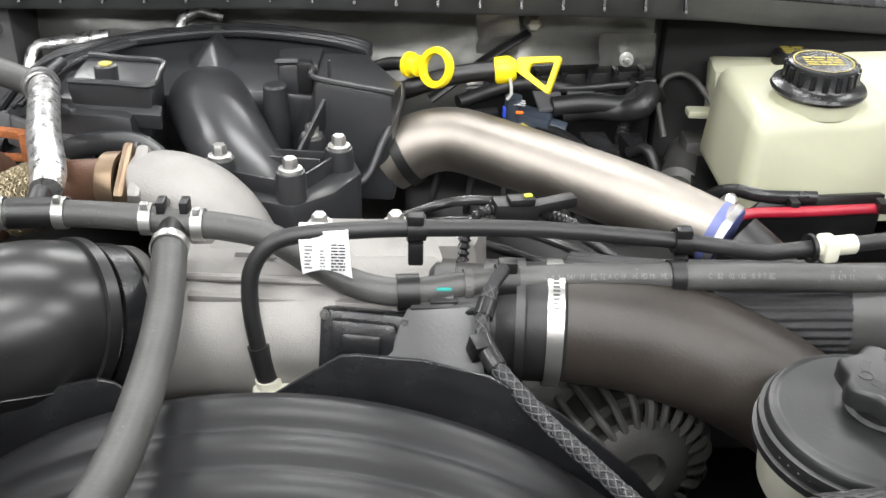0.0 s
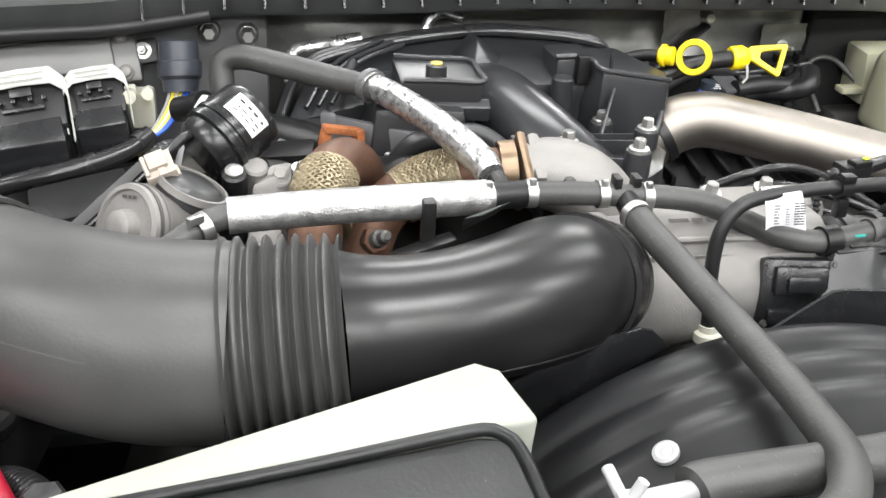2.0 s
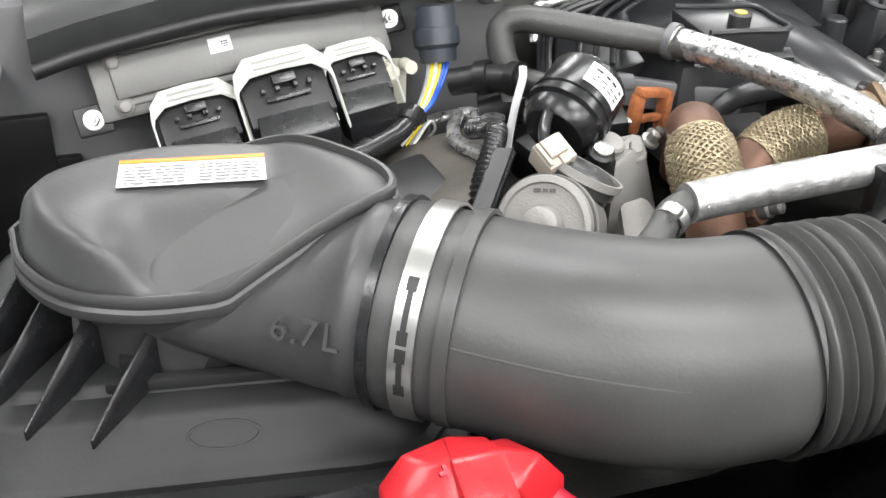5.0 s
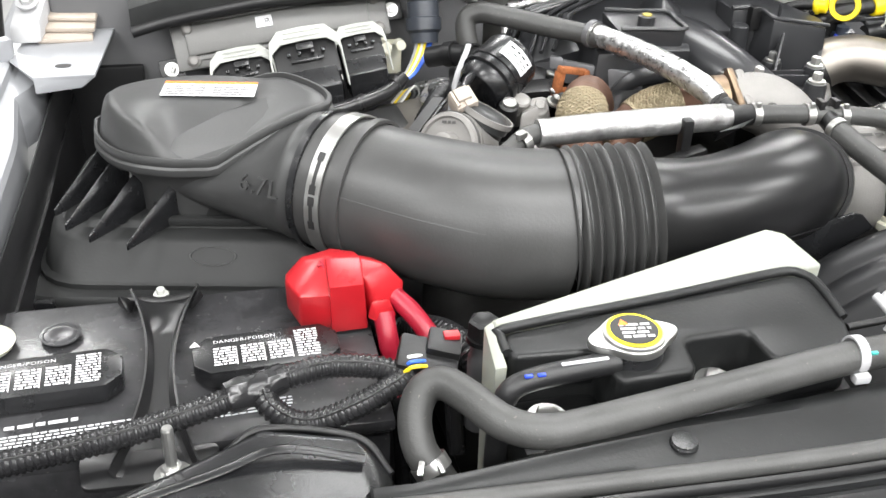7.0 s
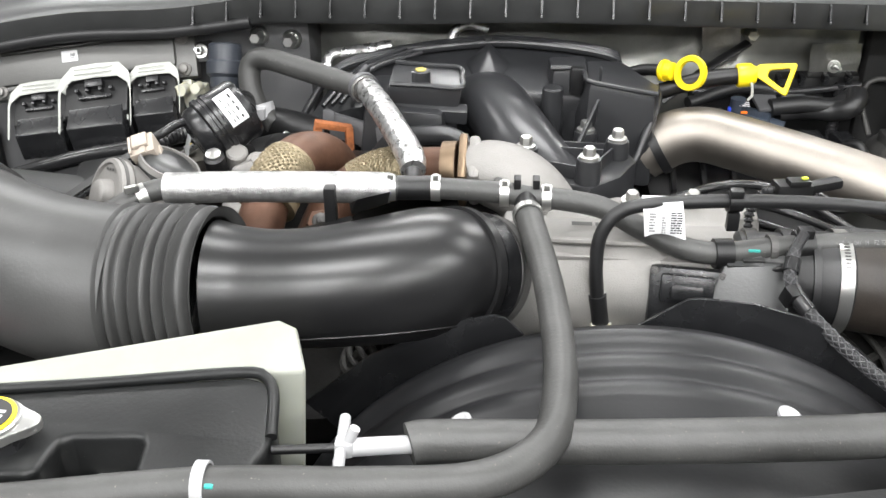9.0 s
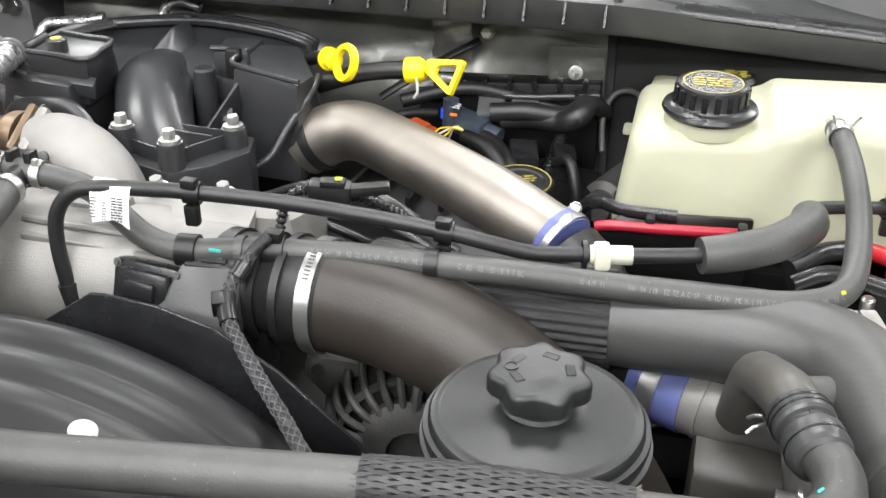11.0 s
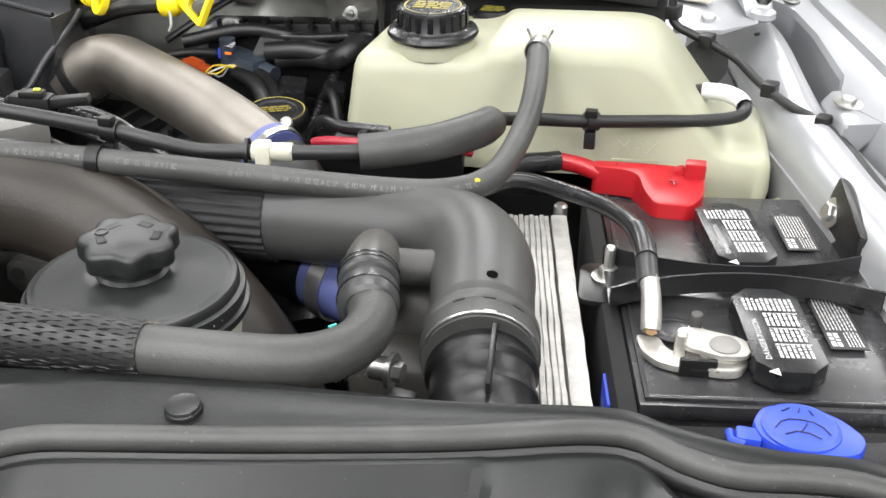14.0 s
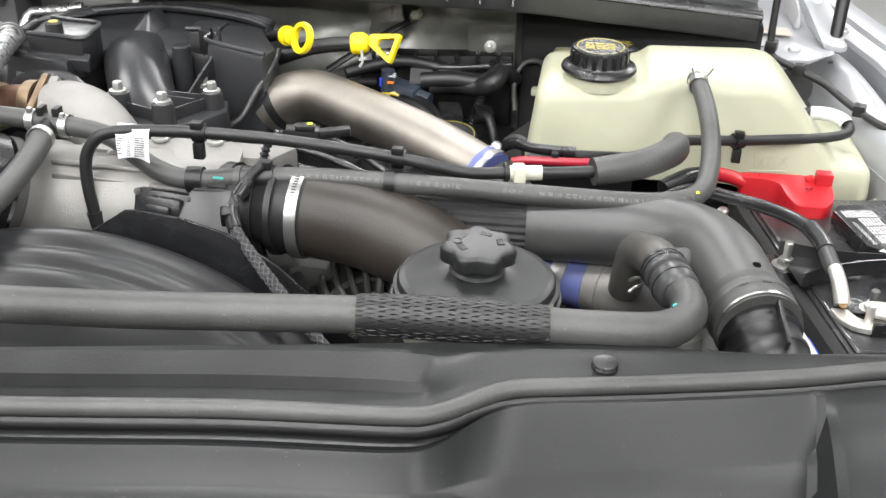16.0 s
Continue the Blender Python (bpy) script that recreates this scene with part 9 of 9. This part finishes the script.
for k in range(4):
    hose("loose_wire", [(-0.58 + 0.004 * k, 0.90, 1.175), (-0.566 + 0.005 * k, 0.905, 1.188 + 0.002 * k), (-0.560 + 0.006 * k, 0.915, 1.180), (-0.565 + 0.006 * k, 0.925, 1.165)], 0.0014, WIRES[(2, 0, 3, 2)[k]], "thin loose coloured wire", "wire", n=8)
sb = solid("sleeve_pipe", tube([(-0.50, 0.90, 1.20), (-0.47, 0.885, 1.215), (-0.44, 0.87, 1.218), (-0.40, 0.86, 1.21)], 0.018, n=20), RUBBER_DARK, "black rubber pipe beside the plenum", "pipe")
for x, y, z, sx, sy, sz, rz in ((-0.47, 0.80, 1.20, 0.07, 0.05, 0.04, 20), (-0.43, 0.81, 1.215, 0.05, 0.03, 0.03, -15), (-0.335, 0.755, 1.212, 0.07, 0.05, 0.035, -20), (-0.62, 0.80, 1.17, 0.09, 0.06, 0.05, 10), (-0.60, 0.935, 1.19, 0.035, 0.03, 0.05, 0)):
    solid("bracket_plate", block((x, y, z), (sx, sy, sz), 0.006, (10, -8, rz)), PLASTIC_AND_SHADE, "dark bracket among the wiring", "bracket")
gv = solid("grey_valve_block", merge(block((-0.575, 0.955, 1.215), (0.03, 0.02, 0.04), 0.004), lathe([(0.007, 0), (0.007, 0.02)], (-0.583, 0.94, 1.235), (0, -1, 0.2), 14), lathe([(0.006, 0), (0.006, 0.02)], (-0.565, 0.94, 1.238), (0, -1, 0.2), 14)), CREAM, "pale valve block on the firewall", "valve")

# ---- right rear corner ----
hb = thing("hood_hinge", (0.64, 1.15, 1.2), "grey painted steel hood hinge bracket with bolts", "hinge", "hood hinges")
part("plate", hull([(0.535, 1.045, 1.247), (0.615, 1.052, 1.249), (0.652, 1.085, 1.250), (0.668, 1.2, 1.256), (0.655, 1.40, 1.27), (0.52, 1.40, 1.27), (0.535, 1.045, 1.242), (0.615, 1.052, 1.244), (0.655, 1.2, 1.25)], 0.001), PAINT, hb, "painted flat corner plate")
part("arm", hull([(0.640, 1.100, 1.252), (0.668, 1.105, 1.252), (0.664, 1.16, 1.278), (0.640, 1.30, 1.33), (0.605, 1.30, 1.33), (0.622, 1.16, 1.270), (0.636, 1.10, 1.262), (0.666, 1.11, 1.266)], 0.005), PAINT, hb, "stamped hinge arm")
part("arm_flange", hull([(0.610, 1.17, 1.258), (0.616, 1.17, 1.282), (0.592, 1.31, 1.345), (0.586, 1.31, 1.30), (0.620, 1.165, 1.258), (0.602, 1.31, 1.345)], 0.003), PRIMER, hb)
# flat black disc takes the place of the shade in the opening
part("opening", lathe([(0.026, 0), (0.026, 0.002)], (0.600, 1.052, 1.212), (0.1, -1, 0.2), 28), INK, hb, "black disc standing for a shaded round opening")
part("strut_cup", lathe([(0.012, -0.004), (0.017, 0.0), (0.016, 0.006), (0.010, 0.010)], (0.655, 1.112, 1.252), (0.1, -0.1, 1), 24), PAINT, hb)
part("loose_tab", hull([(0.560, 1.14, 1.257), (0.605, 1.12, 1.260), (0.600, 1.15, 1.264), (0.565, 1.165, 1.260), (0.585, 1.135, 1.256)], 0.002), BEIGE, hb, "brown folded tab")
for at in ((0.600, 1.085, 1.2495), (0.640, 1.19, 1.287), (0.560, 1.10, 1.2495)):
    bolt(hb, at, (0, -0.3, 1), 0.008, 0.007, PRIMER)
gs = hose("gas_strut", [(0.656, 1.115, 1.262), (0.664, 1.15, 1.34), (0.674, 1.19, 1.42), (0.69, 1.25, 1.56)], 0.0085, PLASTIC_AND_SHADE, "black hood gas strut", "gas strut", n=16)
wl = hose("fender_harness", [(0.562, 1.055, 1.36), (0.561, 1.045, 1.285), (0.564, 1.04, 1.258), (0.585, 1.035, 1.247), (0.612, 1.025, 1.238), (0.632, 1.010, 1.231), (0.652, 0.975, 1.222), (0.678, 0.940, 1.213), (0.710, 0.905, 1.207), (0.729, 0.850, 1.205), (0.748, 0.760, 1.203), (0.78, 0.64, 1.195)], 0.0046, RUBBER_DARK, "thin black harness clipped along the fender", "wiring harness", n=14)
for at in ((0.563, 1.042, 1.268), (0.600, 1.030, 1.243), (0.664, 0.960, 1.219), (0.711, 0.903, 1.209)):
    part("clip", block(at, (0.014, 0.018, 0.014), 0.002, (0, 0, -20)), PLASTIC_AND_SHADE, wl)
tagp = solid("white_band", tube([(0.6385, 0.900, 1.220, 0.0078), (0.634, 0.911, 1.2225, 0.0080), (0.620, 0.918, 1.2255, 0.0080), (0.600, 0.923, 1.2245, 0.0078)], n=20, caps=False), PAPER, "white printed band round the fuel line", "label band")
lug2 = solid("ground_lug", merge(tube([(0.676, 0.895, 1.12), (0.679, 0.90, 1.155)], 0.0045, n=12), hull([(0.675, 0.90, 1.158), (0.684, 0.902, 1.158), (0.680, 0.903, 1.182), (0.6795, 0.906, 1.17)], 0.001), ring_band((0.680, 0.904, 1.186), (0.5, -0.8, 0.1), 0.002, 0.002, 0.0015, 14)), STEEL, "bare cable lug clipped to the apron", "cable lug")
bb = solid("battery_bracket", merge(hull([(0.712, 0.775, 1.212), (0.722, 0.700, 1.195), (0.708, 0.790, 1.180), (0.705, 0.765, 1.14), (0.722, 0.690, 1.12), (0.735, 0.70, 1.19), (0.725, 0.78, 1.205), (0.73, 0.73, 1.12)], 0.005)), PLASTIC_AND_SHADE, "black bracket holding the battery to the apron", "bracket")
bolt(bb, (0.711, 0.762, 1.183), (-0.9, -0.3, 0.3), 0.008, 0.008)
hingeL = thing("hood_hinge", (-0.94, 0.95, 1.2), "white painted hood hinge plate with beige tape", "hinge", "hood hinges")
part("plate", hull([(-0.985, 0.862, 1.243), (-0.92, 0.865, 1.243), (-0.905, 1.03, 1.250), (-1.02, 1.03, 1.250), (-1.02, 0.92, 1.243), (-0.985, 0.862, 1.239), (-0.92, 0.865, 1.239), (-0.905, 1.03, 1.246)], 0.001), PAINT, hingeL)
part("front_lip", hull([(-0.985, 0.862, 1.243), (-0.918, 0.866, 1.243), (-0.985, 0.860, 1.224), (-0.935, 0.864, 1.228), (-0.918, 0.868, 1.240), (-0.98, 0.866, 1.24)], 0.002), PAINT, hingeL)
part("slot", moved(lathe([(0.009, 0), (0.009, 0.0015)], (0, 0, 0), (0, 0, 1), 20), Matrix.Translation((-0.956, 0.892, 1.2432)) @ Matrix.Diagonal((1, 0.6, 1, 1))), INK, hingeL, "dark oval hole")
part("arm", hull([(-1.02, 0.95, 1.25), (-0.985, 0.95, 1.25), (-1.0, 1.12, 1.33), (-0.965, 1.12, 1.33), (-0.985, 0.96, 1.275), (-1.02, 0.96, 1.27), (-0.97, 1.10, 1.26)], 0.006), PRIMER, hingeL, "grey hinge arm")
for k_, (px_, py_) in enumerate(((-0.962, 0.985), (-0.958, 1.000), (-0.955, 1.015))):
    part("tape", block((px_, py_, 1.252 + 0.008 * k_), (0.062, 0.055, 0.006), 0.003, (6, 2, 5 - 4 * k_)), BEIGE, hingeL, "folded brown tape")
for at_ in ((-1.0, 0.985, 1.288), (-0.995, 1.04, 1.306)):
    bolt(hingeL, at_, (0, -0.4, 1), 0.008, 0.008, PRIMER)
gsl = hose("gas_strut", [(-1.030, 0.930, 1.262), (-1.028, 0.96, 1.33), (-1.02, 1.0, 1.45), (-1.01, 1.05, 1.60)], 0.010, PLASTIC_AND_SHADE, "black hood gas strut on a white foot", "gas strut", n=16)
part("strut_foot", lathe([(0.014, -0.012), (0.018, -0.004), (0.016, 0.012), (0.011, 0.016)], (-1.030, 0.928, 1.252), (0.0, 0.2, 1), 22), PAINT, gsl, "white painted foot")
# thin dark slab put in for the shade of the apron gap
sideL = slab("apron_gap_shade", (-0.985, 0.62, 1.0), (-0.975, 0.90, 1.17), PLASTIC_AND_SHADE, "dark sheet standing for the shaded gap behind the fender apron", "apron cover", kind="structure", bevel=0.003)
